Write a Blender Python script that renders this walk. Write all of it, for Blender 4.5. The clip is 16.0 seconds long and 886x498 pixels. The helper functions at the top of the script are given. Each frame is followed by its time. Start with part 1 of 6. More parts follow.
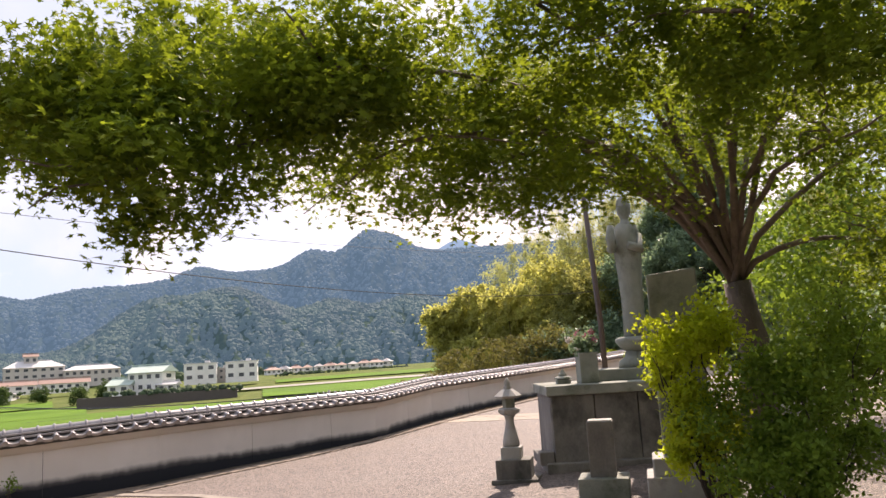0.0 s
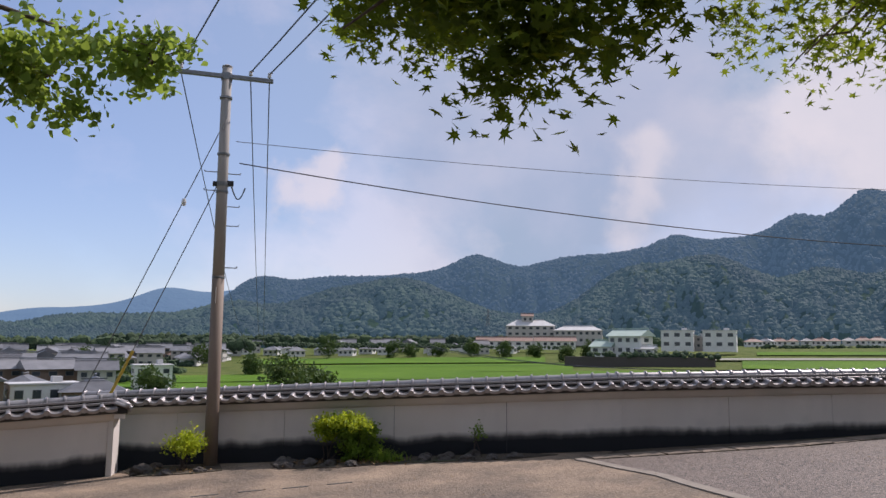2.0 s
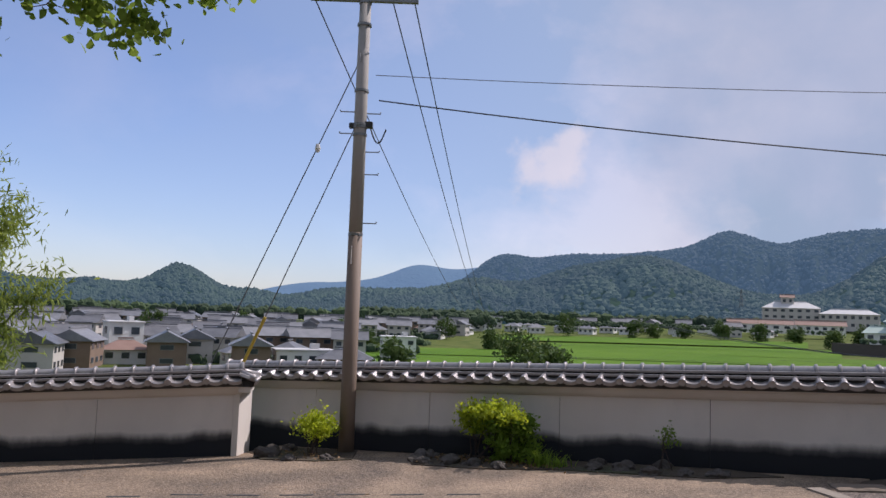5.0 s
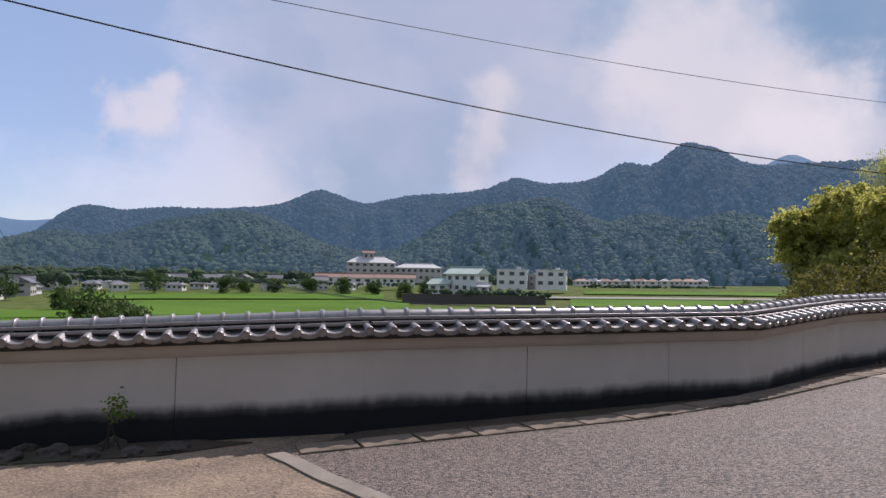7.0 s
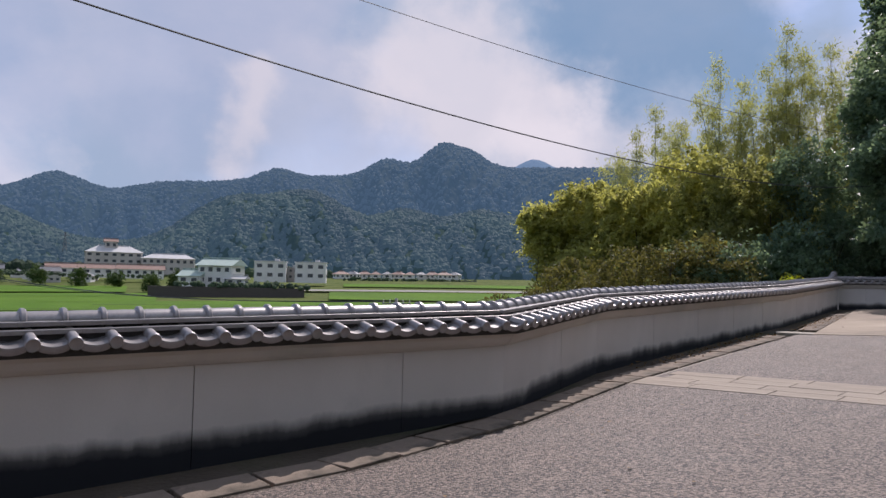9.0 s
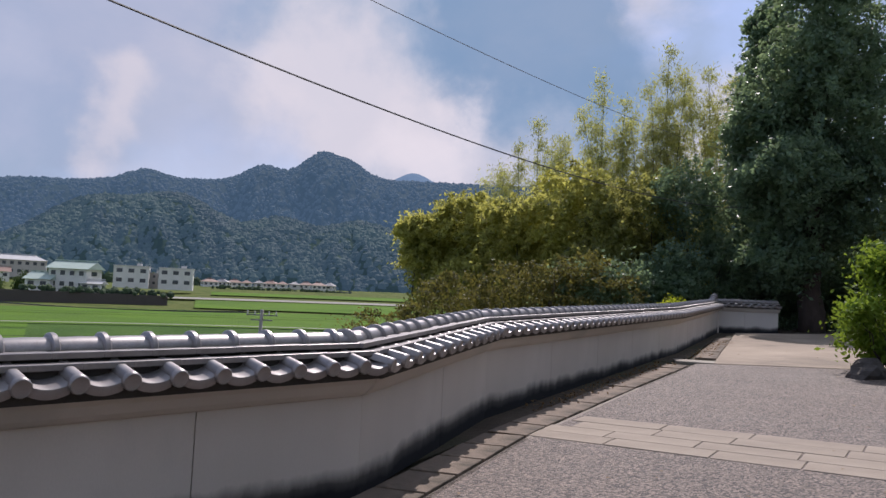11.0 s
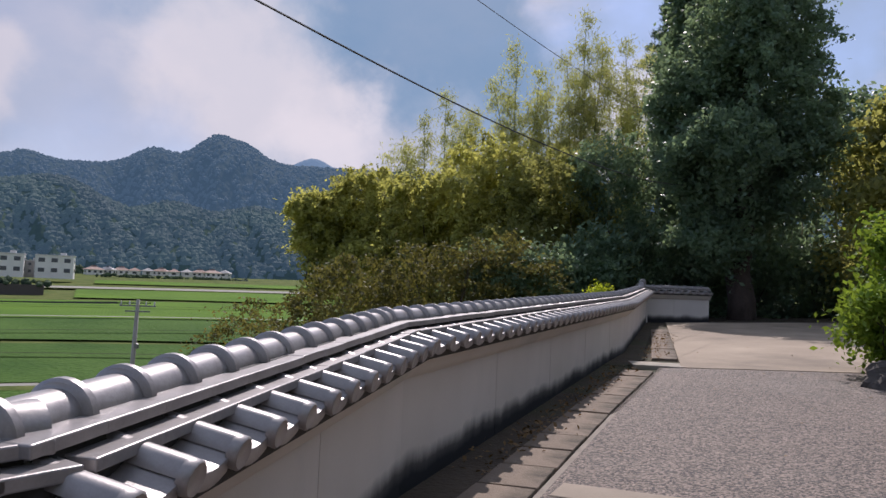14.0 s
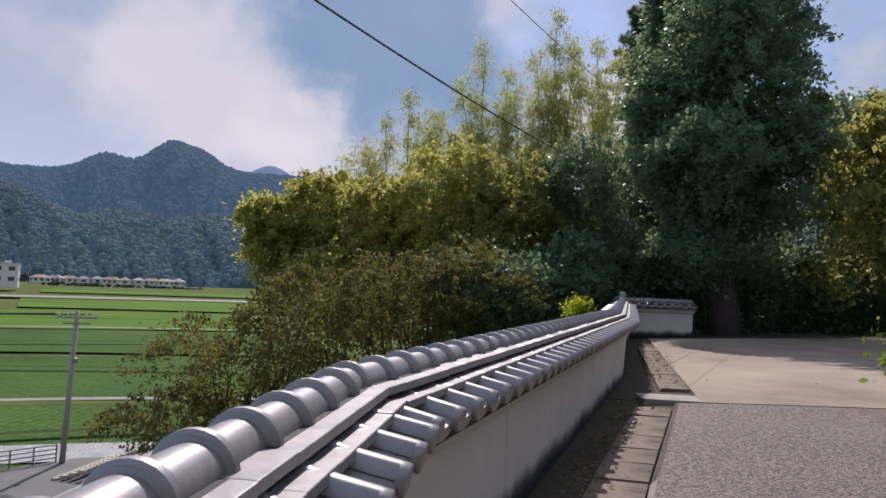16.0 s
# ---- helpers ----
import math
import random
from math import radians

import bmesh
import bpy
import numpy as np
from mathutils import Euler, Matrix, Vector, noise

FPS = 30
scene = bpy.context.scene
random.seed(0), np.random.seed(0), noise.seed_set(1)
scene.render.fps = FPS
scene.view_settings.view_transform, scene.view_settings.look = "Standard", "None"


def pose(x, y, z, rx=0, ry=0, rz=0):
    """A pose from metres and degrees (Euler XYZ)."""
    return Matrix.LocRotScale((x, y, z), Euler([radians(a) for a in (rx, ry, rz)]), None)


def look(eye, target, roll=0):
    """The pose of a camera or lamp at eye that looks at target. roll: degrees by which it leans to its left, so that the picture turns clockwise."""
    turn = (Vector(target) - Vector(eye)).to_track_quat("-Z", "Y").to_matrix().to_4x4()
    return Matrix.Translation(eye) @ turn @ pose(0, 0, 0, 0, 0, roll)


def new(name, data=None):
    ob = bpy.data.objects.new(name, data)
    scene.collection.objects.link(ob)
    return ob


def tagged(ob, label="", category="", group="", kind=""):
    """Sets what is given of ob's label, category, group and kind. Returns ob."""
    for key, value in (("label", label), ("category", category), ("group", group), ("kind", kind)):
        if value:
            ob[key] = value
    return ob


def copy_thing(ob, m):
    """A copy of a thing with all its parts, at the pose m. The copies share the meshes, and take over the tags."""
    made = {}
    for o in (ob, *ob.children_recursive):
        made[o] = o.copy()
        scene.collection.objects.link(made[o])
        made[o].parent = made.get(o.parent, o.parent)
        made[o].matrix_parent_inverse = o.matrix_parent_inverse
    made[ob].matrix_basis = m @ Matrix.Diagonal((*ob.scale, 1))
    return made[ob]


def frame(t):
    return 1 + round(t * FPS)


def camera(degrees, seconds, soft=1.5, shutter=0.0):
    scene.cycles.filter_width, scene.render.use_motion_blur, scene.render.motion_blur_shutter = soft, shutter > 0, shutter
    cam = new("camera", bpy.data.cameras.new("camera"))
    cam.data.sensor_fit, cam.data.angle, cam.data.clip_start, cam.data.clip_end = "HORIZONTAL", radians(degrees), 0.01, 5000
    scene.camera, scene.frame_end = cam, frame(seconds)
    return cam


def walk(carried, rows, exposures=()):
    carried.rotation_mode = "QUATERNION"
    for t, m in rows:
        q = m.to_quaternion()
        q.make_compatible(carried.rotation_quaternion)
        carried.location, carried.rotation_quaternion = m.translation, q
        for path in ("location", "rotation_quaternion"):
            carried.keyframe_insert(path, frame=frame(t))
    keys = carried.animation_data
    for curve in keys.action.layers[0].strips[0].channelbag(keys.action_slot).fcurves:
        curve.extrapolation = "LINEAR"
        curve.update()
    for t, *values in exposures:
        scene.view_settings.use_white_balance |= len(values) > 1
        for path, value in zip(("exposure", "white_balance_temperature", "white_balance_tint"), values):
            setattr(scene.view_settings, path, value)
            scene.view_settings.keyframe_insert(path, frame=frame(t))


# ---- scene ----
cam = camera(60.65, 16.0)
# seconds, then x, y, z in metres and the turn about x, y, z in degrees
PATH = [
    (0, pose(1.582, -7.485, 1.905, 98.55, 3.45, 0.64)),
    (0.5, pose(1.415, -6.894, 1.851, 97.26, 2.56, 10.05)),
    (1, pose(1.302, -6.348, 1.810, 96.59, 1.42, 17.13)),
    (1.5, pose(1.196, -5.788, 1.807, 96.75, 0.53, 25.29)),
    (2, pose(1.065, -5.296, 1.792, 97.10, -0.37, 35.30)),
    (2.5, pose(0.883, -4.822, 1.783, 97.17, -1.29, 46.74)),
    (3, pose(0.600, -4.281, 1.790, 96.56, -1.86, 57.34)),
    (5.5, pose(0.032, -1.906, 1.696, 93.68, -2.08, 49.65)),
    (6, pose(-0.022, -1.323, 1.662, 93.41, -1.86, 40.35)),
    (6.5, pose(0.004, -0.666, 1.656, 92.89, -1.29, 31.56)),
    (7, pose(0.000, 0.000, 1.625, 92.52, -1.10, 23.54)),
    (7.5, pose(0.012, 0.692, 1.613, 92.25, -1.26, 17.14)),
    (8, pose(-0.055, 1.409, 1.605, 92.10, -1.21, 12.32)),
    (8.5, pose(-0.076, 2.128, 1.600, 92.16, -1.16, 8.64)),
    (9, pose(-0.151, 2.830, 1.606, 92.37, -1.41, 5.62)),
    (9.5, pose(-0.117, 3.490, 1.622, 92.92, -1.83, 2.93)),
    (10, pose(-0.106, 4.109, 1.668, 93.27, -2.29, 0.34)),
    (12.5, pose(0.004, 7.059, 1.652, 93.96, -3.06, -8.01)),
    (13, pose(0.090, 7.636, 1.661, 93.63, -3.02, -9.25)),
    (13.5, pose(0.179, 8.235, 1.673, 93.17, -2.85, -10.53)),
    (14, pose(0.238, 8.828, 1.686, 93.00, -2.51, -11.27)),
    (14.5, pose(0.318, 9.380, 1.717, 92.99, -2.22, -11.19)),
    (15, pose(0.355, 9.893, 1.747, 93.24, -2.12, -10.86)),
    (15.5, pose(0.406, 10.377, 1.774, 93.63, -2.24, -10.81)),
    (16, pose(0.454, 10.834, 1.801, 93.80, -2.57, -14.41)),
]
EXPOSURES = [(0.0, 1.27, 7500, 24), (0.5, 0.87, 7500, 24), (1.0, 0.52, 6800, 21), (1.5, 0.33, 6500, 20), (2.5, 0.26, 6350, 21), (16.0, 0.19, 6300, 21)]
walk(cam, PATH, EXPOSURES)

# ---- world and sun ----
SUN_EL, SUN_AZ = radians(48), radians(14)      # sun ahead and to the right of the first view
sun_dir = Vector((math.sin(SUN_AZ) * math.cos(SUN_EL), math.cos(SUN_AZ) * math.cos(SUN_EL), math.sin(SUN_EL)))


def make_world():
    w = bpy.data.worlds.new("world")
    scene.world = w
    w.use_nodes = True
    nt = w.node_tree
    nt.nodes.clear()
    N, L = nt.nodes.new, nt.links.new
    out, bg = N("ShaderNodeOutputWorld"), N("ShaderNodeBackground")
    sky = N("ShaderNodeTexSky")
    sky.sky_type, sky.sun_disc = "NISHITA", False
    sky.sun_elevation, sky.sun_rotation = SUN_EL, SUN_AZ
    sky.air_density, sky.dust_density, sky.ozone_density = 1.0, 0.6, 1.5
    tc, mp = N("ShaderNodeTexCoord"), N("ShaderNodeMapping")
    mp.inputs["Scale"].default_value = (1.0, 1.0, 1.5)
    mp.inputs["Location"].default_value = (0.35, 0.1, 0.0)
    L(tc.outputs["Generated"], mp.inputs["Vector"])
    n1, n2 = N("ShaderNodeTexNoise"), N("ShaderNodeTexNoise")
    n1.inputs["Scale"].default_value, n1.inputs["Detail"].default_value, n1.inputs["Roughness"].default_value = 1.9, 12, 0.5
    n1.inputs["Distortion"].default_value = 0.0
    n2.inputs["Scale"].default_value, n2.inputs["Detail"].default_value = 3.1, 13
    n2.inputs["Roughness"].default_value = 0.58
    n2.inputs["Distortion"].default_value = 0.12
    L(mp.outputs[0], n1.inputs["Vector"])
    L(mp.outputs[0], n2.inputs["Vector"])
    cover = N("ShaderNodeValToRGB")
    cover.color_ramp.elements[0].position, cover.color_ramp.elements[1].position = 0.28, 0.46
    L(n1.outputs["Fac"], cover.inputs[0])
    tone = N("ShaderNodeValToRGB")
    tone.color_ramp.elements[0].position, tone.color_ramp.elements[1].position = 0.475, 0.66
    tone.color_ramp.elements[0].color = (3.0, 3.9, 5.0, 1)
    tone.color_ramp.elements[1].color = (5.5, 5.5, 5.9, 1)
    L(n2.outputs["Fac"], tone.inputs[0])
    blue = N("ShaderNodeMix")
    blue.data_type, blue.blend_type = "RGBA", "MULTIPLY"
    blue.inputs["Factor"].default_value = 1.0
    blue.inputs["B"].default_value = (1.12, 1.14, 1.28, 1)
    L(sky.outputs[0], blue.inputs["A"])
    sep, less = N("ShaderNodeSeparateXYZ"), N("ShaderNodeMapRange")
    L(tc.outputs["Generated"], sep.inputs[0])
    less.inputs["From Min"].default_value, less.inputs["From Max"].default_value = -0.98, -0.5
    less.inputs["To Min"].default_value, less.inputs["To Max"].default_value = 0.12, 1.0
    L(sep.outputs["X"], less.inputs["Value"])
    some = N("ShaderNodeMath")
    some.operation = "MULTIPLY"
    L(cover.outputs["Color"], some.inputs[0])
    L(less.outputs[0], some.inputs[1])
    mix = N("ShaderNodeMix")
    mix.data_type = "RGBA"
    L(some.outputs[0], mix.inputs["Factor"])
    L(blue.outputs["Result"], mix.inputs["A"])
    L(tone.outputs["Color"], mix.inputs["B"])
    col = mix.outputs["Result"]
    warp, amount = N("ShaderNodeTexNoise"), N("ShaderNodeVectorMath")
    warp.inputs["Scale"].default_value, warp.inputs["Detail"].default_value, warp.inputs["Roughness"].default_value = 5.5, 10, 0.55
    L(tc.outputs["Generated"], warp.inputs["Vector"])
    amount.operation = "MULTIPLY_ADD"
    amount.inputs[1].default_value, amount.inputs[2].default_value = (0.34,) * 3, (-0.17,) * 3
    L(warp.outputs["Color"], amount.inputs[0])
    bent = N("ShaderNodeVectorMath")
    L(tc.outputs["Generated"], bent.inputs[0])
    L(amount.outputs[0], bent.inputs[1])
    # soft grey veil, sunlit cumulus, the shaded blue gap beside it, small puffs: azimuth to the right, height, radius, softness, colour, strength
    for az, el, r, soft, c, k in ((-14, 9.5, 9.5, 8, (4.3, 4.7, 5.6), 0.75), (-26, 22, 19, 12, (3.2, 3.85, 5.1), 0.75), (-5, 15, 9.5, 6, (6.6, 6.3, 6.4), 0.75), (-20, 12, 4.5, 4, (6.3, 6.0, 6.1), 0.65), (-46, 12.5, 3.2, 2.2, (6.4, 6.1, 6.3), 0.7),
                                  (-30, 11, 6, 6, (4.4, 4.8, 5.8), 0.5), (1, 11, 7, 5, (7.0, 6.7, 6.8), 0.7), (10, 20.5, 10.5, 4.5, (1.75, 2.85, 4.2), 0.85), (28, 13, 7, 5, (6.6, 6.4, 6.6), 0.55)):
        away, near, put = N("ShaderNodeVectorMath"), N("ShaderNodeMapRange"), N("ShaderNodeMix")
        away.operation = "DISTANCE"
        a, e = radians(az), radians(el)
        away.inputs[1].default_value = (math.sin(a) * math.cos(e), math.cos(a) * math.cos(e), math.sin(e))
        L(bent.outputs[0], away.inputs[0])
        near.interpolation_type = "SMOOTHSTEP"
        near.inputs["From Min"].default_value, near.inputs["From Max"].default_value = radians(r), radians(max(0.2, r - soft))
        near.inputs["To Max"].default_value = k
        L(away.outputs["Value"], near.inputs["Value"])
        put.data_type = "RGBA"
        L(near.outputs[0], put.inputs["Factor"])
        L(col, put.inputs["A"])
        put.inputs["B"].default_value = (*c, 1)
        col = put.outputs["Result"]
    L(col, bg.inputs["Color"])
    bg.inputs["Strength"].default_value = 0.1
    L(bg.outputs[0], out.inputs[0])


make_world()
sun = new("sun", bpy.data.lights.new("sun", "SUN"))
sun.data.energy, sun.data.angle, sun.data.color = 3.6, radians(0.6), (1.0, 0.95, 0.87)
sun.matrix_world = look(sun_dir * 100, (0, 0, 0))


# ---- materials ----
def material(name, c1, c2, scale=4.0, rough=0.85, bump=0.2, fine=60.0, metal=0.0, rand=0.0, streak=0.0, c3=None, spots=0.0, haze_glow=None):
    """Two colours mixed by a coarse and a fine noise, with relief; c3 is a stain colour with patches of its own shape."""
    m = bpy.data.materials.new(name)
    m.use_nodes = True
    nt = m.node_tree
    N, L = nt.nodes.new, nt.links.new
    b = nt.nodes["Principled BSDF"]
    tc = N("ShaderNodeTexCoord")
    mp = N("ShaderNodeMapping")
    mp.inputs["Scale"].default_value = (1, 1, 1 - 0.8 * streak)
    L(tc.outputs["Object"], mp.inputs[0])
    a, f = N("ShaderNodeTexNoise"), N("ShaderNodeTexNoise")
    a.inputs["Scale"].default_value, a.inputs["Detail"].default_value = scale, 6
    f.inputs["Scale"].default_value, f.inputs["Detail"].default_value = fine, 4
    L(mp.outputs[0], a.inputs["Vector"])
    L(mp.outputs[0], f.inputs["Vector"])
    add = N("ShaderNodeMath")
    add.operation = "MULTIPLY_ADD"
    add.inputs[1].default_value = 0.55
    L(f.outputs["Fac"], add.inputs[0])
    sub = N("ShaderNodeMath")
    sub.operation = "MULTIPLY_ADD"
    sub.inputs[1].default_value, sub.inputs[2].default_value = 1.6, -0.58
    L(a.outputs["Fac"], sub.inputs[0])
    L(sub.outputs[0], add.inputs[2])
    fac = add.outputs[0]
    if rand:
        oi, r = N("ShaderNodeObjectInfo"), N("ShaderNodeMath")
        r.operation = "MULTIPLY_ADD"
        r.inputs[1].default_value = rand
        L(oi.outputs["Random"], r.inputs[0])
        L(fac, r.inputs[2])
        fac = r.outputs[0]
    mix = N("ShaderNodeMix")
    mix.data_type = "RGBA"
    L(fac, mix.inputs["Factor"])
    mix.inputs["A"].default_value, mix.inputs["B"].default_value = (*c1, 1), (*c2, 1)
    col = mix.outputs["Result"]
    if c3:
        s, ramp = N("ShaderNodeTexNoise"), N("ShaderNodeValToRGB")
        s.inputs["Scale"].default_value, s.inputs["Detail"].default_value = scale * 0.45, 8
        s.inputs["Roughness"].default_value = 0.65
        L(mp.outputs[0], s.inputs["Vector"])
        ramp.color_ramp.elements[0].position, ramp.color_ramp.elements[1].position = 0.5 - spots, 0.68 - spots
        L(s.outputs["Fac"], ramp.inputs[0])
        mx = N("ShaderNodeMix")
        mx.data_type = "RGBA"
        L(ramp.outputs["Color"], mx.inputs["Factor"])
        L(col, mx.inputs["A"])
        mx.inputs["B"].default_value = (*c3, 1)
        col = mx.outputs["Result"]
    L(col, b.inputs["Base Color"])
    b.inputs["Roughness"].default_value, b.inputs["Metallic"].default_value = rough, metal
    # distance haze is put in as a bluish emission
    if haze_glow:
        b.inputs["Emission Color"].default_value, b.inputs["Emission Strength"].default_value = (*haze_glow[:3], 1), haze_glow[3]
    bp = N("ShaderNodeBump")
    bp.inputs["Strength"].default_value, bp.inputs["Distance"].default_value = bump, 0.6 / fine
    L(f.outputs["Fac"], bp.inputs["Height"])
    L(bp.outputs[0], b.inputs["Normal"])
    return m


def leaf_material(name, c1, c2, through_col, trans=0.45, rough=0.5, patch=0.9):
    """Leaves between two greens, leaf by leaf and spray by spray; darker leaves let less light through."""
    m = bpy.data.materials.new(name)
    m.use_nodes = True
    nt = m.node_tree
    N, L = nt.nodes.new, nt.links.new
    b, out = nt.nodes["Principled BSDF"], nt.nodes["Material Output"]
    g, mix, mixt = N("ShaderNodeNewGeometry"), N("ShaderNodeMix"), N("ShaderNodeMix")
    ns, sc, both = N("ShaderNodeTexNoise"), N("ShaderNodeMapRange"), N("ShaderNodeMath")
    ns.inputs["Scale"].default_value, ns.inputs["Detail"].default_value = patch, 4
    L(g.outputs["Position"], ns.inputs["Vector"])
    sc.inputs["From Min"].default_value, sc.inputs["From Max"].default_value = 0.36, 0.66
    sc.inputs["To Max"].default_value = 0.6
    L(ns.outputs["Fac"], sc.inputs["Value"])
    both.operation = "MULTIPLY_ADD"
    both.inputs[1].default_value = 0.4
    L(g.outputs["Random Per Island"], both.inputs[0])
    L(sc.outputs[0], both.inputs[2])
    for mx, lo, hi in ((mix, c1, c2), (mixt, [0.6 * v for v in through_col], through_col)):
        mx.data_type = "RGBA"
        L(both.outputs[0], mx.inputs["Factor"])
        mx.inputs["A"].default_value, mx.inputs["B"].default_value = (*lo, 1), (*hi, 1)
    L(mix.outputs["Result"], b.inputs["Base Color"])
    b.inputs["Roughness"].default_value, b.inputs["Specular IOR Level"].default_value = rough + 0.12, 0.25
    t, ms = N("ShaderNodeBsdfTranslucent"), N("ShaderNodeMixShader")
    L(mixt.outputs["Result"], t.inputs["Color"])
    ms.inputs[0].default_value = trans
    L(b.outputs[0], ms.inputs[1])
    L(t.outputs[0], ms.inputs[2])
    L(ms.outputs[0], out.inputs[0])
    return m


def pebbled(m, scale, light, dark, amount=0.6, relief=1.0):
    """Adds exposed stones of uneven tone to a paving material."""
    nt = m.node_tree
    N, L = nt.nodes.new, nt.links.new
    b = nt.nodes["Principled BSDF"]
    old = b.inputs["Base Color"].links[0].from_socket
    tc, v, ramp = N("ShaderNodeTexCoord"), N("ShaderNodeTexVoronoi"), N("ShaderNodeValToRGB")
    L(tc.outputs["Object"], v.inputs["Vector"])
    v.inputs["Scale"].default_value = scale
    sep = N("ShaderNodeSeparateColor")
    L(v.outputs["Color"], sep.inputs[0])
    ramp.color_ramp.elements[0].color, ramp.color_ramp.elements[1].color = (*dark, 1), (*light, 1)
    ramp.color_ramp.elements[0].position, ramp.color_ramp.elements[1].position = 0.25, 0.95
    L(sep.outputs[0], ramp.inputs[0])
    mx = N("ShaderNodeMix")
    mx.data_type = "RGBA"
    mx.inputs["Factor"].default_value = amount
    L(old, mx.inputs["A"])
    L(ramp.outputs["Color"], mx.inputs["B"])
    L(mx.outputs["Result"], b.inputs["Base Color"])
    bp = N("ShaderNodeBump")
    bp.invert = True
    bp.inputs["Strength"].default_value, bp.inputs["Distance"].default_value = relief, 0.5 / scale
    L(v.outputs["Distance"], bp.inputs["Height"])
    L(b.inputs["Normal"].links[0].from_socket, bp.inputs["Normal"])
    L(bp.outputs[0], b.inputs["Normal"])
    return m


PLASTER = material("plaster", (0.56, 0.51, 0.465), (0.67, 0.615, 0.57), 1.3, 0.9, 0.08, 90, c3=(0.50, 0.48, 0.45), spots=-0.06, streak=0.6)
FOOTING = material("stained_concrete", (0.035, 0.036, 0.04), (0.10, 0.10, 0.10), 3, 0.95, 0.5, 40, streak=0.6, c3=(0.022, 0.022, 0.025))
TILE = material("glazed_tile", (0.23, 0.212, 0.212), (0.37, 0.342, 0.338), 9, 0.4, 0.1, 120, metal=0.45, rand=0.25, c3=(0.18, 0.166, 0.165), spots=-0.06)
# darkened so that the gaps under the coping tiles look shaded
TILE_BED = material("tile_bed", (0.03, 0.028, 0.028), (0.065, 0.06, 0.058), 8, 0.8, 0.3, 80)
ASPHALT = material("asphalt", (0.052, 0.038, 0.031), (0.15, 0.112, 0.09), 0.7, 0.72, 1.0, 55, c3=(0.15, 0.135, 0.12), spots=-0.02)
CONCRETE = material("worn_concrete", (0.07, 0.05, 0.036), (0.42, 0.30, 0.20), 1.3, 0.9, 0.9, 24, c3=(0.08, 0.06, 0.047), spots=0.02)
CONCRETE_PALE = material("pale_concrete", (0.34, 0.30, 0.25), (0.47, 0.42, 0.35), 1.5, 0.9, 0.3, 70, c3=(0.27, 0.24, 0.2))
APRON = material("tan_concrete", (0.24, 0.185, 0.135), (0.40, 0.315, 0.235), 0.9, 0.85, 0.4, 50, c3=(0.20, 0.155, 0.115), spots=0.02)
FOREST_FLOOR = material("leaf_mould", (0.025, 0.018, 0.012), (0.07, 0.05, 0.034), 1.5, 0.95, 0.9, 25, c3=(0.03, 0.032, 0.016))
LID = material("gutter_lid_concrete", (0.13, 0.10, 0.075), (0.27, 0.205, 0.155), 3, 0.9, 0.6, 60, rand=0.3, c3=(0.055, 0.045, 0.032), spots=0.03)
FLAG = material("flagstone", (0.22, 0.175, 0.135), (0.33, 0.27, 0.21), 2.5, 0.85, 0.35, 60, rand=0.35)
pebbled(ASPHALT, 62, (0.36, 0.27, 0.22), (0.006, 0.005, 0.005), 0.66, 1.0)
pebbled(CONCRETE, 55, (0.45, 0.35, 0.26), (0.06, 0.045, 0.034), 0.36, 0.6)
def rows_of(m, scale, turn, dark):
    """Adds close planted rows to a field material."""
    nt = m.node_tree
    N, L = nt.nodes.new, nt.links.new
    b = nt.nodes["Principled BSDF"]
    old = b.inputs["Base Color"].links[0].from_socket
    tc, mp, w = N("ShaderNodeTexCoord"), N("ShaderNodeMapping"), N("ShaderNodeTexWave")
    mp.inputs["Rotation"].default_value = (0, 0, radians(turn))
    L(tc.outputs["Object"], mp.inputs[0])
    L(mp.outputs[0], w.inputs["Vector"])
    w.inputs["Scale"].default_value, w.inputs["Distortion"].default_value, w.inputs["Detail"].default_value = scale, 2.5, 4
    w.inputs["Detail Scale"].default_value = 3
    mx, k = N("ShaderNodeMix"), N("ShaderNodeMath")
    mx.data_type = "RGBA"
    k.operation = "MULTIPLY"
    k.inputs[1].default_value = 0.32
    L(w.outputs["Fac"], k.inputs[0])
    L(k.outputs[0], mx.inputs["Factor"])
    L(old, mx.inputs["A"])
    mx.inputs["B"].default_value = (*dark, 1)
    L(mx.outputs["Result"], b.inputs["Base Color"])


KERB = material("kerb_concrete", (0.19, 0.16, 0.13), (0.31, 0.265, 0.22), 4, 0.9, 0.5, 60)
DIRT = material("dirt", (0.04, 0.03, 0.021), (0.11, 0.082, 0.058), 1.5, 0.95, 0.9, 25, c3=(0.05, 0.055, 0.025))
FIELD = material("rice_field", (0.07, 0.15, 0.014), (0.13, 0.225, 0.026), 0.05, 0.9, 0.8, 1.6, c3=(0.085, 0.15, 0.026))
FIELD_B = material("bean_field", (0.035, 0.085, 0.014), (0.085, 0.155, 0.03), 0.08, 0.9, 1.0, 1.2)
BANK = material("grass_bank", (0.06, 0.095, 0.02), (0.15, 0.16, 0.05), 0.3, 0.95, 0.8, 3, c3=(0.045, 0.075, 0.015))
LOWER_ROAD = material("grey_road", (0.10, 0.098, 0.095), (0.17, 0.165, 0.155), 0.6, 0.85, 0.4, 12)
# pale base colour stands in for the sparkle on the water
STREAM = material("stream_water", (0.30, 0.30, 0.28), (0.55, 0.54, 0.50), 0.9, 0.2, 0.8, 4)
LANE = material("farm_lane", (0.20, 0.19, 0.16), (0.30, 0.28, 0.24), 0.5, 0.9, 0.2, 10)
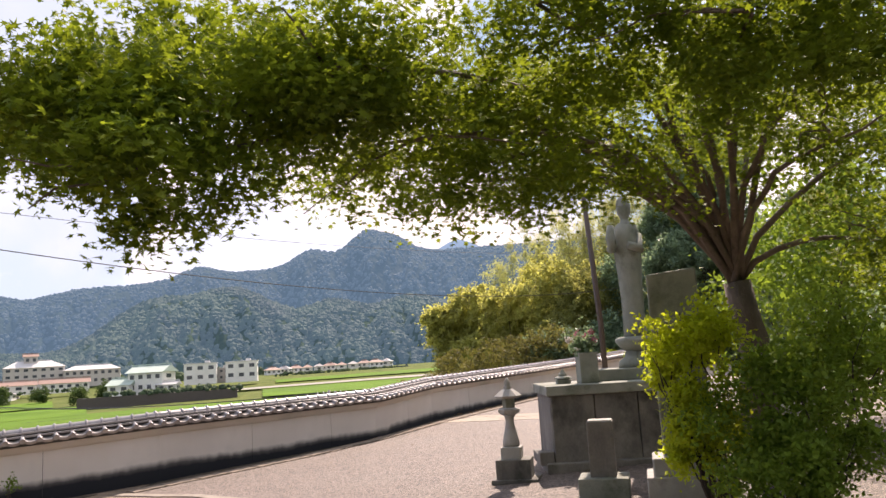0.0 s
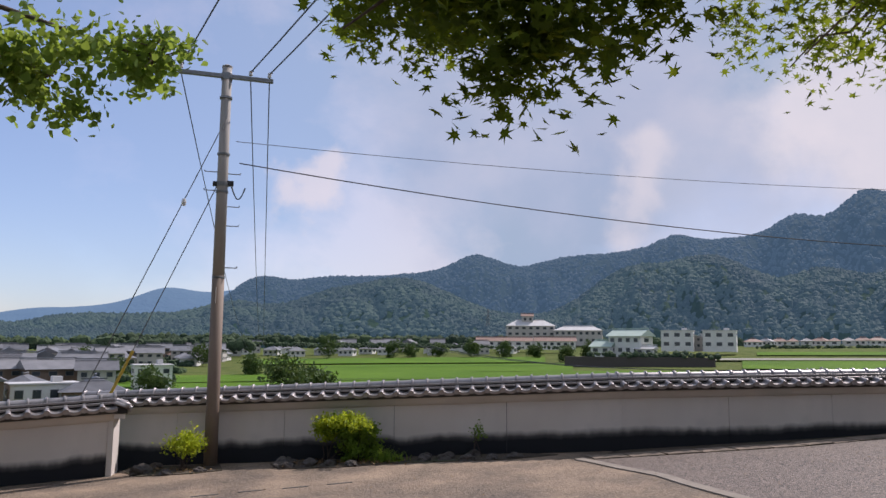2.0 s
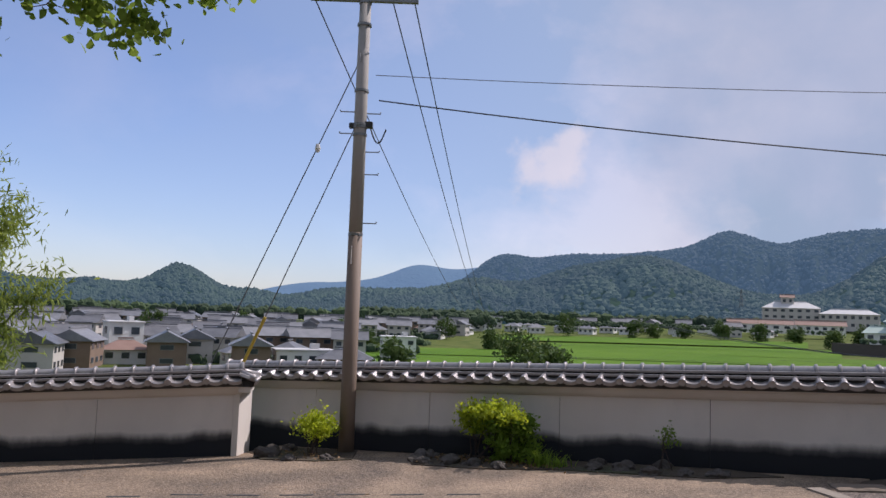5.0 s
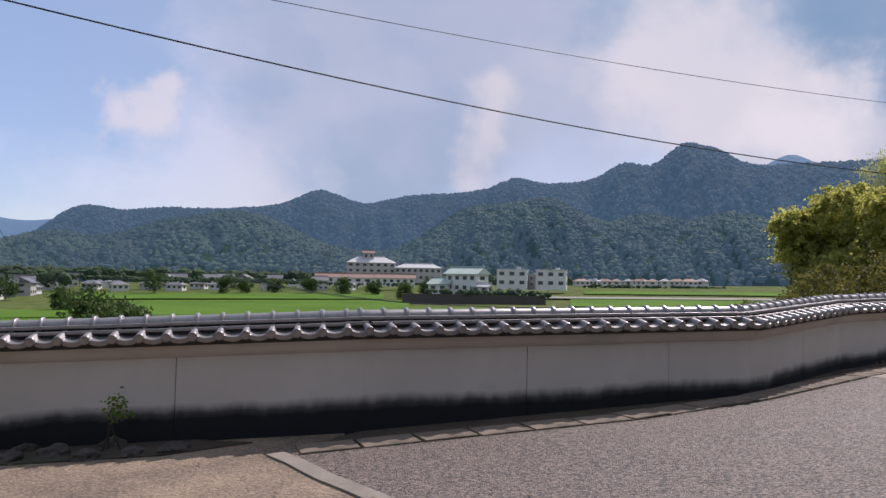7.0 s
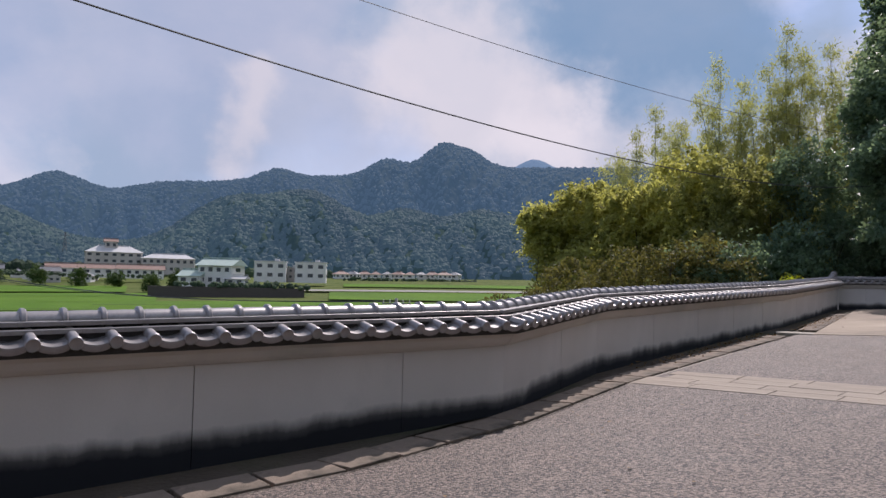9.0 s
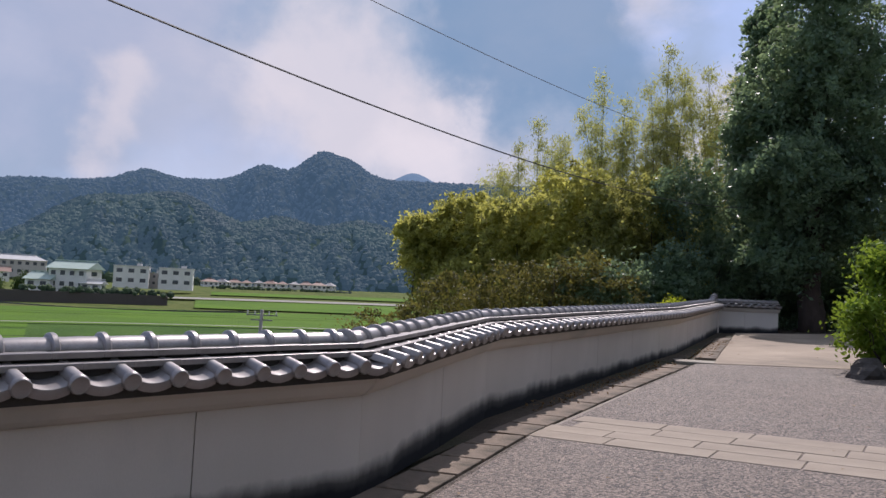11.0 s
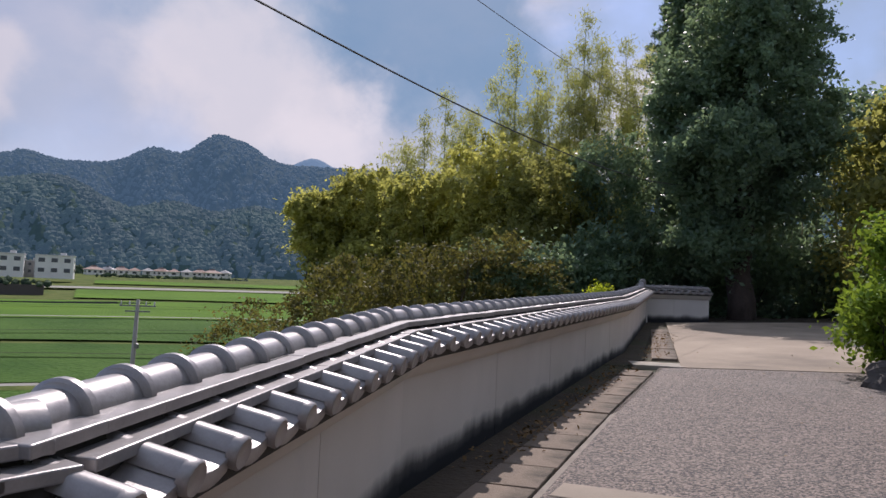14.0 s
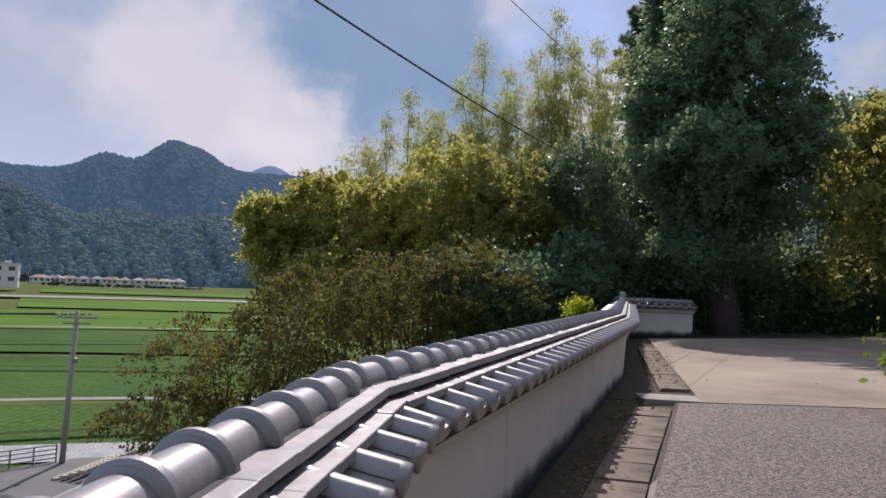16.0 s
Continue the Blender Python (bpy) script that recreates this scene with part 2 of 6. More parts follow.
STONE = material("weathered_stone", (0.11, 0.10, 0.09), (0.25, 0.23, 0.205), 3, 0.9, 0.7, 45, c3=(0.05, 0.048, 0.042), spots=0.03, streak=0.4)
GRANITE = material("granite", (0.26, 0.245, 0.23), (0.40, 0.38, 0.35), 6, 0.8, 0.4, 130, c3=(0.17, 0.16, 0.145), spots=-0.05)
GREY_STONE = material("mossy_grey_stone", (0.17, 0.18, 0.15), (0.30, 0.30, 0.26), 5, 0.9, 0.6, 70, c3=(0.10, 0.11, 0.075))
ROCK = material("rock", (0.035, 0.03, 0.027), (0.11, 0.092, 0.08), 6, 0.9, 0.8, 40)
POLE = material("pole_concrete", (0.27, 0.25, 0.23), (0.37, 0.345, 0.32), 2, 0.8, 0.15, 90, c3=(0.22, 0.19, 0.165), streak=0.85)
POLE_BROWN = material("pole_brown_sleeve", (0.16, 0.115, 0.085), (0.23, 0.17, 0.13), 3, 0.7, 0.15, 70, streak=0.8)
STEEL = material("galvanised_steel", (0.16, 0.165, 0.17), (0.28, 0.285, 0.29), 10, 0.45, 0.1, 90, metal=0.6)
CABLE = material("black_cable", (0.012, 0.012, 0.013), (0.025, 0.025, 0.026), 5, 0.5, 0.05, 60)
WIRE = material("steel_wire", (0.10, 0.10, 0.105), (0.16, 0.16, 0.165), 5, 0.5, 0.05, 60, metal=0.5)
PORCELAIN = material("porcelain", (0.55, 0.54, 0.52), (0.68, 0.67, 0.65), 9, 0.25, 0.02, 60)
BARK = material("bark", (0.07, 0.052, 0.04), (0.20, 0.155, 0.125), 4, 0.95, 1.0, 28, streak=0.7)
BARK_DARK = material("dark_bark", (0.03, 0.022, 0.018), (0.085, 0.06, 0.05), 4, 0.95, 1.0, 28, streak=0.7)
CULM = material("bamboo_culm", (0.10, 0.13, 0.045), (0.22, 0.22, 0.09), 3, 0.5, 0.1, 30)
WOOD_BROWN = material("brown_painted_metal", (0.06, 0.038, 0.03), (0.10, 0.065, 0.05), 4, 0.5, 0.1, 60)
HOUSE_WHITE = material("white_render", (0.62, 0.61, 0.58), (0.74, 0.73, 0.70), 0.4, 0.9, 0.05, 8)
# cream dulled towards grey to take in the valley haze
HOUSE_CREAM = material("cream_render", (0.42, 0.39, 0.37), (0.52, 0.49, 0.46), 0.4, 0.9, 0.05, 8)
HOUSE_BROWN = material("brown_cladding", (0.16, 0.11, 0.08), (0.24, 0.17, 0.13), 0.5, 0.9, 0.1, 8)
ROOF_GREY = material("grey_roof_tiles", (0.10, 0.102, 0.113), (0.21, 0.21, 0.222), 0.6, 0.5, 0.4, 6, rand=0.4)
ROOF_DARK = material("dark_roof_tiles", (0.06, 0.062, 0.07), (0.15, 0.15, 0.16), 0.6, 0.45, 0.4, 6, rand=0.4)
ROOF_RED = material("red_brown_roof", (0.20, 0.115, 0.09), (0.27, 0.17, 0.135), 0.6, 0.7, 0.3, 6, rand=0.4)
ROOF_GREEN = material("pale_green_roof", (0.33, 0.41, 0.36), (0.42, 0.50, 0.44), 0.4, 0.6, 0.1, 6)
ROOF_PALE = material("pale_metal_roof", (0.48, 0.47, 0.46), (0.60, 0.58, 0.57), 0.4, 0.6, 0.1, 6)
PANE = material("window_pane", (0.035, 0.045, 0.055), (0.06, 0.07, 0.085), 1.0, 0.15, 0.0, 10)
HEDGE = material("dark_hedge", (0.025, 0.04, 0.012), (0.06, 0.085, 0.03), 0.8, 0.95, 1.0, 3)
# dark bases for backlit slopes; bluish emission stands in for haze
HILL_NEAR = material("wooded_hill_near", (0.005, 0.018, 0.007), (0.028, 0.05, 0.014), 0.02, 0.95, 0.6, 0.13, c3=(0.010, 0.03, 0.013), spots=0.04, haze_glow=(0.17, 0.33, 0.50, 0.085))
HILL_MID = material("wooded_hill_mid", (0.003, 0.011, 0.010), (0.009, 0.019, 0.013), 0.008, 0.95, 0.6, 0.06, haze_glow=(0.18, 0.33, 0.53, 0.21))
HILL_FAR = material("wooded_hill_far", (0.02, 0.04, 0.05), (0.035, 0.055, 0.06), 0.005, 0.95, 0.5, 0.04, haze_glow=(0.24, 0.40, 0.66, 0.38))
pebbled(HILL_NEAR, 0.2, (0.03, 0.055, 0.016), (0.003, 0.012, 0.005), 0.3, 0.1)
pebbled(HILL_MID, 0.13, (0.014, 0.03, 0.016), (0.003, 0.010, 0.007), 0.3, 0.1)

rows_of(FIELD_B, 0.35, 20, (0.02, 0.05, 0.01))
rows_of(FIELD, 0.5, -12, (0.045, 0.095, 0.016))
for m in (FIELD, FIELD_B, BANK, HILL_NEAR, HILL_MID, HILL_FAR, HEDGE):
    m.node_tree.nodes["Principled BSDF"].inputs["Specular IOR Level"].default_value = 0.08
LEAF_MAPLE = leaf_material("maple_leaf", (0.055, 0.11, 0.014), (0.12, 0.20, 0.024), (0.33, 0.41, 0.027), 0.5)
LEAF_GINKGO = leaf_material("ginkgo_leaf", (0.05, 0.105, 0.02), (0.15, 0.24, 0.05), (0.42, 0.55, 0.08), 0.5, patch=1.4)
LEAF_BAMBOO = leaf_material("bamboo_leaf", (0.19, 0.25, 0.10), (0.50, 0.50, 0.21), (0.74, 0.74, 0.24), 0.55, patch=0.45)
LEAF_BAMBOO_L = leaf_material("bamboo_leaf_green", (0.15, 0.22, 0.05), (0.32, 0.36, 0.10), (0.42, 0.50, 0.09), 0.45)
LEAF_YELLOW = leaf_material("yellowing_leaf", (0.07, 0.11, 0.045), (0.40, 0.39, 0.13), (0.76, 0.73, 0.18), 0.58, patch=0.55)
LEAF_OLIVE = leaf_material("olive_leaf", (0.05, 0.085, 0.045), (0.31, 0.31, 0.12), (0.58, 0.57, 0.15), 0.56, patch=0.6)
LEAF_SLOPE = leaf_material("slope_shrub_leaf", (0.045, 0.06, 0.028), (0.19, 0.17, 0.06), (0.30, 0.27, 0.06), 0.42, patch=0.7)
# leaf colours lifted and blued to carry the haze over the grove
LEAF_DARK = leaf_material("dark_evergreen_leaf", (0.075, 0.135, 0.105), (0.18, 0.265, 0.165), (0.34, 0.46, 0.22), 0.45, 0.3)
LEAF_CONIFER = leaf_material("conifer_spray", (0.05, 0.095, 0.075), (0.11, 0.17, 0.115), (0.16, 0.24, 0.11), 0.38)
LEAF_LIME = leaf_material("lime_shrub_leaf", (0.17, 0.25, 0.02), (0.44, 0.50, 0.04), (0.74, 0.82, 0.05), 0.52)
LEAF_SHRUB = leaf_material("shrub_leaf", (0.085, 0.17, 0.022), (0.19, 0.29, 0.04), (0.32, 0.44, 0.045), 0.45)
LEAF_VALLEY = leaf_material("valley_tree_leaf", (0.035, 0.075, 0.022), (0.09, 0.14, 0.04), (0.12, 0.18, 0.04), 0.3)
LEAF_DRY = leaf_material("dry_leaf", (0.16, 0.09, 0.04), (0.30, 0.19, 0.09), (0.2, 0.12, 0.04), 0.2)
PETAL_PINK = leaf_material("pink_petal", (0.45, 0.10, 0.16), (0.60, 0.28, 0.34), (0.5, 0.15, 0.2), 0.3)
PETAL_WHITE = leaf_material("white_petal", (0.60, 0.56, 0.50), (0.75, 0.70, 0.66), (0.6, 0.5, 0.45), 0.3)


# ---- building helpers ----
def mesh_ob(name, verts, faces, mat, parent=None, smooth=False, label=""):
    me = bpy.data.meshes.new(name)
    me.from_pydata([tuple(v) for v in verts], [], faces)
    me.materials.append(mat)
    if smooth:
        me.shade_smooth()
    ob = new(name, me)
    ob.parent = parent
    return tagged(ob, label)


def part(name, bm, mat, parent=None, label="", smooth=False):
    me = bpy.data.meshes.new(name)
    bm.to_mesh(me)
    bm.free()
    me.materials.append(mat)
    if smooth:
        me.shade_smooth()
    ob = new(name, me)
    ob.parent = parent
    return tagged(ob, label)


def same_mesh(name, me, m, parent):
    ob = new(name, me)
    ob.parent = parent
    ob.matrix_basis = m
    return ob


def empty(name, m=None, label="", category="", group="", kind=""):
    ob = new(name)
    ob.matrix_basis = m or Matrix()
    return tagged(ob, label, category, group, kind)


def add_box(bm, cx, cy, cz, sx, sy, sz, taper=1.0, bevel=0.0, rz=0.0):
    geo = bmesh.ops.create_cube(bm, size=1)["verts"]
    for v in geo:
        k = taper if v.co.z > 0 else 1.0
        v.co = Vector((v.co.x * sx * k, v.co.y * sy * k, v.co.z * sz))
    if bevel:
        edges = list({e for v in geo for e in v.link_edges})
        r = bmesh.ops.bevel(bm, geom=edges, offset=bevel, segments=2, affect="EDGES", profile=0.5)
        geo = list({v for f in r["faces"] for v in f.verts} | {v for v in geo if v.is_valid})
    bmesh.ops.transform(bm, matrix=pose(cx, cy, cz, 0, 0, rz), verts=geo)
    return bm


def box(*a, **k):
    return add_box(bmesh.new(), *a, **k)


def add_tube(bm, pts, radii, seg=8, cap=True):
    rings = []
    for i, p in enumerate(pts):
        p = Vector(p)
        d = (Vector(pts[min(i + 1, len(pts) - 1)]) - Vector(pts[max(i - 1, 0)])).normalized()
        a = d.cross(Vector((0.31, 0.17, 0.94)) if abs(d.z) < 0.9 else Vector((1, 0.1, 0))).normalized()
        b = d.cross(a)
        rings.append([bm.verts.new(p + (a * math.cos(2 * math.pi * k / seg) + b * math.sin(2 * math.pi * k / seg)) * radii[i]) for k in range(seg)])
    for r0, r1 in zip(rings, rings[1:]):
        for k in range(seg):
            bm.faces.new((r0[k], r0[(k + 1) % seg], r1[(k + 1) % seg], r1[k]))
    if cap:
        bm.faces.new(rings[0][::-1])
        bm.faces.new(rings[-1])
    return bm


def tube(pts, radii, seg=8):
    return add_tube(bmesh.new(), pts, radii, seg)


def lathe(profile, seg=16, square=False):
    """A turned body from (radius, height) rows."""
    bm = bmesh.new()
    rings = []
    for r, z in profile:
        rings.append([bm.verts.new((max(r, 0.001) * math.cos(2 * math.pi * k / seg), max(r, 0.001) * math.sin(2 * math.pi * k / seg), z)) for k in range(seg)])
    for r0, r1 in zip(rings, rings[1:]):
        for k in range(seg):
            bm.faces.new((r0[k], r0[(k + 1) % seg], r1[(k + 1) % seg], r1[k]))
    bm.faces.new(rings[0][::-1])
    bm.faces.new(rings[-1])
    return bm


def sag(a, b, drop, n=18):
    a, b = Vector(a), Vector(b)
    return [a.lerp(b, i / n) - Vector((0, 0, 4 * drop * (i / n) * (1 - i / n))) for i in range(n + 1)]


rng = np.random.default_rng(7)
LEAF = np.array([(-0.5, 0, 0), (0, -0.27, 0.06), (0.5, 0, -0.05), (0, 0.27, 0.06)])
FAN = np.array([(-0.5, 0, 0), (0.1, -0.42, 0.05), (0.38, -0.28, 0.0), (0.45, 0.0, 0.06), (0.38, 0.28, 0.0), (0.1, 0.42, 0.05)])
BLADE = np.array([(-0.5, 0, 0), (-0.1, -0.09, 0.03), (0.55, 0, -0.12), (-0.1, 0.09, 0.03)])
_a = np.arange(14) * 2 * math.pi / 14
STAR = np.stack([np.cos(_a) * np.where(np.arange(14) % 2 == 0, np.array([0.55, 0, 0.52, 0, 0.42, 0, 0.25, 0, 0.25, 0, 0.42, 0, 0.52, 0]), 0.17),
                 np.sin(_a) * np.where(np.arange(14) % 2 == 0, np.array([0.55, 0, 0.52, 0, 0.42, 0, 0.25, 0, 0.25, 0, 0.42, 0, 0.52, 0]), 0.17),
                 -0.10 * np.cos(_a) ** 2], 1)


def leaves(name, centres, size, mat, parent, shape=LEAF, flat=0.5, droop=0.0, label=""):
    """One mesh of many separate leaves at the given centres. flat: how far they lie level, droop: how far they hang."""
    n, k = len(centres), len(shape)
    nz = rng.normal(size=(n, 3)) * (1 - flat) + np.array([0, 0, flat])
    nz /= np.linalg.norm(nz, axis=1)[:, None]
    h = rng.normal(size=(n, 3)) + np.array([0, 0, -droop * 2])
    h -= nz * (h * nz).sum(1)[:, None]
    h /= np.linalg.norm(h, axis=1)[:, None]
    s = np.cross(nz, h)
    sz = size * rng.uniform(0.6, 1.25, n)
    v = centres[:, None, :] + (shape[None, :, 0, None] * h[:, None] + shape[None, :, 1, None] * s[:, None] + shape[None, :, 2, None] * nz[:, None]) * sz[:, None, None]
    me = bpy.data.meshes.new(name)
    me.vertices.add(n * k)
    me.vertices.foreach_set("co", v.astype(np.float32).ravel())
    me.loops.add(n * k)
    me.loops.foreach_set("vertex_index", np.arange(n * k, dtype=np.int32))
    me.polygons.add(n)
    me.polygons.foreach_set("loop_start", np.arange(0, n * k, k, dtype=np.int32))
    me.update(calc_edges=True)
    me.materials.append(mat)
    ob = new(name, me)
    ob.parent = parent
    return tagged(ob, label)


def clumps(centre, radii, n_clumps, per, spread, shell=0.55, low=-1.0, lumps=15):
    """Leaf places in small tufts: the tufts cover a number of lumps that sit about an ellipsoid, so that it gets an uneven outline and gaps."""
    radii = np.array(radii, float)
    u = rng.normal(size=(lumps, 3))
    u /= np.linalg.norm(u, axis=1)[:, None]
    lc = u * radii * rng.uniform(0.35, 0.86, (lumps, 1))
    lr = radii * rng.uniform(0.6, 1.35, (lumps, 1)) * (1.62 / lumps ** 0.5)
    which = rng.integers(0, lumps, n_clumps)
    d = rng.normal(size=(n_clumps, 3))
    d /= np.linalg.norm(d, axis=1)[:, None]
    d[:, 2] = np.where((d[:, 2] < -0.2) & (rng.uniform(size=n_clumps) < 0.5), -d[:, 2], d[:, 2])
    r = shell + (1 - shell) * rng.uniform(0, 1, n_clumps) ** 0.5
    p = lc[which] + d * lr[which] * r[:, None]
    p[:, 2] = np.maximum(p[:, 2], low * radii[2])
    c = np.array(centre) + p
    return (c[:, None, :] + rng.normal(size=(len(c), per, 3)) * spread * rng.uniform(0.5, 1.2, (len(c), 1, 1))).reshape(-1, 3)


def sprays(centre, radii, n, per, spread):
    """Leaf places along thin shoots that stand out of a crown."""
    d = rng.normal(size=(n, 3))
    d[:, 2] = np.abs(d[:, 2]) * 0.9 + 0.1
    d /= np.linalg.norm(d, axis=1)[:, None]
    k = rng.uniform(0.72, 1.0, (n, per, 1)) * rng.uniform(0.95, 1.38, (n, 1, 1))
    p = d[:, None, :] * np.array(radii, float) * k
    p[:, :, 2] -= 0.10 * radii[2] * (k[:, :, 0] - 0.7) ** 2 * 8
    return (np.array(centre) + p + rng.normal(size=p.shape) * spread).reshape(-1, 3)


# ---- the lie of the land ----
def yard(x, y):
    return 0.13 + 0.05 * x + 0.013 * y - 0.013 * max(0.0, 0.5 * x + 0.87 * y - 20)


WALL_LINE = [(-12.3, 2.30), (-4.026, 7.165), (-0.27, 10.65), (0.97, 13.65), (6.1, 21.5), (10.95, 30.5)]
LEFT_LINE = [(-16.4, -8.95), (-10.62, 1.90)]
LONG_LINE = [(-40, -50), (-11.2, 2.9), (-4.1, 7.3), (-0.37, 10.9), (0.86, 13.78), (5.98, 21.62), (10.85, 30.8), (13.5, 31.2), (45, 48)]


def across(x, y):
    """How far beyond the boundary wall a place lies (negative in the yard)."""
    best, sign = 1e9, 1
    for (ax, ay), (bx, by) in zip(LONG_LINE, LONG_LINE[1:]):
        dx, dy = bx - ax, by - ay
        k = min(1, max(0, ((x - ax) * dx + (y - ay) * dy) / (dx * dx + dy * dy)))
        d = math.hypot(x - ax - k * dx, y - ay - k * dy)
        if d < best:
            best, sign = d, 1 if dx * (y - ay) - dy * (x - ax) > 0 else -1
    return best * sign


def floor_z(x, y):
    """The valley floor, which climbs gently away from the yard."""
    d, az = math.hypot(x, y), math.degrees(math.atan2(-x, y))
    s = min(1, max(0, az / 55))
    return -10.5 + 0.6 * s + (0.036 - 0.019 * s) * (min(d, 420) - 50)


def land(x, y):
    a = across(x, y)
    if a < 0.3:
        return yard(x, y) - 0.06
    k = min(1, (a - 0.3) / 22)
    k = k * k * (3 - 2 * k)
    return (yard(max(-15, min(x, 14)), max(-10, min(y, 32))) - 0.25) * (1 - k) + floor_z(x, y) * k


def from_az(az, d):
    return -math.sin(radians(az)) * d, math.cos(radians(az)) * d


def make_ground():
    ax = sorted({round(s * v, 2) for s in (-1, 1) for v in [*np.arange(0, 30, 1.5), *np.arange(30, 120, 6), *np.arange(120, 500, 25), *np.arange(500, 4801, 330)]})
    verts = [(x, y + 10, land(x, y + 10)) for y in ax for x in ax]
    n = len(ax)
    faces = [(j * n + i, j * n + i + 1, (j + 1) * n + i + 1, (j + 1) * n + i) for j in range(n - 1) for i in range(n - 1)]
    ob = mesh_ob("ground", verts, faces, BANK, smooth=True)
    return tagged(ob, "grassy valley ground running up to the hills", "ground", kind="structure")


make_ground()


def sheet(name, mat, cuts, lift, area, label, category, thick=0.05):
    """A slab that follows the yard, cut by lines (point, direction): what lies left of each direction stays."""
    bm = bmesh.new()
    x0, y0, x1, y1 = area
    nx, ny = int((x1 - x0) / 1.0), int((y1 - y0) / 1.0)
    grid = [[bm.verts.new((x0 + (x1 - x0) * i / nx, y0 + (y1 - y0) * j / ny, 0)) for i in range(nx + 1)] for j in range(ny + 1)]
    for j in range(ny):
        for i in range(nx):
            bm.faces.new((grid[j][i], grid[j][i + 1], grid[j + 1][i + 1], grid[j + 1][i]))
    for (px, py), (dx, dy) in cuts:
        bmesh.ops.bisect_plane(bm, geom=bm.verts[:] + bm.edges[:] + bm.faces[:], plane_co=(px, py, 0), plane_no=(dy, -dx, 0), clear_outer=True)
    for v in bm.verts:
        v.co.z = yard(v.co.x, v.co.y) + lift
    r = bmesh.ops.extrude_face_region(bm, geom=bm.faces[:])
    for v in r["geom"]:
        if isinstance(v, bmesh.types.BMVert):
            v.co.z -= thick
    bmesh.ops.recalc_face_normals(bm, faces=bm.faces[:])
    ob = part(name, bm, mat)
    return tagged(ob, label, category, kind="structure")


def along(a, b):
    return (b[0] - a[0], b[1] - a[1])


# gutter line (outer edge of the lids), walked from the kerb to beyond the pale slab
GUTTER = [(-4.0, 5.95), (-1.36, 8.42), (-0.05, 10.16), (1.25, 12.62), (3.39, 15.92), (5.60, 19.20), (6.42, 20.15), (9.9, 27.1)]
KERB_LINE = [(-4.2, 5.98), (-2.5, 4.88), (0.1, 2.57), (2.6, -0.4), (5.5, -6.0)]
LEDGE = ((5.92, 19.12), (2.0, -1.03))
STRIP_NEAR, STRIP_FAR, STRIP_DIR = (1.2, 12.75), (1.9, 13.85), (0.79, -0.613)


def slab(name, pts, mat, lift, label, category, thick=0.06):
    """A flat slab over a polygon of the yard."""
    bm = bmesh.new()
    f = bm.faces.new([bm.verts.new((x, y, yard(x, y) + lift)) for x, y in pts])
    r = bmesh.ops.extrude_face_region(bm, geom=[f])
    for v in r["geom"]:
        if isinstance(v, bmesh.types.BMVert):
            v.co.z -= thick
    bmesh.ops.triangulate(bm, faces=bm.faces[:])
    bmesh.ops.recalc_face_normals(bm, faces=bm.faces[:])
    return tagged(part(name, bm, mat), label, category, kind="structure")


def offset_line(pts, d):
    """A polyline moved sideways to its left by d."""
    out = []
    for i, p in enumerate(pts):
        a, b = Vector(pts[max(i - 1, 0)]), Vector(pts[min(i + 1, len(pts) - 1)])
        t = (b - a).normalized()
        out.append((p[0] - t.y * d, p[1] + t.x * d))
    return out


slab("pavement", [(-25, -25), (18, -25), (18, -6), (6, -6), *[(x, y) for x, y in KERB_LINE[::-1]], (-4.0, 6.0), (-4.15, 7.0), (-11.3, 2.8), (-10.7, 1.9), (-16.5, -9)],
     CONCRETE, 0.0, "worn brown concrete yard paving with pale scuffs", "paving")
slab("asphalt", [*KERB_LINE, (16, -6), (16, 14.2), (6.3, 18.92), *GUTTER[5::-1]], ASPHALT, 0.004, "coarse grey asphalt with exposed stones", "asphalt")
sheet("concrete_apron", APRON, [(LEDGE[0], LEDGE[1]), ((9.9, 27.1), (-3.48, -6.95)), ((13.5, 29.9), (-5, 1.0))], 0.012, (4, 10, 24, 31), "tan concrete apron beyond the asphalt", "paving")


def grove_floor():
    xs, ys = np.arange(11.4, 46.1, 1.0), np.arange(22.0, 50.1, 1.0)
    v = [(x, y, 0.09 + 0.05 * min(x, 16) + 0.013 * y - 0.013 * max(0.0, min(0.5 * x + 0.87 * y - 20, 12)) + 0.06 * noise.noise(Vector((x * 0.6, y * 0.6, 0))) * (y > 30)) for y in ys for x in xs]
    n = len(xs)
    f = [(j * n + i, j * n + i + 1, (j + 1) * n + i + 1, (j + 1) * n + i) for j in range(len(ys) - 1) for i in range(n - 1)]
    tagged(mesh_ob("grove_floor", v, f, FOREST_FLOOR, smooth=True), "dark leaf mould on the floor of the grove", "ground", kind="structure")


grove_floor()
sheet("forest_floor", DIRT, [((0.95, 13.3), (-9.8, -16.9))], -0.03, (-2, -12, 42, 48), "dark earth and leaf litter under trees", "earth")
slab("gutter_bed", [*[(x, y) for x, y in offset_line(GUTTER[:6], 0.43)], (5.2, 20.4), *[(x, y) for x, y in reversed(WALL_LINE[1:4])]], DIRT, 0.0, "dark earth along the wall foot", "earth")
slab("gutter_bed_far", [(5.95, 20.4), (9.5, 27.3), (11.1, 30.5), (10.9, 30.5), (6.05, 21.55), (4.9, 19.8), (5.2, 19.5)], DIRT, 0.004, "dark earth and leaves along the wall foot", "earth")


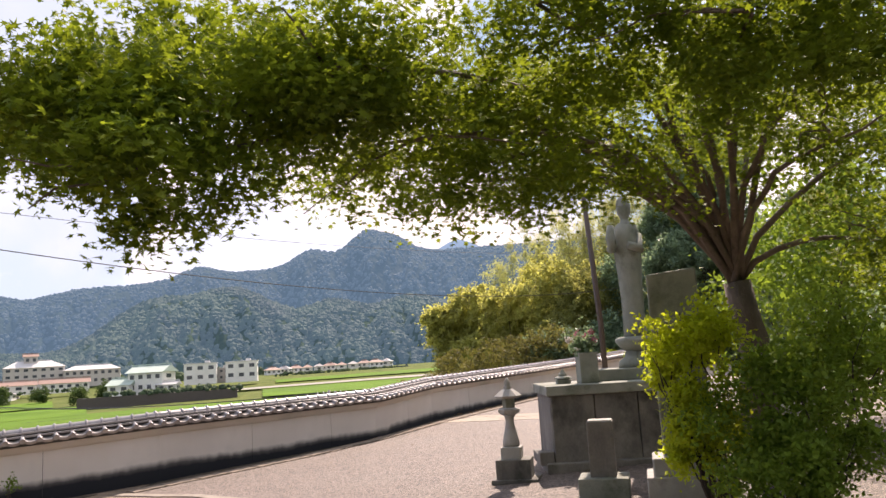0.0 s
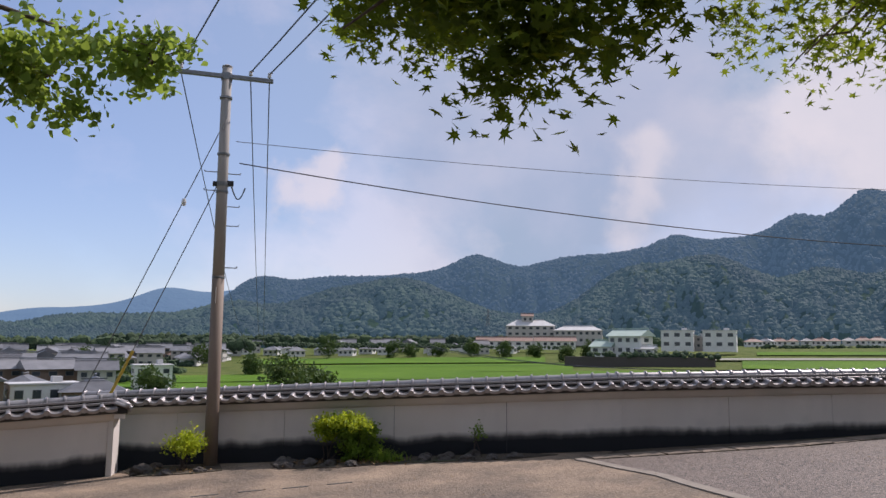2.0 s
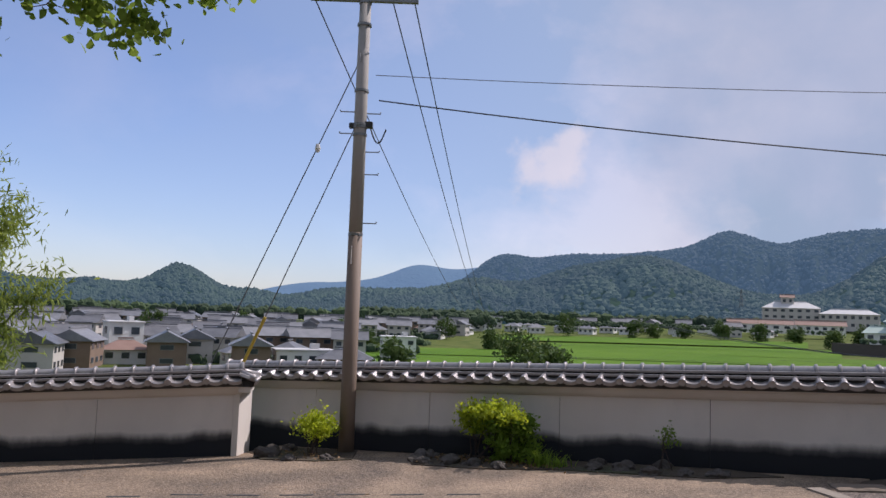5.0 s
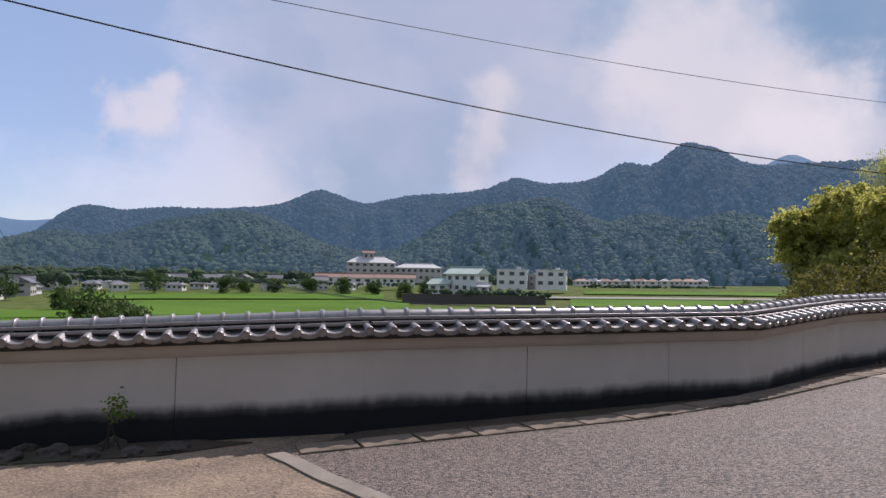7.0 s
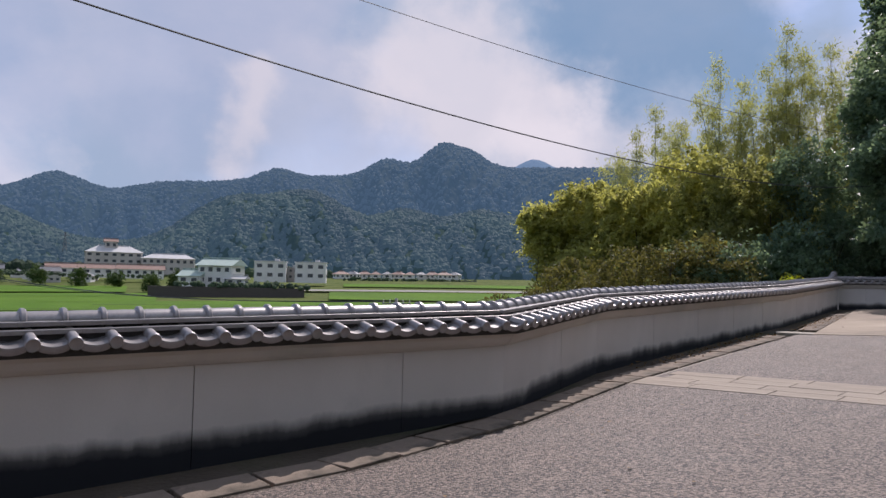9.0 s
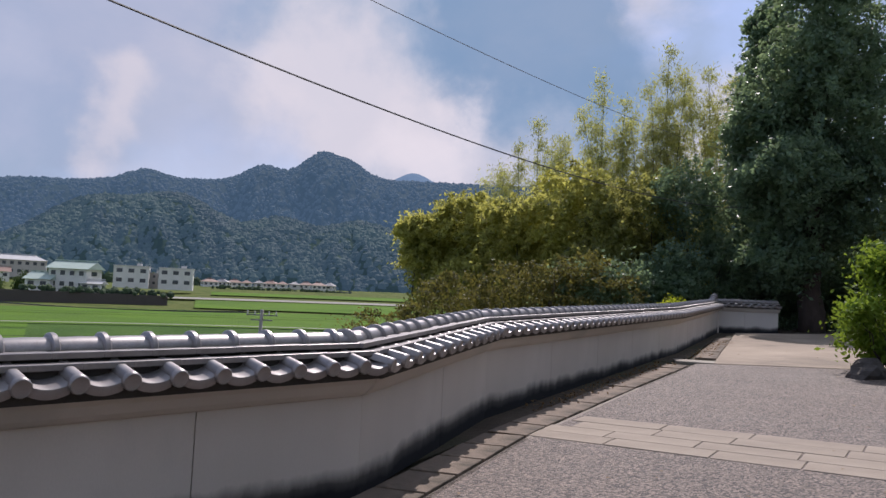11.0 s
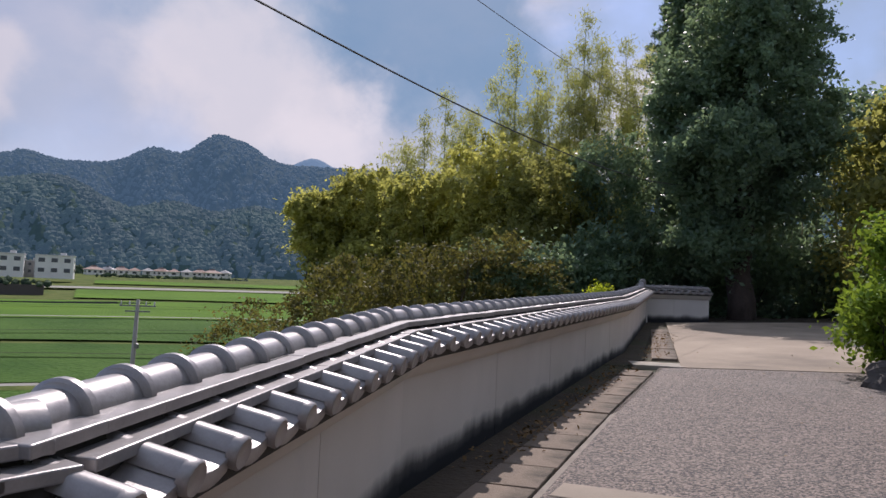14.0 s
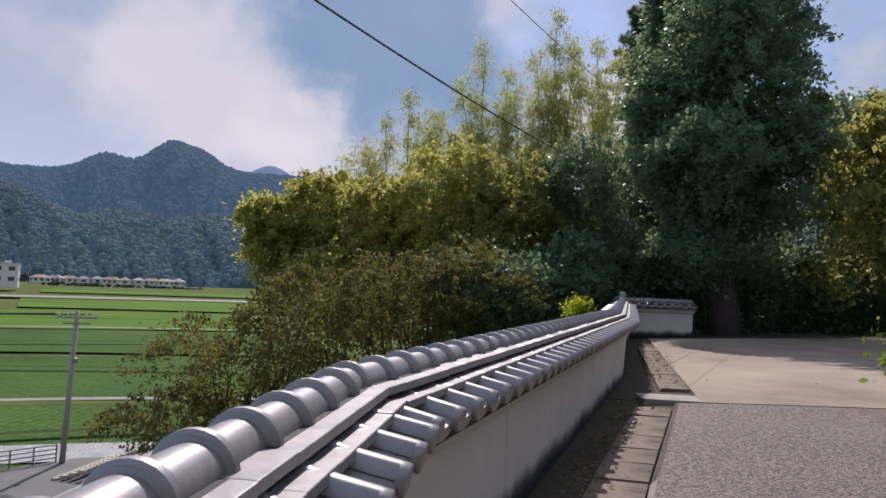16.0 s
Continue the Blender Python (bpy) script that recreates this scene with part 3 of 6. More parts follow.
def strip_along(name, pts, width, height, mat, lift, label, category):
    bm = bmesh.new()
    left = offset_line(pts, width)
    rows = [[bm.verts.new((x, y, yard(x, y) + z)) for (x, y), z in ((a, -0.04), (a, lift + height), (b, lift + height), (b, -0.04))] for a, b in zip(pts, left)]
    for r0, r1 in zip(rows, rows[1:]):
        for k in range(3):
            bm.faces.new((r0[k], r0[k + 1], r1[k + 1], r1[k]))
    bm.faces.new(rows[0])
    bm.faces.new(rows[-1][::-1])
    bmesh.ops.recalc_face_normals(bm, faces=bm.faces[:])
    return tagged(part(name, bm, mat), label, category, kind="structure")


kerb_fine = [Vector(a).lerp(Vector(b), k / 5) for a, b in zip(KERB_LINE, KERB_LINE[1:]) for k in range(5)]
strip_along("kerb", [(p.x + 0.03 * math.sin(i * 1.7), p.y) for i, p in enumerate(kerb_fine)], -0.17, 0.018, KERB, 0.0, "low worn concrete edging between paving and asphalt", "kerb")
tagged(part("pale_slab", (lambda bm: (bmesh.ops.recalc_face_normals(bm, faces=bm.faces[:]), bm)[1])(box(5.73, 19.52, yard(5.73, 19.52) - 0.015, 0.80, 0.62, 0.07, bevel=0.008, rz=-18)), CONCRETE_PALE),
       "pale concrete slab bridging the gutter", "slab", kind="structure")

# ---- boundary wall ----
BASE_Z = [-0.50, -0.068, 0.01, 0.155, 0.39, 0.68]


def stained_plaster():
    m = PLASTER.copy()
    m.name = "stained_plaster"
    nt = m.node_tree
    N, L = nt.nodes.new, nt.links.new
    b = nt.nodes["Principled BSDF"]
    old = b.inputs["Base Color"].links[0].from_socket
    foot, g, mp = N("ShaderNodeAttribute"), N("ShaderNodeNewGeometry"), N("ShaderNodeMapping")
    foot.attribute_name = "over_foot"
    L(g.outputs["Position"], mp.inputs[0])
    mp.inputs["Scale"].default_value = (1.1, 1.1, 0.5)
    n = N("ShaderNodeTexNoise")
    n.inputs["Scale"].default_value, n.inputs["Detail"].default_value, n.inputs["Roughness"].default_value = 1.6, 8, 0.6
    L(mp.outputs[0], n.inputs["Vector"])
    a = N("ShaderNodeMath")
    a.operation = "MULTIPLY_ADD"
    a.inputs[1].default_value = -0.26
    L(n.outputs["Fac"], a.inputs[0])
    L(foot.outputs["Fac"], a.inputs[2])
    ramp = N("ShaderNodeValToRGB")
    e = ramp.color_ramp.elements
    e[0].position, e[1].position = 0.17, 0.34
    e[0].color, e[1].color = (1, 1, 1, 1), (0, 0, 0, 1)
    e2 = ramp.color_ramp.elements.new(0.235)
    e2.color = (0.88, 0.88, 0.88, 1)
    L(a.outputs[0], ramp.inputs[0])
    mx = N("ShaderNodeMix")
    mx.data_type = "RGBA"
    L(ramp.outputs["Color"], mx.inputs["Factor"])
    L(old, mx.inputs["A"])
    mx.inputs["B"].default_value = (0.012, 0.013, 0.018, 1)
    L(mx.outputs["Result"], b.inputs["Base Color"])
    return m


PLASTER_STAINED = stained_plaster()


def roof_tile_mesh():
    """A wall-top tile: a narrow raised roll closed by a round disc, and a hollow pan with a drooping lip. x along the wall, y up the slope."""
    W, R, n = 0.265, 0.078, 16
    prof = []
    for i in range(n + 1):
        x = W * i / n if i > 7 else R * i / 7
        x = R + (W - R) * (i - 7) / (n - 7) if i > 7 else x
        if x < R:
            h = 0.046 * max(0, 1 - (abs(x - R / 2) / (R / 2)) ** 3.2) ** 0.55
        else:
            h = -0.024 * math.sin(math.pi * (x - R) / (W - R)) ** 0.8
        prof.append((x, h))
    rows = []
    for y, dz, drop in ((0.004, 0.0, 0.05), (0.0, 0.0, 0.006), (0.004, 0.002, 0.0), (0.018, 0.003, 0.0), (0.12, 0.0, 0.0), (0.27, 0.0, 0.0)):
        rows.append([(x, y, h + dz - drop) for x, h in prof])
    verts = [v for r in rows for v in r]
    k = n + 1
    faces = [(j * k + i, j * k + i + 1, (j + 1) * k + i + 1, (j + 1) * k + i) for j in range(len(rows) - 1) for i in range(n)]
    seg = 14
    for y, r in ((0.012, 0.050), (-0.016, 0.050), (-0.021, 0.044), (-0.017, 0.034)):
        verts += [(R / 2 + r * math.cos(2 * math.pi * q / seg), y, 0.0 + r * math.sin(2 * math.pi * q / seg)) for q in range(seg)]
    o = k * len(rows)
    for j in range(3):
        faces += [(o + j * seg + q, o + (j + 1) * seg + q, o + (j + 1) * seg + (q + 1) % seg, o + j * seg + (q + 1) % seg) for q in range(seg)]
    faces.append(tuple(o + 3 * seg + q for q in range(seg))[::-1])
    me = bpy.data.meshes.new("roof_tile")
    me.from_pydata(verts, [], faces)
    me.materials.append(TILE)
    me.shade_smooth()
    me.set_sharp_from_angle(angle=radians(50))
    return me


def ridge_cap_mesh():
    """A half-round ridge cap with a raised collar at one end; x along the ridge."""
    prof = [(0.0, 0.092), (0.008, 0.102), (0.032, 0.102), (0.042, 0.092), (0.044, 0.076), (0.15, 0.078), (0.265, 0.076)]
    seg = 14
    verts, faces = [], []
    for x, r in prof:
        for i in range(seg + 1):
            a = radians(-12 + 204 * i / seg)
            verts.append((x, r * math.cos(a), r * math.sin(a) * 0.95))
    k = seg + 1
    faces = [(j * k + i, (j + 1) * k + i, (j + 1) * k + i + 1, j * k + i + 1) for j in range(len(prof) - 1) for i in range(seg)]
    faces.append(tuple(range(k)))
    me = bpy.data.meshes.new("ridge_cap")
    me.from_pydata(verts, [], faces)
    me.materials.append(TILE)
    me.shade_smooth()
    me.set_sharp_from_angle(angle=radians(40))
    return me


def noshi_mesh(depth):
    bm = box(0.1325, 0, 0, 0.262, depth, 0.034, bevel=0.005)
    me = bpy.data.meshes.new("noshi_tile")
    bm.to_mesh(me)
    bm.free()
    me.materials.append(TILE)
    return me


def bed_mesh(prof, L, mat, name, ext=0.0, slope=0.0):
    verts = [(x, y, z + slope * x) for x in (-ext, L + ext) for y, z in prof]
    n = len(prof)
    faces = [(i, (i + 1) % n, n + (i + 1) % n, n + i) for i in range(n)] + [tuple(range(n))[::-1], tuple(range(n, 2 * n))]
    me = bpy.data.meshes.new(name)
    me.from_pydata(verts, [], faces)
    me.materials.append(mat)
    return me


TILE_ME, CAP_ME, NOSHI_A, NOSHI_B = roof_tile_mesh(), ridge_cap_mesh(), noshi_mesh(0.46), noshi_mesh(0.33)


def wall_run(name, a, b, za, zb, label, panels=(), ends=(-0.04, -0.04)):
    """A plastered wall from a to b along its yard face, its foot at za and zb; x runs along it, y goes through it away from the yard.
    panels: where the plaster is jointed, in metres from a."""
    a, b = Vector((*a, za)), Vector((*b, zb))
    flat = Vector((b.x - a.x, b.y - a.y, 0))
    L = flat.length
    d, nrm = flat.normalized(), Vector((-flat.y, flat.x, 0)).normalized()
    slope = (zb - za) / L
    lean = Matrix.Rotation(-math.atan(slope), 4, "Y")
    q = Matrix.Translation(a) @ Matrix.Rotation(math.atan2(d.y, d.x), 4, "Z")
    root = empty(name, q, label, "wall", kind="structure")
    Ls = L
    e0, e1 = ends
    same_mesh("core", bed_mesh([(0.02, -0.4), (0.28, -0.4), (0.28, 1.0), (0.02, 1.0)], Ls, FOOTING, "core", 0.0, slope), Matrix(), root)
    cuts = [0.0, *panels, Ls]
    for x0, x1 in zip(cuts, cuts[1:]):
        for y, t in ((0.0, 0.022), (0.278, 0.022)):
            g0, g1 = (0.004 if x0 > 0 else -0.004), (0.004 if x1 < Ls else -0.004)
            w = x1 - x0 - g0 - g1
            bm = box(w / 2, y + t / 2, 0.29, w, t, 1.38)
            over = [v.co.z for v in bm.verts]
            for v in bm.verts:
                v.co.z += slope * v.co.x
            p = part("plaster_panel", bm, PLASTER_STAINED, root)
            p.data.attributes.new("over_foot", "FLOAT", "POINT").data.foreach_set("value", over)
            p.location = (x0 + g0, 0, slope * (x0 + g0))
    same_mesh("moulding", bed_mesh([(-0.008, 0.945), (-0.03, 0.957), (-0.06, 0.985), (-0.10, 1.04), (-0.115, 1.076), (0.415, 1.076), (0.40, 1.04), (0.36, 0.985), (0.33, 0.957), (0.308, 0.945)], Ls, PLASTER, "moulding", 0.03, slope), Matrix(), root)
    same_mesh("tile_bed", bed_mesh([(-0.155, 1.077), (-0.16, 1.135), (0.02, 1.175), (0.28, 1.175), (0.46, 1.135), (0.455, 1.077)], Ls, TILE_BED, "tile_bed", 0.05, slope), Matrix(), root)
    n = int(round((Ls - e0 - e1) / 0.265))
    step = (Ls - e0 - e1) / n
    tilt = radians(13)
    for i in range(n):
        x = e0 + i * step
        j = random.uniform(-0.003, 0.003)
        front = Matrix.Translation((x, -0.205 + j, 1.172 + slope * x)) @ lean @ Matrix.Rotation(tilt, 4, "X")
        back = Matrix.Translation((x + 0.265, 0.505 + j, 1.172 + slope * x)) @ lean @ Matrix.Rotation(math.pi, 4, "Z") @ Matrix.Rotation(tilt, 4, "X")
        same_mesh("roof_tile", TILE_ME, front, root)
        same_mesh("roof_tile", TILE_ME, back, root)
        same_mesh("noshi_tile", NOSHI_A, Matrix.Translation((x + (0.1 if i < n - 1 else 0.0), 0.15, 1.243 + j * 0.5 + slope * x)) @ lean, root)
        same_mesh("noshi_tile", NOSHI_B, Matrix.Translation((x - 0.03, 0.15, 1.292 + j * 0.5 + slope * x)) @ lean, root)
        same_mesh("ridge_cap", CAP_ME, Matrix.Translation((x, 0.15 + j, 1.302 + slope * x)) @ lean @ Matrix.Rotation(random.uniform(-0.01, 0.01), 4, "Z"), root)
    same_mesh("ridge_core", bed_mesh([(-0.045, 1.15), (-0.045, 1.228), (0.012, 1.26), (0.05, 1.31), (0.25, 1.31), (0.288, 1.26), (0.345, 1.228), (0.345, 1.15)], Ls, TILE_BED, "ridge_core", 0.03, slope), Matrix(), root)
    return root, slope * Ls, Ls


w_label = "white plastered wall with dark mould at its foot and grey tile coping"
L1 = math.dist(WALL_LINE[0], WALL_LINE[1])
wall_run("wall_left_run", WALL_LINE[0], WALL_LINE[1], BASE_Z[0], BASE_Z[1], w_label, [L1 - 1.95 * k for k in (4, 3, 2, 1)])
wall_run("wall_middle_run", WALL_LINE[1], WALL_LINE[2], BASE_Z[1], BASE_Z[2], w_label, [1.93, 3.87])
wall_run("wall_short_run", WALL_LINE[2], WALL_LINE[3], BASE_Z[2], BASE_Z[3], w_label, [1.75])
wall_run("wall_far_run", WALL_LINE[3], WALL_LINE[4], BASE_Z[3], BASE_Z[4], w_label, [1.95 * k for k in range(1, 5)])
end_run = wall_run("wall_end_run", WALL_LINE[4], WALL_LINE[5], BASE_Z[4], BASE_Z[5], w_label, [1.95 * k for k in range(1, 6)])
LL = math.dist(*LEFT_LINE)
left_run = wall_run("wall_side_run", LEFT_LINE[0], LEFT_LINE[1], 0.33 - 1.38, 0.93 - 1.38, w_label, [LL - 1.95 * k for k in (5, 4, 3, 2, 1)])
wall_run("wall_back_run", (10.9, 30.9), (13.2, 30.75), 0.72, 0.74, "low plastered wall with tile coping in deep shade", [1.15])


def wall_end(run, x, raised):
    """The closing end of a wall: a pale pilaster, a plaster bracket and hipped tiles; a raised end has an upturned ridge."""
    root, dz, Ls = run
    depth, turn = (0.38, 0) if raised else (0.56, -13)
    part("pilaster", box(x + 0.03, depth / 2 - 0.04, 0.32 + dz, 0.09, depth, 1.44, bevel=0.006, rz=turn), PLASTER, root, "pale end pilaster lit by the sun")
    part("bracket", box(x + 0.08, 0.15, 1.03 + dz, 0.18, 0.52, 0.09, bevel=0.01), PLASTER, root)
    part("end_bed", box(x + 0.10, 0.15, 1.12 + dz, 0.22, 0.56, 0.10, taper=0.8, bevel=0.01), TILE_BED, root)
    for k in range(4):
        m = Matrix.Translation((x + 0.24, -0.19 + 0.175 * k, 1.15 + dz)) @ Matrix.Rotation(radians(90), 4, "Z") @ Matrix.Rotation(radians(20), 4, "X") @ Matrix.Diagonal((0.66, 0.95, 1, 1))
        same_mesh("roof_tile", TILE_ME, m, root)
    for y0, y1 in ((0.10, -0.19), (0.20, 0.49)):
        pts = [(x - 0.06, y0, 1.29 + dz), (x + 0.09, (y0 + y1) / 2, 1.245 + dz), (x + 0.22, y1, 1.20 + dz)]
        part("hip_roll", tube(pts, [0.045, 0.042, 0.045], 10), TILE, root, smooth=True)
    if raised:
        for dx, up, a in ((-0.50, 0.012, 4), (-0.24, 0.05, 10), (0.0, 0.11, 16)):
            same_mesh("ridge_cap", CAP_ME, Matrix.Translation((x + dx, 0.15, 1.31 + up + dz)) @ Matrix.Rotation(-radians(a), 4, "Y") @ Matrix.Scale(1.05, 4), root)
        part("end_boss", lathe([(0.02, 0.0), (0.10, 0.01), (0.115, 0.035), (0.10, 0.06), (0.06, 0.07), (0.02, 0.075)], 14), TILE, root, "round tile boss", smooth=True).matrix_basis = \
            Matrix.Translation((x + 0.25, 0.15, 1.47 + dz)) @ Matrix.Rotation(radians(80), 4, "Y")
    else:
        same_mesh("ridge_cap", CAP_ME, Matrix.Translation((x + 0.03, 0.15, 1.315 + dz)) @ Matrix.Rotation(math.pi, 4, "Z"), root)


wall_end(end_run, end_run[2], True)
wall_end(left_run, left_run[2], False)


# ---- gutter lids and flagstones ----
def walk_line(pts, step):
    out = []
    for a, b in zip(pts, pts[1:]):
        a, b = Vector(a), Vector(b)
        n = max(1, int(round((b - a).length / step)))
        for i in range(n):
            out.append((a.lerp(b, (i + 0.5) / n), (b - a).normalized(), (b - a).length / n))
    return out


def piece_mesh(name, sx, sy, sz, mat, notch=False):
    bm = box(0, 0, 0, sx, sy, sz, bevel=0.008)
    me = bpy.data.meshes.new(name)
    bm.to_mesh(me)
    bm.free()
    me.materials.append(mat)
    return me


def yard_tilt(x, y, rz, lift, lean=0.0):
    n = Vector((-(yard(x + 0.1, y) - yard(x, y)) / 0.1, -(yard(x, y + 0.1) - yard(x, y)) / 0.1, 1)).normalized()
    return Matrix.Translation((x, y, yard(x, y) + lift)) @ Vector((0, 0, 1)).rotation_difference(n).to_matrix().to_4x4() @ pose(0, 0, 0, lean, -lean * 0.5, rz)


gutter = empty("gutter", label="concrete gutter covered by a row of worn lids", category="gutter", kind="structure")
LID_ME = piece_mesh("gutter_lid", 0.565, 0.41, 0.07, LID)
for c, d, ln in walk_line(GUTTER, 0.6):
    if abs(c.x - 5.75) < 0.5 and abs(c.y - 19.4) < 0.55:
        continue
    nrm = Vector((-d.y, d.x))
    p = c + nrm * 0.215
    same_mesh("gutter_lid", LID_ME, yard_tilt(p.x, p.y, math.degrees(math.atan2(d.y, d.x)) + random.uniform(-1, 1), -0.012 + random.uniform(-0.006, 0.006), random.uniform(-0.8, 0.8)) @ Matrix.Diagonal((ln / 0.6, 1, 1, 1)), gutter)
strip_along("gutter_edge", GUTTER[:6], -0.045, 0.004, KERB, 0.0, "narrow concrete edging beside the gutter lids", "kerb")

flags = empty("flagstone_path", label="band of pale rectangular flagstones crossing the asphalt", category="path", kind="structure")
sd, sn = Vector(STRIP_DIR), Vector((0.613, 0.79))
for row in range(4):
    x = -0.25 if row % 2 else 0.0
    while x < 10.5:
        ln = random.choice((0.72, 0.86, 0.95))
        me = piece_mesh("flagstone", ln - 0.012, 0.318, 0.06, FLAG)
        p = Vector(STRIP_NEAR) + sd * (x + ln / 2 + 0.12 * row) + sn * (0.165 + 0.33 * row)
        same_mesh("flagstone", me, yard_tilt(p.x, p.y, math.degrees(math.atan2(sd.y, sd.x)), -0.018 + random.uniform(-0.002, 0.002), random.uniform(-0.15, 0.15)), flags)
        x += ln
slots = empty("drain_slots", label="row of narrow dark drain slots in the paving", category="drain", kind="structure")
SLOT_ME = piece_mesh("slot", 0.36, 0.05, 0.012, FOOTING)
for x, y in ((-8.56, -0.16), (-8.23, 0.41), (-7.82, 0.88), (-7.47, 1.33), (-7.12, 1.82), (-6.75, 2.27), (-6.38, 2.75)):
    same_mesh("slot", SLOT_ME, yard_tilt(x, y, 52 + random.uniform(-4, 4), 0.0), slots)

# ---- utility pole with its wires ----
def utility_pole():
    px, py = -9.905, 3.305
    root = empty("utility_pole", pose(px, py, -0.40), "tall concrete utility pole with brown lower sleeve and crossarm", "utility pole")
    part("sleeve", tube([(0, 0, -0.05), (0, 0, 1.2), (0, 0, 3.35)], [0.118, 0.112, 0.106], 20), POLE_BROWN, root, "brown lower sleeve", True)
    part("shaft", tube([(0, 0, 3.3), (0, 0, 5.0), (0, 0, 7.18)], [0.105, 0.097, 0.086], 20), POLE, root, "grey concrete shaft", True)
    part("cap", lathe([(0.09, 7.17), (0.092, 7.2), (0.05, 7.225), (0.0, 7.23)], 16), POLE, root)
    ad = Vector((0.588, 0.809, 0))
    ang = math.degrees(math.atan2(ad.y, ad.x))
    part("crossarm", box(0.02, -0.03, 7.0, 1.68, 0.075, 0.075, bevel=0.006, rz=ang), STEEL, root, "galvanised steel crossarm")
    part("arm_band", lathe([(0.095, 6.93), (0.10, 6.94), (0.10, 7.06), (0.095, 7.07)], 16), STEEL, root)
    for k in (-0.80, 0.42, 0.76):
        p = ad * k
        bm = lathe([(0.012, 0.03), (0.012, 0.07), (0.035, 0.075), (0.04, 0.10), (0.028, 0.115), (0.038, 0.13), (0.03, 0.16), (0.0, 0.17)], 10)
        o = part("insulator", bm, PORCELAIN, root, "small brown-white porcelain insulator", True)
        o.location = (p.x, p.y, 7.0)
        arc = [Vector((p.x, p.y, 7.14)) + ad * (0.07 * math.sin(a) - 0.02) + Vector((0, 0, 0.12 * math.sin(a * 0.5))) - Vector((0, 0, 0.10 * a / 3.14)) for a in np.linspace(0, 3.14, 7)]
        part("jumper", tube(arc, [0.011] * 7, 6), CABLE, root)
    for z in (5.55, 5.02, 4.98, 4.86, 6.6, 3.32):
        part("band", lathe([(0.098, z - 0.02), (0.112, z - 0.018), (0.112, z + 0.018), (0.098, z + 0.02)], 16), STEEL, root)
    for z, k in ((5.22, -1), (5.2, 1), (4.88, -1), (4.60, 1), (4.25, 1), (3.5, 1)):
        p0, p1 = ad * (0.09 * k), ad * (0.31 * k)
        part("step_bolt", tube([(p0.x, p0.y, z), (p1.x, p1.y, z), (p1.x, p1.y, z + 0.025)], [0.01, 0.01, 0.014], 6), STEEL, root)
    part("clamp_block", box(0.07, 0.09, 5.02, 0.16, 0.12, 0.09, bevel=0.01, rz=ang), CABLE, root)
    part("clamp_block", box(-0.06, -0.10, 5.0, 0.10, 0.10, 0.08, bevel=0.01, rz=ang), CABLE, root)
    part("plate", box(0.075, -0.085, 6.05, 0.10, 0.006, 0.12, bevel=0.002, rz=-49), STEEL, root)
    part("number_plate", box(0.072, -0.088, 3.0, 0.09, 0.006, 0.28, bevel=0.002, rz=-49), POLE, root, "worn number plate")
    loop = [Vector((0.10, 0.13, 4.98)) + Vector((0.14, 0.19, 0)) * s + Vector((0, 0, -0.22 * math.sin(s * math.pi) - 0.02)) for s in np.linspace(0, 1, 9)]
    part("drop_loop", tube(loop, [0.013] * 9, 6), CABLE, root)


utility_pole()


def wire(name, pts, r, mat, label):
    return tagged(part(name, tube(pts, [r] * len(pts), 5), mat), label, "cable")


PX, PY = -9.905, 3.305
wire("service_cable", sag((PX + 0.2, PY + 0.2, 5.0), (16.87, 36.84, 6.5), 1.57, 50), 0.011, CABLE, "black twisted service cable slung from the pole")
wire("telephone_cable", sag((PX + 0.15, PY + 0.15, 5.4), (14.01, 33.06, 7.43), 0.8, 50), 0.006, WIRE, "thin grey telephone cable slung from the pole")
for k in (-0.80, 0.42, 0.76):
    p = (PX + 0.588 * k, PY + 0.809 * k, 6.74)
    wire("overhead_conductor", sag(p, (p[0] + 27, p[1] - 13.5, 7.1), 0.4, 16), 0.013, CABLE, "black overhead conductor running back over the yard")
    wire("valley_conductor", sag((p[0], p[1], 6.62), (-91 + k, 75.5, 2.2), 3.2, 30), 0.011, CABLE, "black conductor falling towards the valley")
GUYS = ((5.7, (-11.62, 1.05, -0.8)), (4.72, (-11.66, 1.6, -0.8)))
for z, anchor in GUYS:
    wire("guy_wire", sag((PX - 0.05, PY, z), anchor, 0.02, 8), 0.009, WIRE, "steel guy wire anchored beyond the wall")
guard_a = Vector((PX, PY, 4.72)).lerp(Vector(GUYS[1][1]), 0.56)
tagged(part("guy_guard", tube([guard_a, guard_a.lerp(Vector(GUYS[1][1]), 0.62)], [0.026, 0.026], 8), material("yellow_plastic", (0.45, 0.30, 0.03), (0.55, 0.38, 0.05), 6, 0.5, 0.05, 60)), "yellow plastic guard round the guy wire", "guard")
gi = Vector((PX, PY, 5.7)).lerp(Vector(GUYS[0][1]), 0.225)
tagged(part("guy_insulator", lathe([(0.0, -0.07), (0.03, -0.06), (0.045, 0.0), (0.03, 0.06), (0.0, 0.07)], 10), PORCELAIN), "pale egg-shaped insulator on the guy wire", "insulator").location = gi


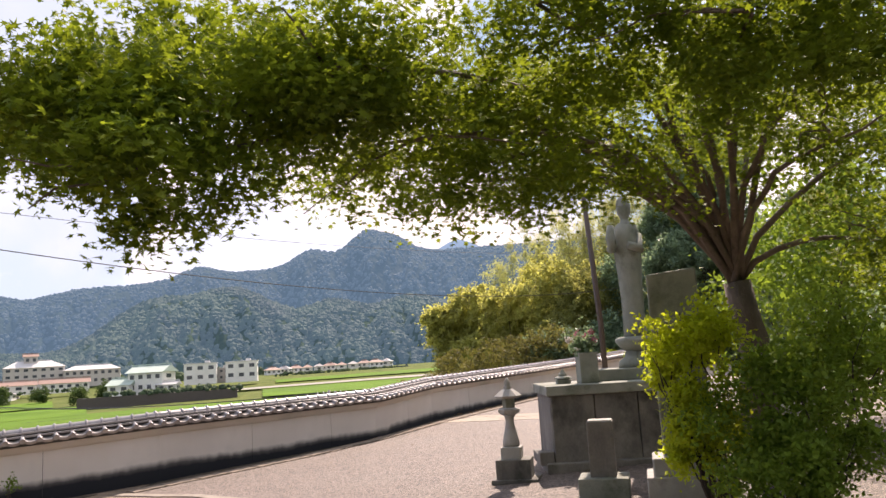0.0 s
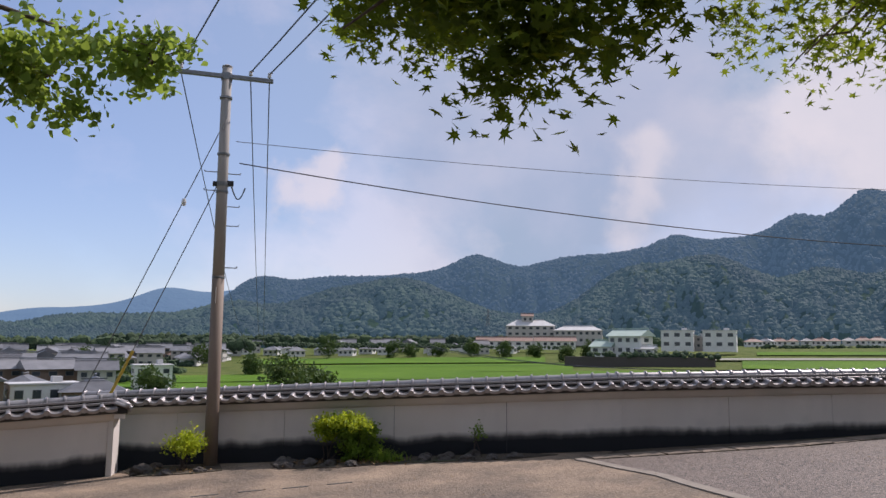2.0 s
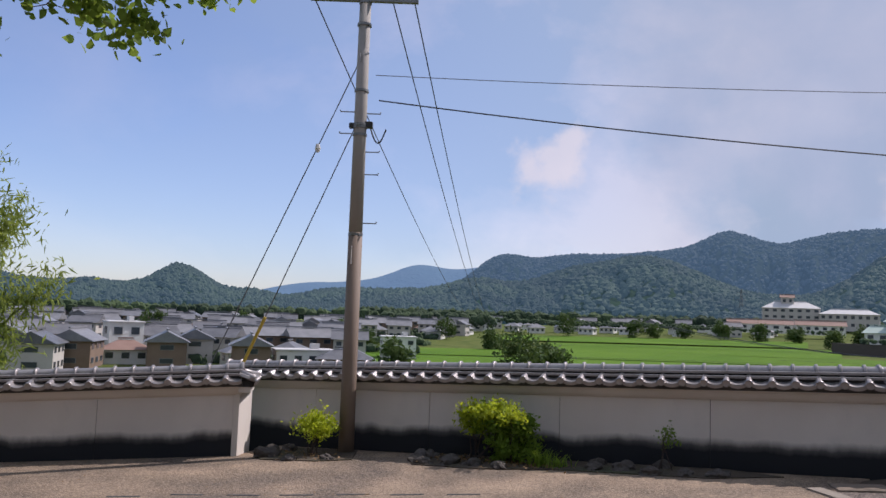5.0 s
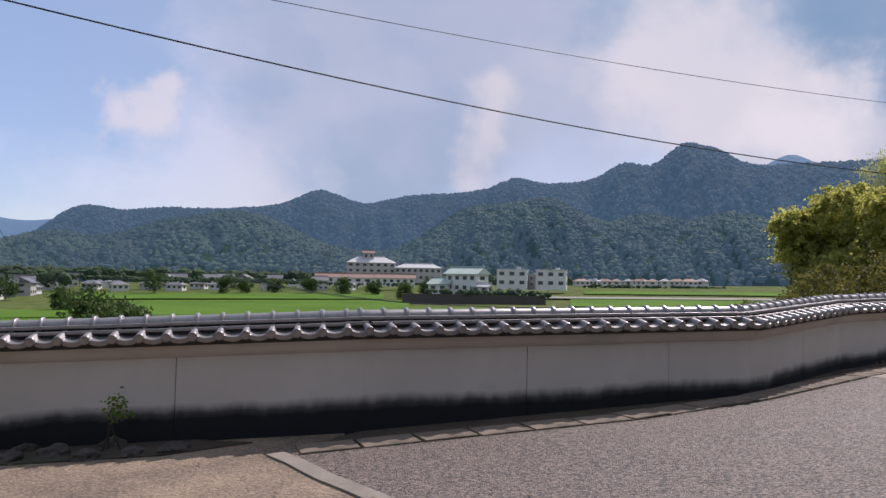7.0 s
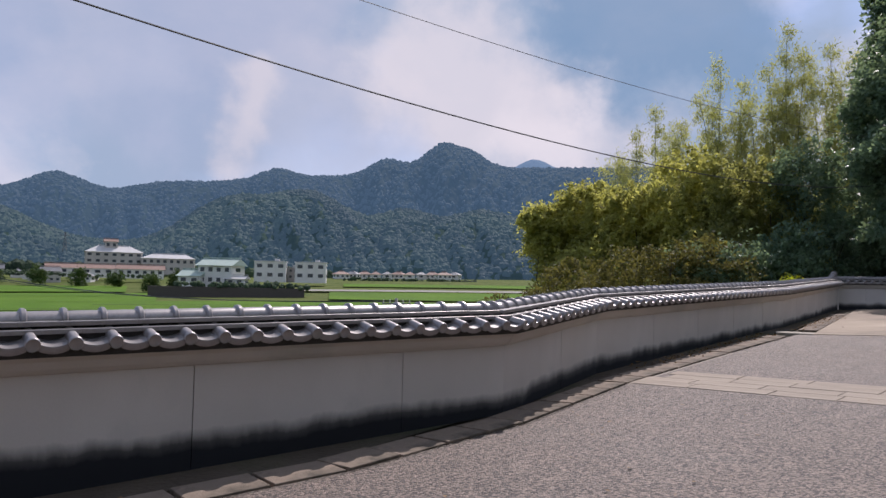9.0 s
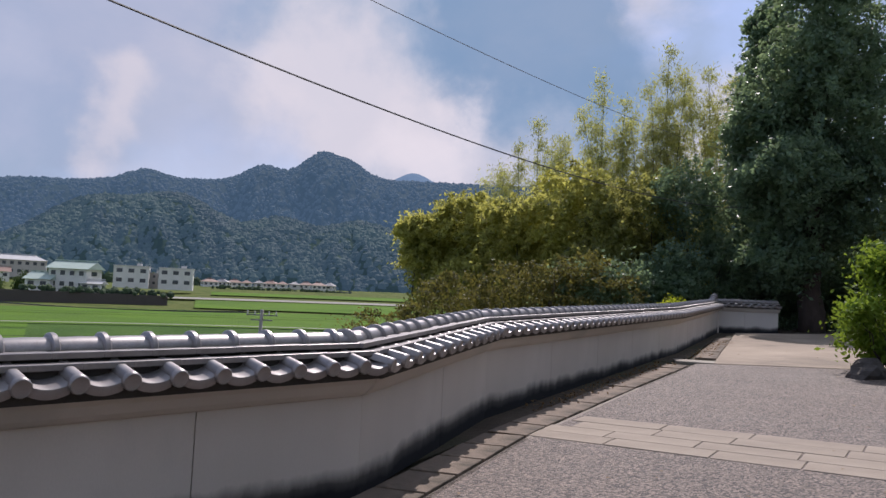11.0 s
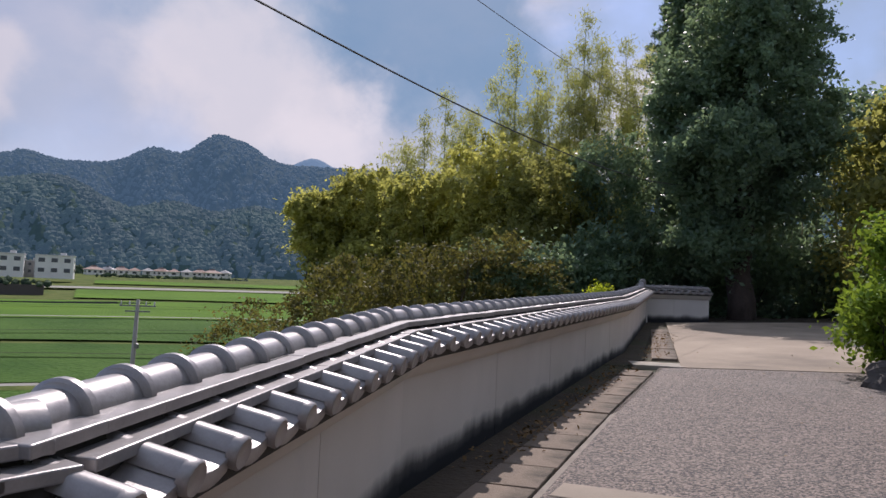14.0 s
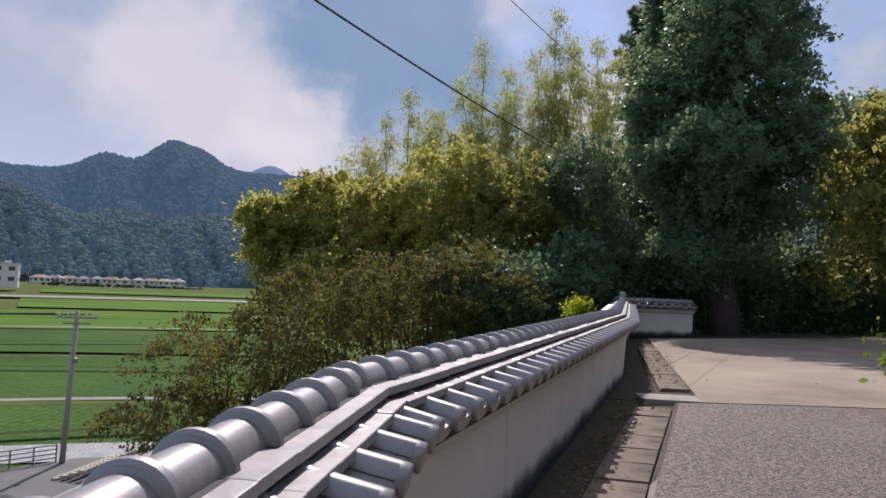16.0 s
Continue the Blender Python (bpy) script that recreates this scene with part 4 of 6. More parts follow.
# ---- hills ----
def hill_range(name, dist, depth, az0, az1, line, knolls, mat, rough, seed, label, naz=260, nr=26):
    """A range of hills on an arc. line: its rise in degrees at both ends of the arc and where the ends taper off;
    knolls: (azimuth to the left, added rise, half width) in degrees."""
    verts = []
    left, right, fade_l, fade_r = line
    for j in range(nr + 1):
        v = j / nr
        d = dist + depth * (v - 0.55)
        prof = math.sin(math.pi / 2 * min(1, v / 0.55)) ** 0.9 if v < 0.55 else math.cos((v - 0.55) / 0.45 * math.pi / 2) ** 0.7 if v < 1 else 0.0
        for i in range(naz + 1):
            az = az0 + (az1 - az0) * i / naz
            e = right + (left - right) * min(1, max(0, (az - fade_r) / (fade_l - fade_r)))
            if az > fade_l:
                e *= math.exp(-((az - fade_l) / 7) ** 2)
            for a, h, w in knolls:
                e += h * math.exp(-abs((az - a) / w) ** 1.9)
            x, y = from_az(az, d)
            top = math.tan(radians(max(0, e))) * dist
            n = noise.fractal(Vector((x, y, 0)) * (3.2 / depth) + Vector((seed, seed, 0)), 0.8, 2.0, 5)
            f = noise.fractal(Vector((x, y, 0)) * 0.045 + Vector((seed, 0, 0)), 0.9, 2.0, 3)
            spur = abs(noise.fractal(Vector((az * 0.42 + 0.5 * n, v * 1.3, seed)), 0.9, 2.0, 3))
            z = top * prof * (1 + (rough * n + 1.5 * (0.32 - spur)) * (1 - prof) ** 1.3) + rough * 7.0 * f * (0.2 + 0.5 * prof)
            verts.append((x, y, z + (1.6 if prof > 0.02 else -20)))
    k = naz + 1
    faces = [(j * k + i, (j + 1) * k + i, (j + 1) * k + i + 1, j * k + i + 1) for j in range(nr) for i in range(naz)]
    return tagged(mesh_ob(name, verts, faces, mat, smooth=True), label, "hill", kind="structure"), np.array(verts).reshape(nr + 1, naz + 1, 3)


def crown_material(name, c1, c2, haze_glow, stand=0.014):
    """Tree crowns far off, each of its own green, with haze added as bluish emission."""
    m = material(name, c1, c2, 0.3, 0.95, 0.8, 0.7, haze_glow=haze_glow)
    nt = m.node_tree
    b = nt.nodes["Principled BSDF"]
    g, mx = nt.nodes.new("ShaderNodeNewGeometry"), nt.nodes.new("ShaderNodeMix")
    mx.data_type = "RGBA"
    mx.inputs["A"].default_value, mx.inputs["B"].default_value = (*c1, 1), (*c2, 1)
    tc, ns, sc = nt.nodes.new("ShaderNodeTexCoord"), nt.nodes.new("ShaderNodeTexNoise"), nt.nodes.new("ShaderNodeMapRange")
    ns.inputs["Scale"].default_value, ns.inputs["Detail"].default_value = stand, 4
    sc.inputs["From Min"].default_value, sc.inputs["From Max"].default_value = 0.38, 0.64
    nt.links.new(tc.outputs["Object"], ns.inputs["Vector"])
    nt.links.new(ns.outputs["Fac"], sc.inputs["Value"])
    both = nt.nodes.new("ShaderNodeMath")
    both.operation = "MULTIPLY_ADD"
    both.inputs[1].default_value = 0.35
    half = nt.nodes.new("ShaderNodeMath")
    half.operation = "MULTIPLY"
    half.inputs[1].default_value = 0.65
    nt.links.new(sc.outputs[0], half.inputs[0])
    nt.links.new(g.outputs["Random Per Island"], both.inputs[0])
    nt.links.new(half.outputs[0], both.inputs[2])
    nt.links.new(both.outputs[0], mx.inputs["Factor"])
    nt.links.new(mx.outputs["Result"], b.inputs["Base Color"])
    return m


# the last group of values is haze laid over the crowns as glow
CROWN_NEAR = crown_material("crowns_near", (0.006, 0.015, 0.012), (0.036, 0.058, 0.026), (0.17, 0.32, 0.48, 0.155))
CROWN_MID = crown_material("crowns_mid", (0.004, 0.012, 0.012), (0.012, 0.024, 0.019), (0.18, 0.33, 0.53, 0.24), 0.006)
BALL = bmesh.new()
bmesh.ops.create_icosphere(BALL, subdivisions=1, radius=1)
BALL_V = np.array([v.co[:] for v in BALL.verts])
BALL_F = np.array([[v.index for v in f.verts] for f in BALL.faces])
BALL.free()


def crown_lumps(name, places, radius, mat, label, tall=1.0, category="forest", kind="stuff"):
    """Many small uneven tree crowns, joined in one mesh."""
    n, k = len(places), len(BALL_V)
    r = radius * rng.uniform(0.55, 1.35, (n, 1, 1))
    v = BALL_V[None] * r * rng.uniform(0.75, 1.25, (n, k, 1)) * np.array([1, 1, tall])
    v = v + places[:, None, :]
    f = BALL_F[None] + (np.arange(n) * k)[:, None, None]
    return tagged(mesh_ob(name, v.reshape(-1, 3).tolist(), f.reshape(-1, 3).tolist(), mat), label, category, kind=kind)


def wooded(name, grid, n, radius, mat, label, upto=0.6, az_hi=1.0, tall=1.15):
    """Crowns strewn over the near face of a hill."""
    nr, na = grid.shape[0] - 1, grid.shape[1] - 1
    j, i = rng.uniform(0.01, upto, n) * nr, rng.uniform(0, az_hi, n) * na
    j0, i0 = j.astype(int), i.astype(int)
    fj, fi = (j - j0)[:, None], (i - i0)[:, None]
    i1, j1 = np.minimum(i0 + 1, na), np.minimum(j0 + 1, nr)
    p = (grid[j0, i0] * (1 - fj) * (1 - fi) + grid[j1, i0] * fj * (1 - fi) + grid[j0, i1] * (1 - fj) * fi + grid[j1, i1] * fj * fi)
    return crown_lumps(name, p[p[:, 2] > 0.5] - np.array([0, 0, radius * 0.2]), radius, mat, label, tall)


hill_range("hill_far", 3600, 900, 92, -40, (2.2, 8.2, 62, 0), [(-1.1, 1.0, 1.6), (55.5, 0.95, 2.4), (50, 0.5, 3), (68, 0.2, 5)], HILL_FAR, 0.10, 3.1, "far blue wooded mountains with haze put in as glow")
_, GRID_MAIN = hill_range("hill_main", 1700, 700, 88, -45, (4.2, 8.4, 47, 4), [(49.5, 0.85, 2.2), (44, 0.3, 2.4), (33, 0.96, 1.9), (29.3, -0.29, 1.6), (25.5, 0.1, 1.7), (18.2, 0.75, 1.7), (10.2, 1.0, 1.5), (8.2, 0.3, 1.3), (6.0, 1.78, 1.5), (3.8, 1.08, 1.6)], HILL_MID, 0.2, 7.7, "wooded mountain ridge across the valley, tinted blue-green by haze glow", naz=420, nr=40)
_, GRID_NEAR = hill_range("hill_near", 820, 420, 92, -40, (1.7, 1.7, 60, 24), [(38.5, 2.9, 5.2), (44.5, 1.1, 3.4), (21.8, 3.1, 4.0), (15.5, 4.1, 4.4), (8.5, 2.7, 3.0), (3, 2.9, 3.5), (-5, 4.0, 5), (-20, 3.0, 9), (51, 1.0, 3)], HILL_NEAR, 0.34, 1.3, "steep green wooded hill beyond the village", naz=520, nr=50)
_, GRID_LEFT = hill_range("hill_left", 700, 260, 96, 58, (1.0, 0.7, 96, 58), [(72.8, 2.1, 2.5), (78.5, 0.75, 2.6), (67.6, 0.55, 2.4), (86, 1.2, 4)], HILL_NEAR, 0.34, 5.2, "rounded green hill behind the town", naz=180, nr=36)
wooded("woodland", GRID_MAIN, 22000, 3.7, CROWN_MID, "dense forest on the mountain ridge, tinted blue-green by haze glow", 0.62, 0.78)
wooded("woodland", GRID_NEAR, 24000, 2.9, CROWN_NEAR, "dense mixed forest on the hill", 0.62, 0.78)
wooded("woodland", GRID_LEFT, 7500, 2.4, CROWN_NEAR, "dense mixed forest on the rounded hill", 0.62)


# ---- fields, lanes and the bank ----
def field(name, az0, az1, d0, d1, mat, label, lift=0.25, skew=0.0):
    n = 14
    verts = []
    for i in range(n + 1):
        for d in (d0, d1):
            x, y = from_az(az0 + (az1 - az0) * i / n, d + skew * i / n)
            verts.append((x, y, floor_z(x, y) + lift))
    faces = [(2 * i, 2 * i + 2, 2 * i + 3, 2 * i + 1) for i in range(n)]
    return tagged(mesh_ob(name, verts, faces, mat), label, "field", kind="structure")


for i, (a0, a1, d0, d1, mt) in enumerate(((-6, 22, 62, 86, FIELD_B), (-6, 24, 88, 120, FIELD_B), (-4, 26, 123, 160, FIELD_B), (-2, 30, 163, 212, FIELD), (24, 44, 100, 150, FIELD),
                                          (24, 46, 153, 205, FIELD), (26, 46, 208, 250, FIELD), (48, 62, 130, 175, FIELD), (-4, 14, 216, 262, FIELD), (30, 60, 178, 205, FIELD), (28, 50, 256, 300, FIELD), (-4, 13, 300, 330, FIELD))):
    field("rice_field" if mt is FIELD else "bean_field", a0, a1, d0, d1, mt, "flat bright green rice field" if mt is FIELD else "green bean field in close rows", 0.25 + 0.02 * i, 3.0 * (i % 3))
field("lane", -6, 30, 86.2, 87.6, LANE, "pale narrow farm lane between fields", 0.6)
field("lane", -4, 30, 161, 162.3, LANE, "pale narrow farm lane between fields", 0.7)
for a0, a1, d0, sk in ((-6, 26, 104, 6), (-5, 28, 138, -5), (-2, 30, 187, 4), (-4, 24, 74, -4), (24, 46, 128, 5), (26, 46, 180, -4), (27, 46, 230, 3)):
    field("ditch", a0, a1, d0, d0 + 0.9, HEDGE, "dark weedy ditch between fields", 0.75, sk)
field("road", -8, 16, 264, 276, LANE, "pale grey road at the foot of the hill", 0.7)
field("lane", 50, 56, 100, 128, LANE, "pale lane beside the paddies", 0.5)


# ---- village ----
def house(name, w, d, h, mat, roof, label, hip=False, pitch=0.42, storeys=2, eave=0.6, cols=3, ridge_along=True, flat=False):
    """A house with walls, a pitched or flat roof and windows with frames, its foot at the origin."""
    root = empty(name, label=label, category="house")
    part("wall", box(0, 0, h / 2 - 0.5, w, d, h + 1.0), mat, root)
    bm = bmesh.new()
    if flat:
        add_box(bm, 0, 0, h + 0.15, w + 0.5, d + 0.5, 0.3, bevel=0.05)
        add_box(bm, w * 0.2, 0, h + 0.7, w * 0.15, d * 0.3, 1.0)
    else:
        W, D, R = w / 2 + eave, d / 2 + eave, pitch * (d / 2 + eave)
        i = D if hip else 0.0
        top = [(-W + min(i, W * 0.8), 0, h + R), (W - min(i, W * 0.8), 0, h + R)]
        lo = [(-W, -D, h - 0.15), (W, -D, h - 0.15), (W, D, h - 0.15), (-W, D, h - 0.15)]
        vs = [bm.verts.new(v) for v in lo + top]
        for f in ((0, 1, 5, 4), (2, 3, 4, 5), (1, 2, 5), (3, 0, 4), (3, 2, 1, 0)):
            bm.faces.new([vs[k] for k in f])
        r = bmesh.ops.extrude_face_region(bm, geom=[f for f in bm.faces if f.normal.z > 0.1])
        bmesh.ops.translate(bm, vec=(0, 0, 0.22), verts=[v for v in r["geom"] if isinstance(v, bmesh.types.BMVert)])
        add_box(bm, 0, 0, h + R + 0.28, 2 * abs(top[1][0]) + 0.2, 0.35, 0.25)
        if not hip:
            for s in (-1, 1):
                g = bmesh.new()
                g.faces.new([g.verts.new(v) for v in ((s * w / 2, -d / 2, h - 0.02), (s * w / 2, d / 2, h - 0.02), (s * w / 2, 0, h + pitch * d / 2))])
                part("gable", g, mat, root)
    part("roof", bm, roof, root)
    sh = h / storeys
    for s in range(storeys):
        for c in range(cols):
            x = (c + 0.5) / cols * w - w / 2
            win = part("window", box(x, -d / 2 - 0.03, sh * s + sh * 0.55, w / cols * 0.5, 0.06, sh * 0.42), STEEL, root)
            part("pane", box(x, -d / 2 - 0.065, sh * s + sh * 0.55, w / cols * 0.5 - 0.14, 0.02, sh * 0.42 - 0.14), PANE, win)
        for sx in (-1, 1):
            win = part("window", box(sx * (w / 2 + 0.03), 0, sh * s + sh * 0.55, 0.06, d * 0.35, sh * 0.4), STEEL, root)
            part("pane", box(sx * (w / 2 + 0.065), 0, sh * s + sh * 0.55, 0.02, d * 0.35 - 0.14, sh * 0.4 - 0.14), PANE, win)
    return root


def settle(ob, az, d, turn=0.0, z=None):
    x, y = from_az(az, d)
    ob.matrix_basis = pose(x, y, floor_z(x, y) + 0.2 if z is None else z, 0, 0, az + turn)
    return ob


# the tall white house with its pale green roof, and its wing and porch
big = settle(house("white_house", 11, 9, 6.2, HOUSE_WHITE, ROOF_GREEN, "tall white house with pale green gabled roof beside the fields", cols=4, eave=0.8, pitch=0.38), 21.7, 250, -28, -1.6)
settle(house("house_wing", 7, 8, 2.8, HOUSE_WHITE, ROOF_GREEN, "low wing with pale green roof beside the white house", storeys=1, cols=2), 23.5, 251, -28, -1.6)
settle(house("porch", 6, 3, 2.2, HOUSE_WHITE, ROOF_PALE, "small white porch with pale roof before the white house", storeys=1, cols=2), 20.6, 244, -28, -1.6)
for az in (18.3, 15.4):
    settle(house("apartment_block", 12.5, 9, 7.2, HOUSE_WHITE, ROOF_PALE, "white two-storey flat-roofed apartment block", flat=True, storeys=2, cols=3), az, 320, -4, 0.2)
settle(house("apartment_link", 6, 5, 5.0, HOUSE_CREAM, ROOF_PALE, "low link building between the apartment blocks", flat=True, storeys=2, cols=3), 16.85, 324, -4, 0.2)
settle(house("school", 27, 12, 9.5, HOUSE_CREAM, ROOF_PALE, "large cream hall with broad pale hipped roof", hip=True, storeys=3, cols=7, pitch=0.5), 29.0, 430, 4, 2.5)
settle(house("roof_lantern", 6, 5, 4, HOUSE_CREAM, ROOF_RED, "small reddish roof house crowning the hall", storeys=1, cols=2), 29.2, 430, 4, 13.5)
settle(house("school_annexe", 26, 10, 7.5, HOUSE_CREAM, ROOF_PALE, "long cream building with pale hipped roof", hip=True, storeys=2, cols=8, pitch=0.4), 25.4, 425, -3, 2.0)
settle(house("long_shed", 26, 7, 3.0, HOUSE_WHITE, ROOF_RED, "long low building with red-brown roof", storeys=1, cols=6), 31.0, 360, 3, 0.2)
settle(house("long_shed", 18, 7, 3.0, HOUSE_WHITE, ROOF_RED, "long low building with red-brown roof", storeys=1, cols=6), 27.2, 345, 3, 0.2)
settle(house("white_box_house", 7.2, 6, 4.6, HOUSE_WHITE, ROOF_PALE, "white flat-roofed house among paddies", flat=True, storeys=2, cols=3), 57.4, 165, 6)
settle(house("site_cabin", 10, 5, 3.2, HOUSE_WHITE, ROOF_PALE, "long white prefabricated cabin with a row of windows", flat=True, storeys=1, cols=4), 64.6, 135, 10)
settle(house("white_town_house", 6, 7, 6.5, HOUSE_WHITE, ROOF_PALE, "white flat-roofed town house", flat=True, storeys=2, cols=2), 77.0, 155, 10)

mats = [(HOUSE_WHITE, ROOF_GREY), (HOUSE_CREAM, ROOF_GREY), (HOUSE_BROWN, ROOF_DARK), (HOUSE_CREAM, ROOF_DARK), (HOUSE_WHITE, ROOF_RED), (HOUSE_BROWN, ROOF_GREY)]
kinds = []
for i, (mw, mr) in enumerate(mats):
    kinds.append(house("village_house", 6.6 + 1.2 * (i % 3), 5.4 + 0.8 * (i % 2), 2.5 + 1.9 * (i % 2), mw, mr,
                       ("white", "cream", "brown", "cream", "white", "brown")[i] + " village house with " + ("grey tiled roof", "grey tiled roof", "dark tiled roof", "dark tiled roof", "red-brown roof", "grey tiled roof")[i],
                       hip=i % 2 == 0, storeys=1 + i % 2, cols=3, pitch=0.45))
    tagged(kinds[-1], group="village houses")
spots = []
R2 = random.Random(11)
for k in range(3000):
    az, d = R2.uniform(52, 84), R2.uniform(128, 345)
    if az < 61 and d < 255:
        continue
    if len(spots) > 158:
        break
    x, y = from_az(az, d)
    if all(math.hypot(x - a, y - b) > 9.5 for a, b, *_ in spots):
        spots.append((x, y, az, d))
for k in range(200):
    az, d = R2.uniform(30, 54), R2.uniform(335, 400)
    x, y = from_az(az, d)
    if all(math.hypot(x - a, y - b) > 13 for a, b, *_ in spots):
        spots.append((x, y, az, d))
    if len(spots) > 190:
        break
for k in range(11):
    az = 13.2 - 0.85 * k
    spots.append((*from_az(az, 415 + 8 * (k % 3)), az, 415))
for k, (x, y, az, d) in enumerate(spots):
    i = R2.choice((0, 1, 2, 3, 5, 0, 3, 1, 4)) if k < 159 else R2.choice((0, 1, 0, 3, 0)) if k < len(spots) - 11 else (4 if k % 3 else 0)
    z = floor_z(x, y) + 0.1
    m = pose(x, y, z, 0, 0, az + R2.choice((0, 0, 90, 15, -20, 75)))
    if k < 6:
        kinds[k].matrix_basis = m
    else:
        copy_thing(kinds[i], m)


def lattice_tower(az, d, h, z):
    root = empty("transmission_tower", label="grey lattice transmission tower far across the valley", category="tower")
    settle(root, az, d, 0, z)
    bm = bmesh.new()
    lv = [(0, h * 0.09), (0.35, h * 0.055), (0.7, h * 0.03), (1.0, 0.25)]
    for sx, sy in ((1, 1), (1, -1), (-1, 1), (-1, -1)):
        add_tube(bm, [(sx * r, sy * r, h * k) for k, r in lv], [0.22] * 4, 4)
    for (k0, r0), (k1, r1) in zip(lv, lv[1:]):
        for s in (-1, 1):
            for q in range(2):
                z0, z1 = h * (k0 + (k1 - k0) * q / 2), h * (k0 + (k1 - k0) * (q + 1) / 2)
                a, b = r0 + (r1 - r0) * q / 2, r0 + (r1 - r0) * (q + 1) / 2
                add_tube(bm, [(-a, s * a, z0), (b, s * b, z1)], [0.13, 0.13], 4)
                add_tube(bm, [(a, s * a, z0), (-b, s * b, z1)], [0.13, 0.13], 4)
    part("frame", bm, STEEL, root)
    for k in (0.72, 0.82, 0.92):
        part("arm", box(0, 0, h * k, h * 0.22, 0.3, 0.3), STEEL, root)


lattice_tower(32.1, 640, 30, 1.0)
lattice_tower(-0.5, 700, 34, 6.0)


ROAD_Z = -8.75


def field_pole():
    x, y = -9.5, 59.9
    root = empty("field_pole", pose(x, y, ROAD_Z), "slim grey utility pole standing at the edge of the fields", "utility pole")
    part("shaft", tube([(0, 0, -0.3), (0.1, 0, 4.4), (0.22, 0, 8.9)], [0.17, 0.15, 0.115], 12), POLE, root, smooth=True)
    for z, w in ((8.5, 2.2), (8.15, 1.5)):
        part("crossarm", box(0.22, 0, z, w, 0.09, 0.09), STEEL, root)
    for k in (-1.0, -0.5, 0.5, 1.0):
        part("insulator", lathe([(0.03, 8.54), (0.06, 8.59), (0.04, 8.69), (0.06, 8.75), (0.0, 8.81)], 8), PORCELAIN, root).location = (k + 0.22, 0, 0)
    part("transformer", lathe([(0.05, 5.8), (0.16, 5.82), (0.16, 6.1), (0.05, 6.14)], 10), STEEL, root).location = (0.28, 0, 0)
    return x, y


fx, fy = field_pole()
for k in (-1.0, 0.5, 1.0):
    wire("field_cable", sag((fx + k, fy, ROAD_Z + 8.7), (-70 + k, 90, floor_z(-70, 90) + 10), 1.2, 16), 0.03, CABLE, "black power cable across the fields")


# stream, road, railing and block revetment below the slope
field("stream", 4, 30, 65, 70, STREAM, "stream with its sparkle put into a pale water colour", 0.35)
bm = bmesh.new()
lip = [(-60, 20), (-12.6, 58.0), (-9.0, 61.2), (-3.5, 62.5), (-3.5, 50), (-60, 10)]
top = [bm.verts.new((x, y, ROAD_Z)) for x, y in lip]
low_ring = [bm.verts.new((x, y, ROAD_Z - 2.4)) for x, y in lip]
bm.faces.new(top)
for i in range(len(lip)):
    j = (i + 1) % len(lip)
    bm.faces.new((top[i], low_ring[i], low_ring[j], top[j]))
bmesh.ops.recalc_face_normals(bm, faces=bm.faces[:])
tagged(part("lower_road", bm, LOWER_ROAD), "grey road below the slope", "road", kind="structure")
rail = empty("road_railing", label="pale metal railing with four rails along the lower road", category="railing")
ra, rb = Vector((-22.0, 50.2, ROAD_Z)), Vector((-9.9, 60.2, ROAD_Z))
for k in range(13):
    p = ra.lerp(rb, k / 12)
    part("post", box(p.x, p.y, p.z + 0.5, 0.08, 0.08, 1.04), STEEL, rail)
for h in (0.25, 0.5, 0.75, 1.0):
    part("rail", tube([ra + Vector((0, 0, h)), ra.lerp(rb, 0.5) + Vector((0, 0, h)), rb + Vector((0, 0, h))], [0.035] * 3, 6), STEEL, rail)
revet = empty("block_revetment", label="rows of grey concrete blocks on the bank beside the road", category="revetment")
block_me = piece_mesh("block", 0.34, 0.34, 0.25, CONCRETE_PALE)
for i in range(4):
    for j in range(13):
        p = Vector((-8.9, 55.8, ROAD_Z)).lerp(Vector((-7.0, 61.2, ROAD_Z)), j / 12) + Vector((0.46 * i, -0.14 * i, 0.16 * i))
        same_mesh("block", block_me, Matrix.Translation(p) @ Matrix.Rotation(radians(-18), 4, "Z"), revet)


# ---- plants ----
DENSE = 2.4
def limb(bm, pts, r0, r1, seg=8):
    n = len(pts)
    return add_tube(bm, pts, [r0 + (r1 - r0) * i / (n - 1) for i in range(n)], seg)


def wander(a, b, n, wob):
    a, b = Vector(a), Vector(b)
    out = []
    for i in range(n + 1):
        k = i / n
        w = wob * math.sin(math.pi * k)
        out.append(a.lerp(b, k) + Vector((random.uniform(-w, w), random.uniform(-w, w), random.uniform(-w, w) + 0.5 * w)))
    return out


def arch(a, b, n):
    """A limb that climbs first and then levels out."""
    a, b = Vector(a), Vector(b)
    h = 0.16 * (b - a).length
    return [a.lerp(b, i / n) + Vector((random.uniform(-0.06, 0.06), random.uniform(-0.06, 0.06), h * math.sin(math.pi * (i / n) ** 0.8))) for i in range(n + 1)]


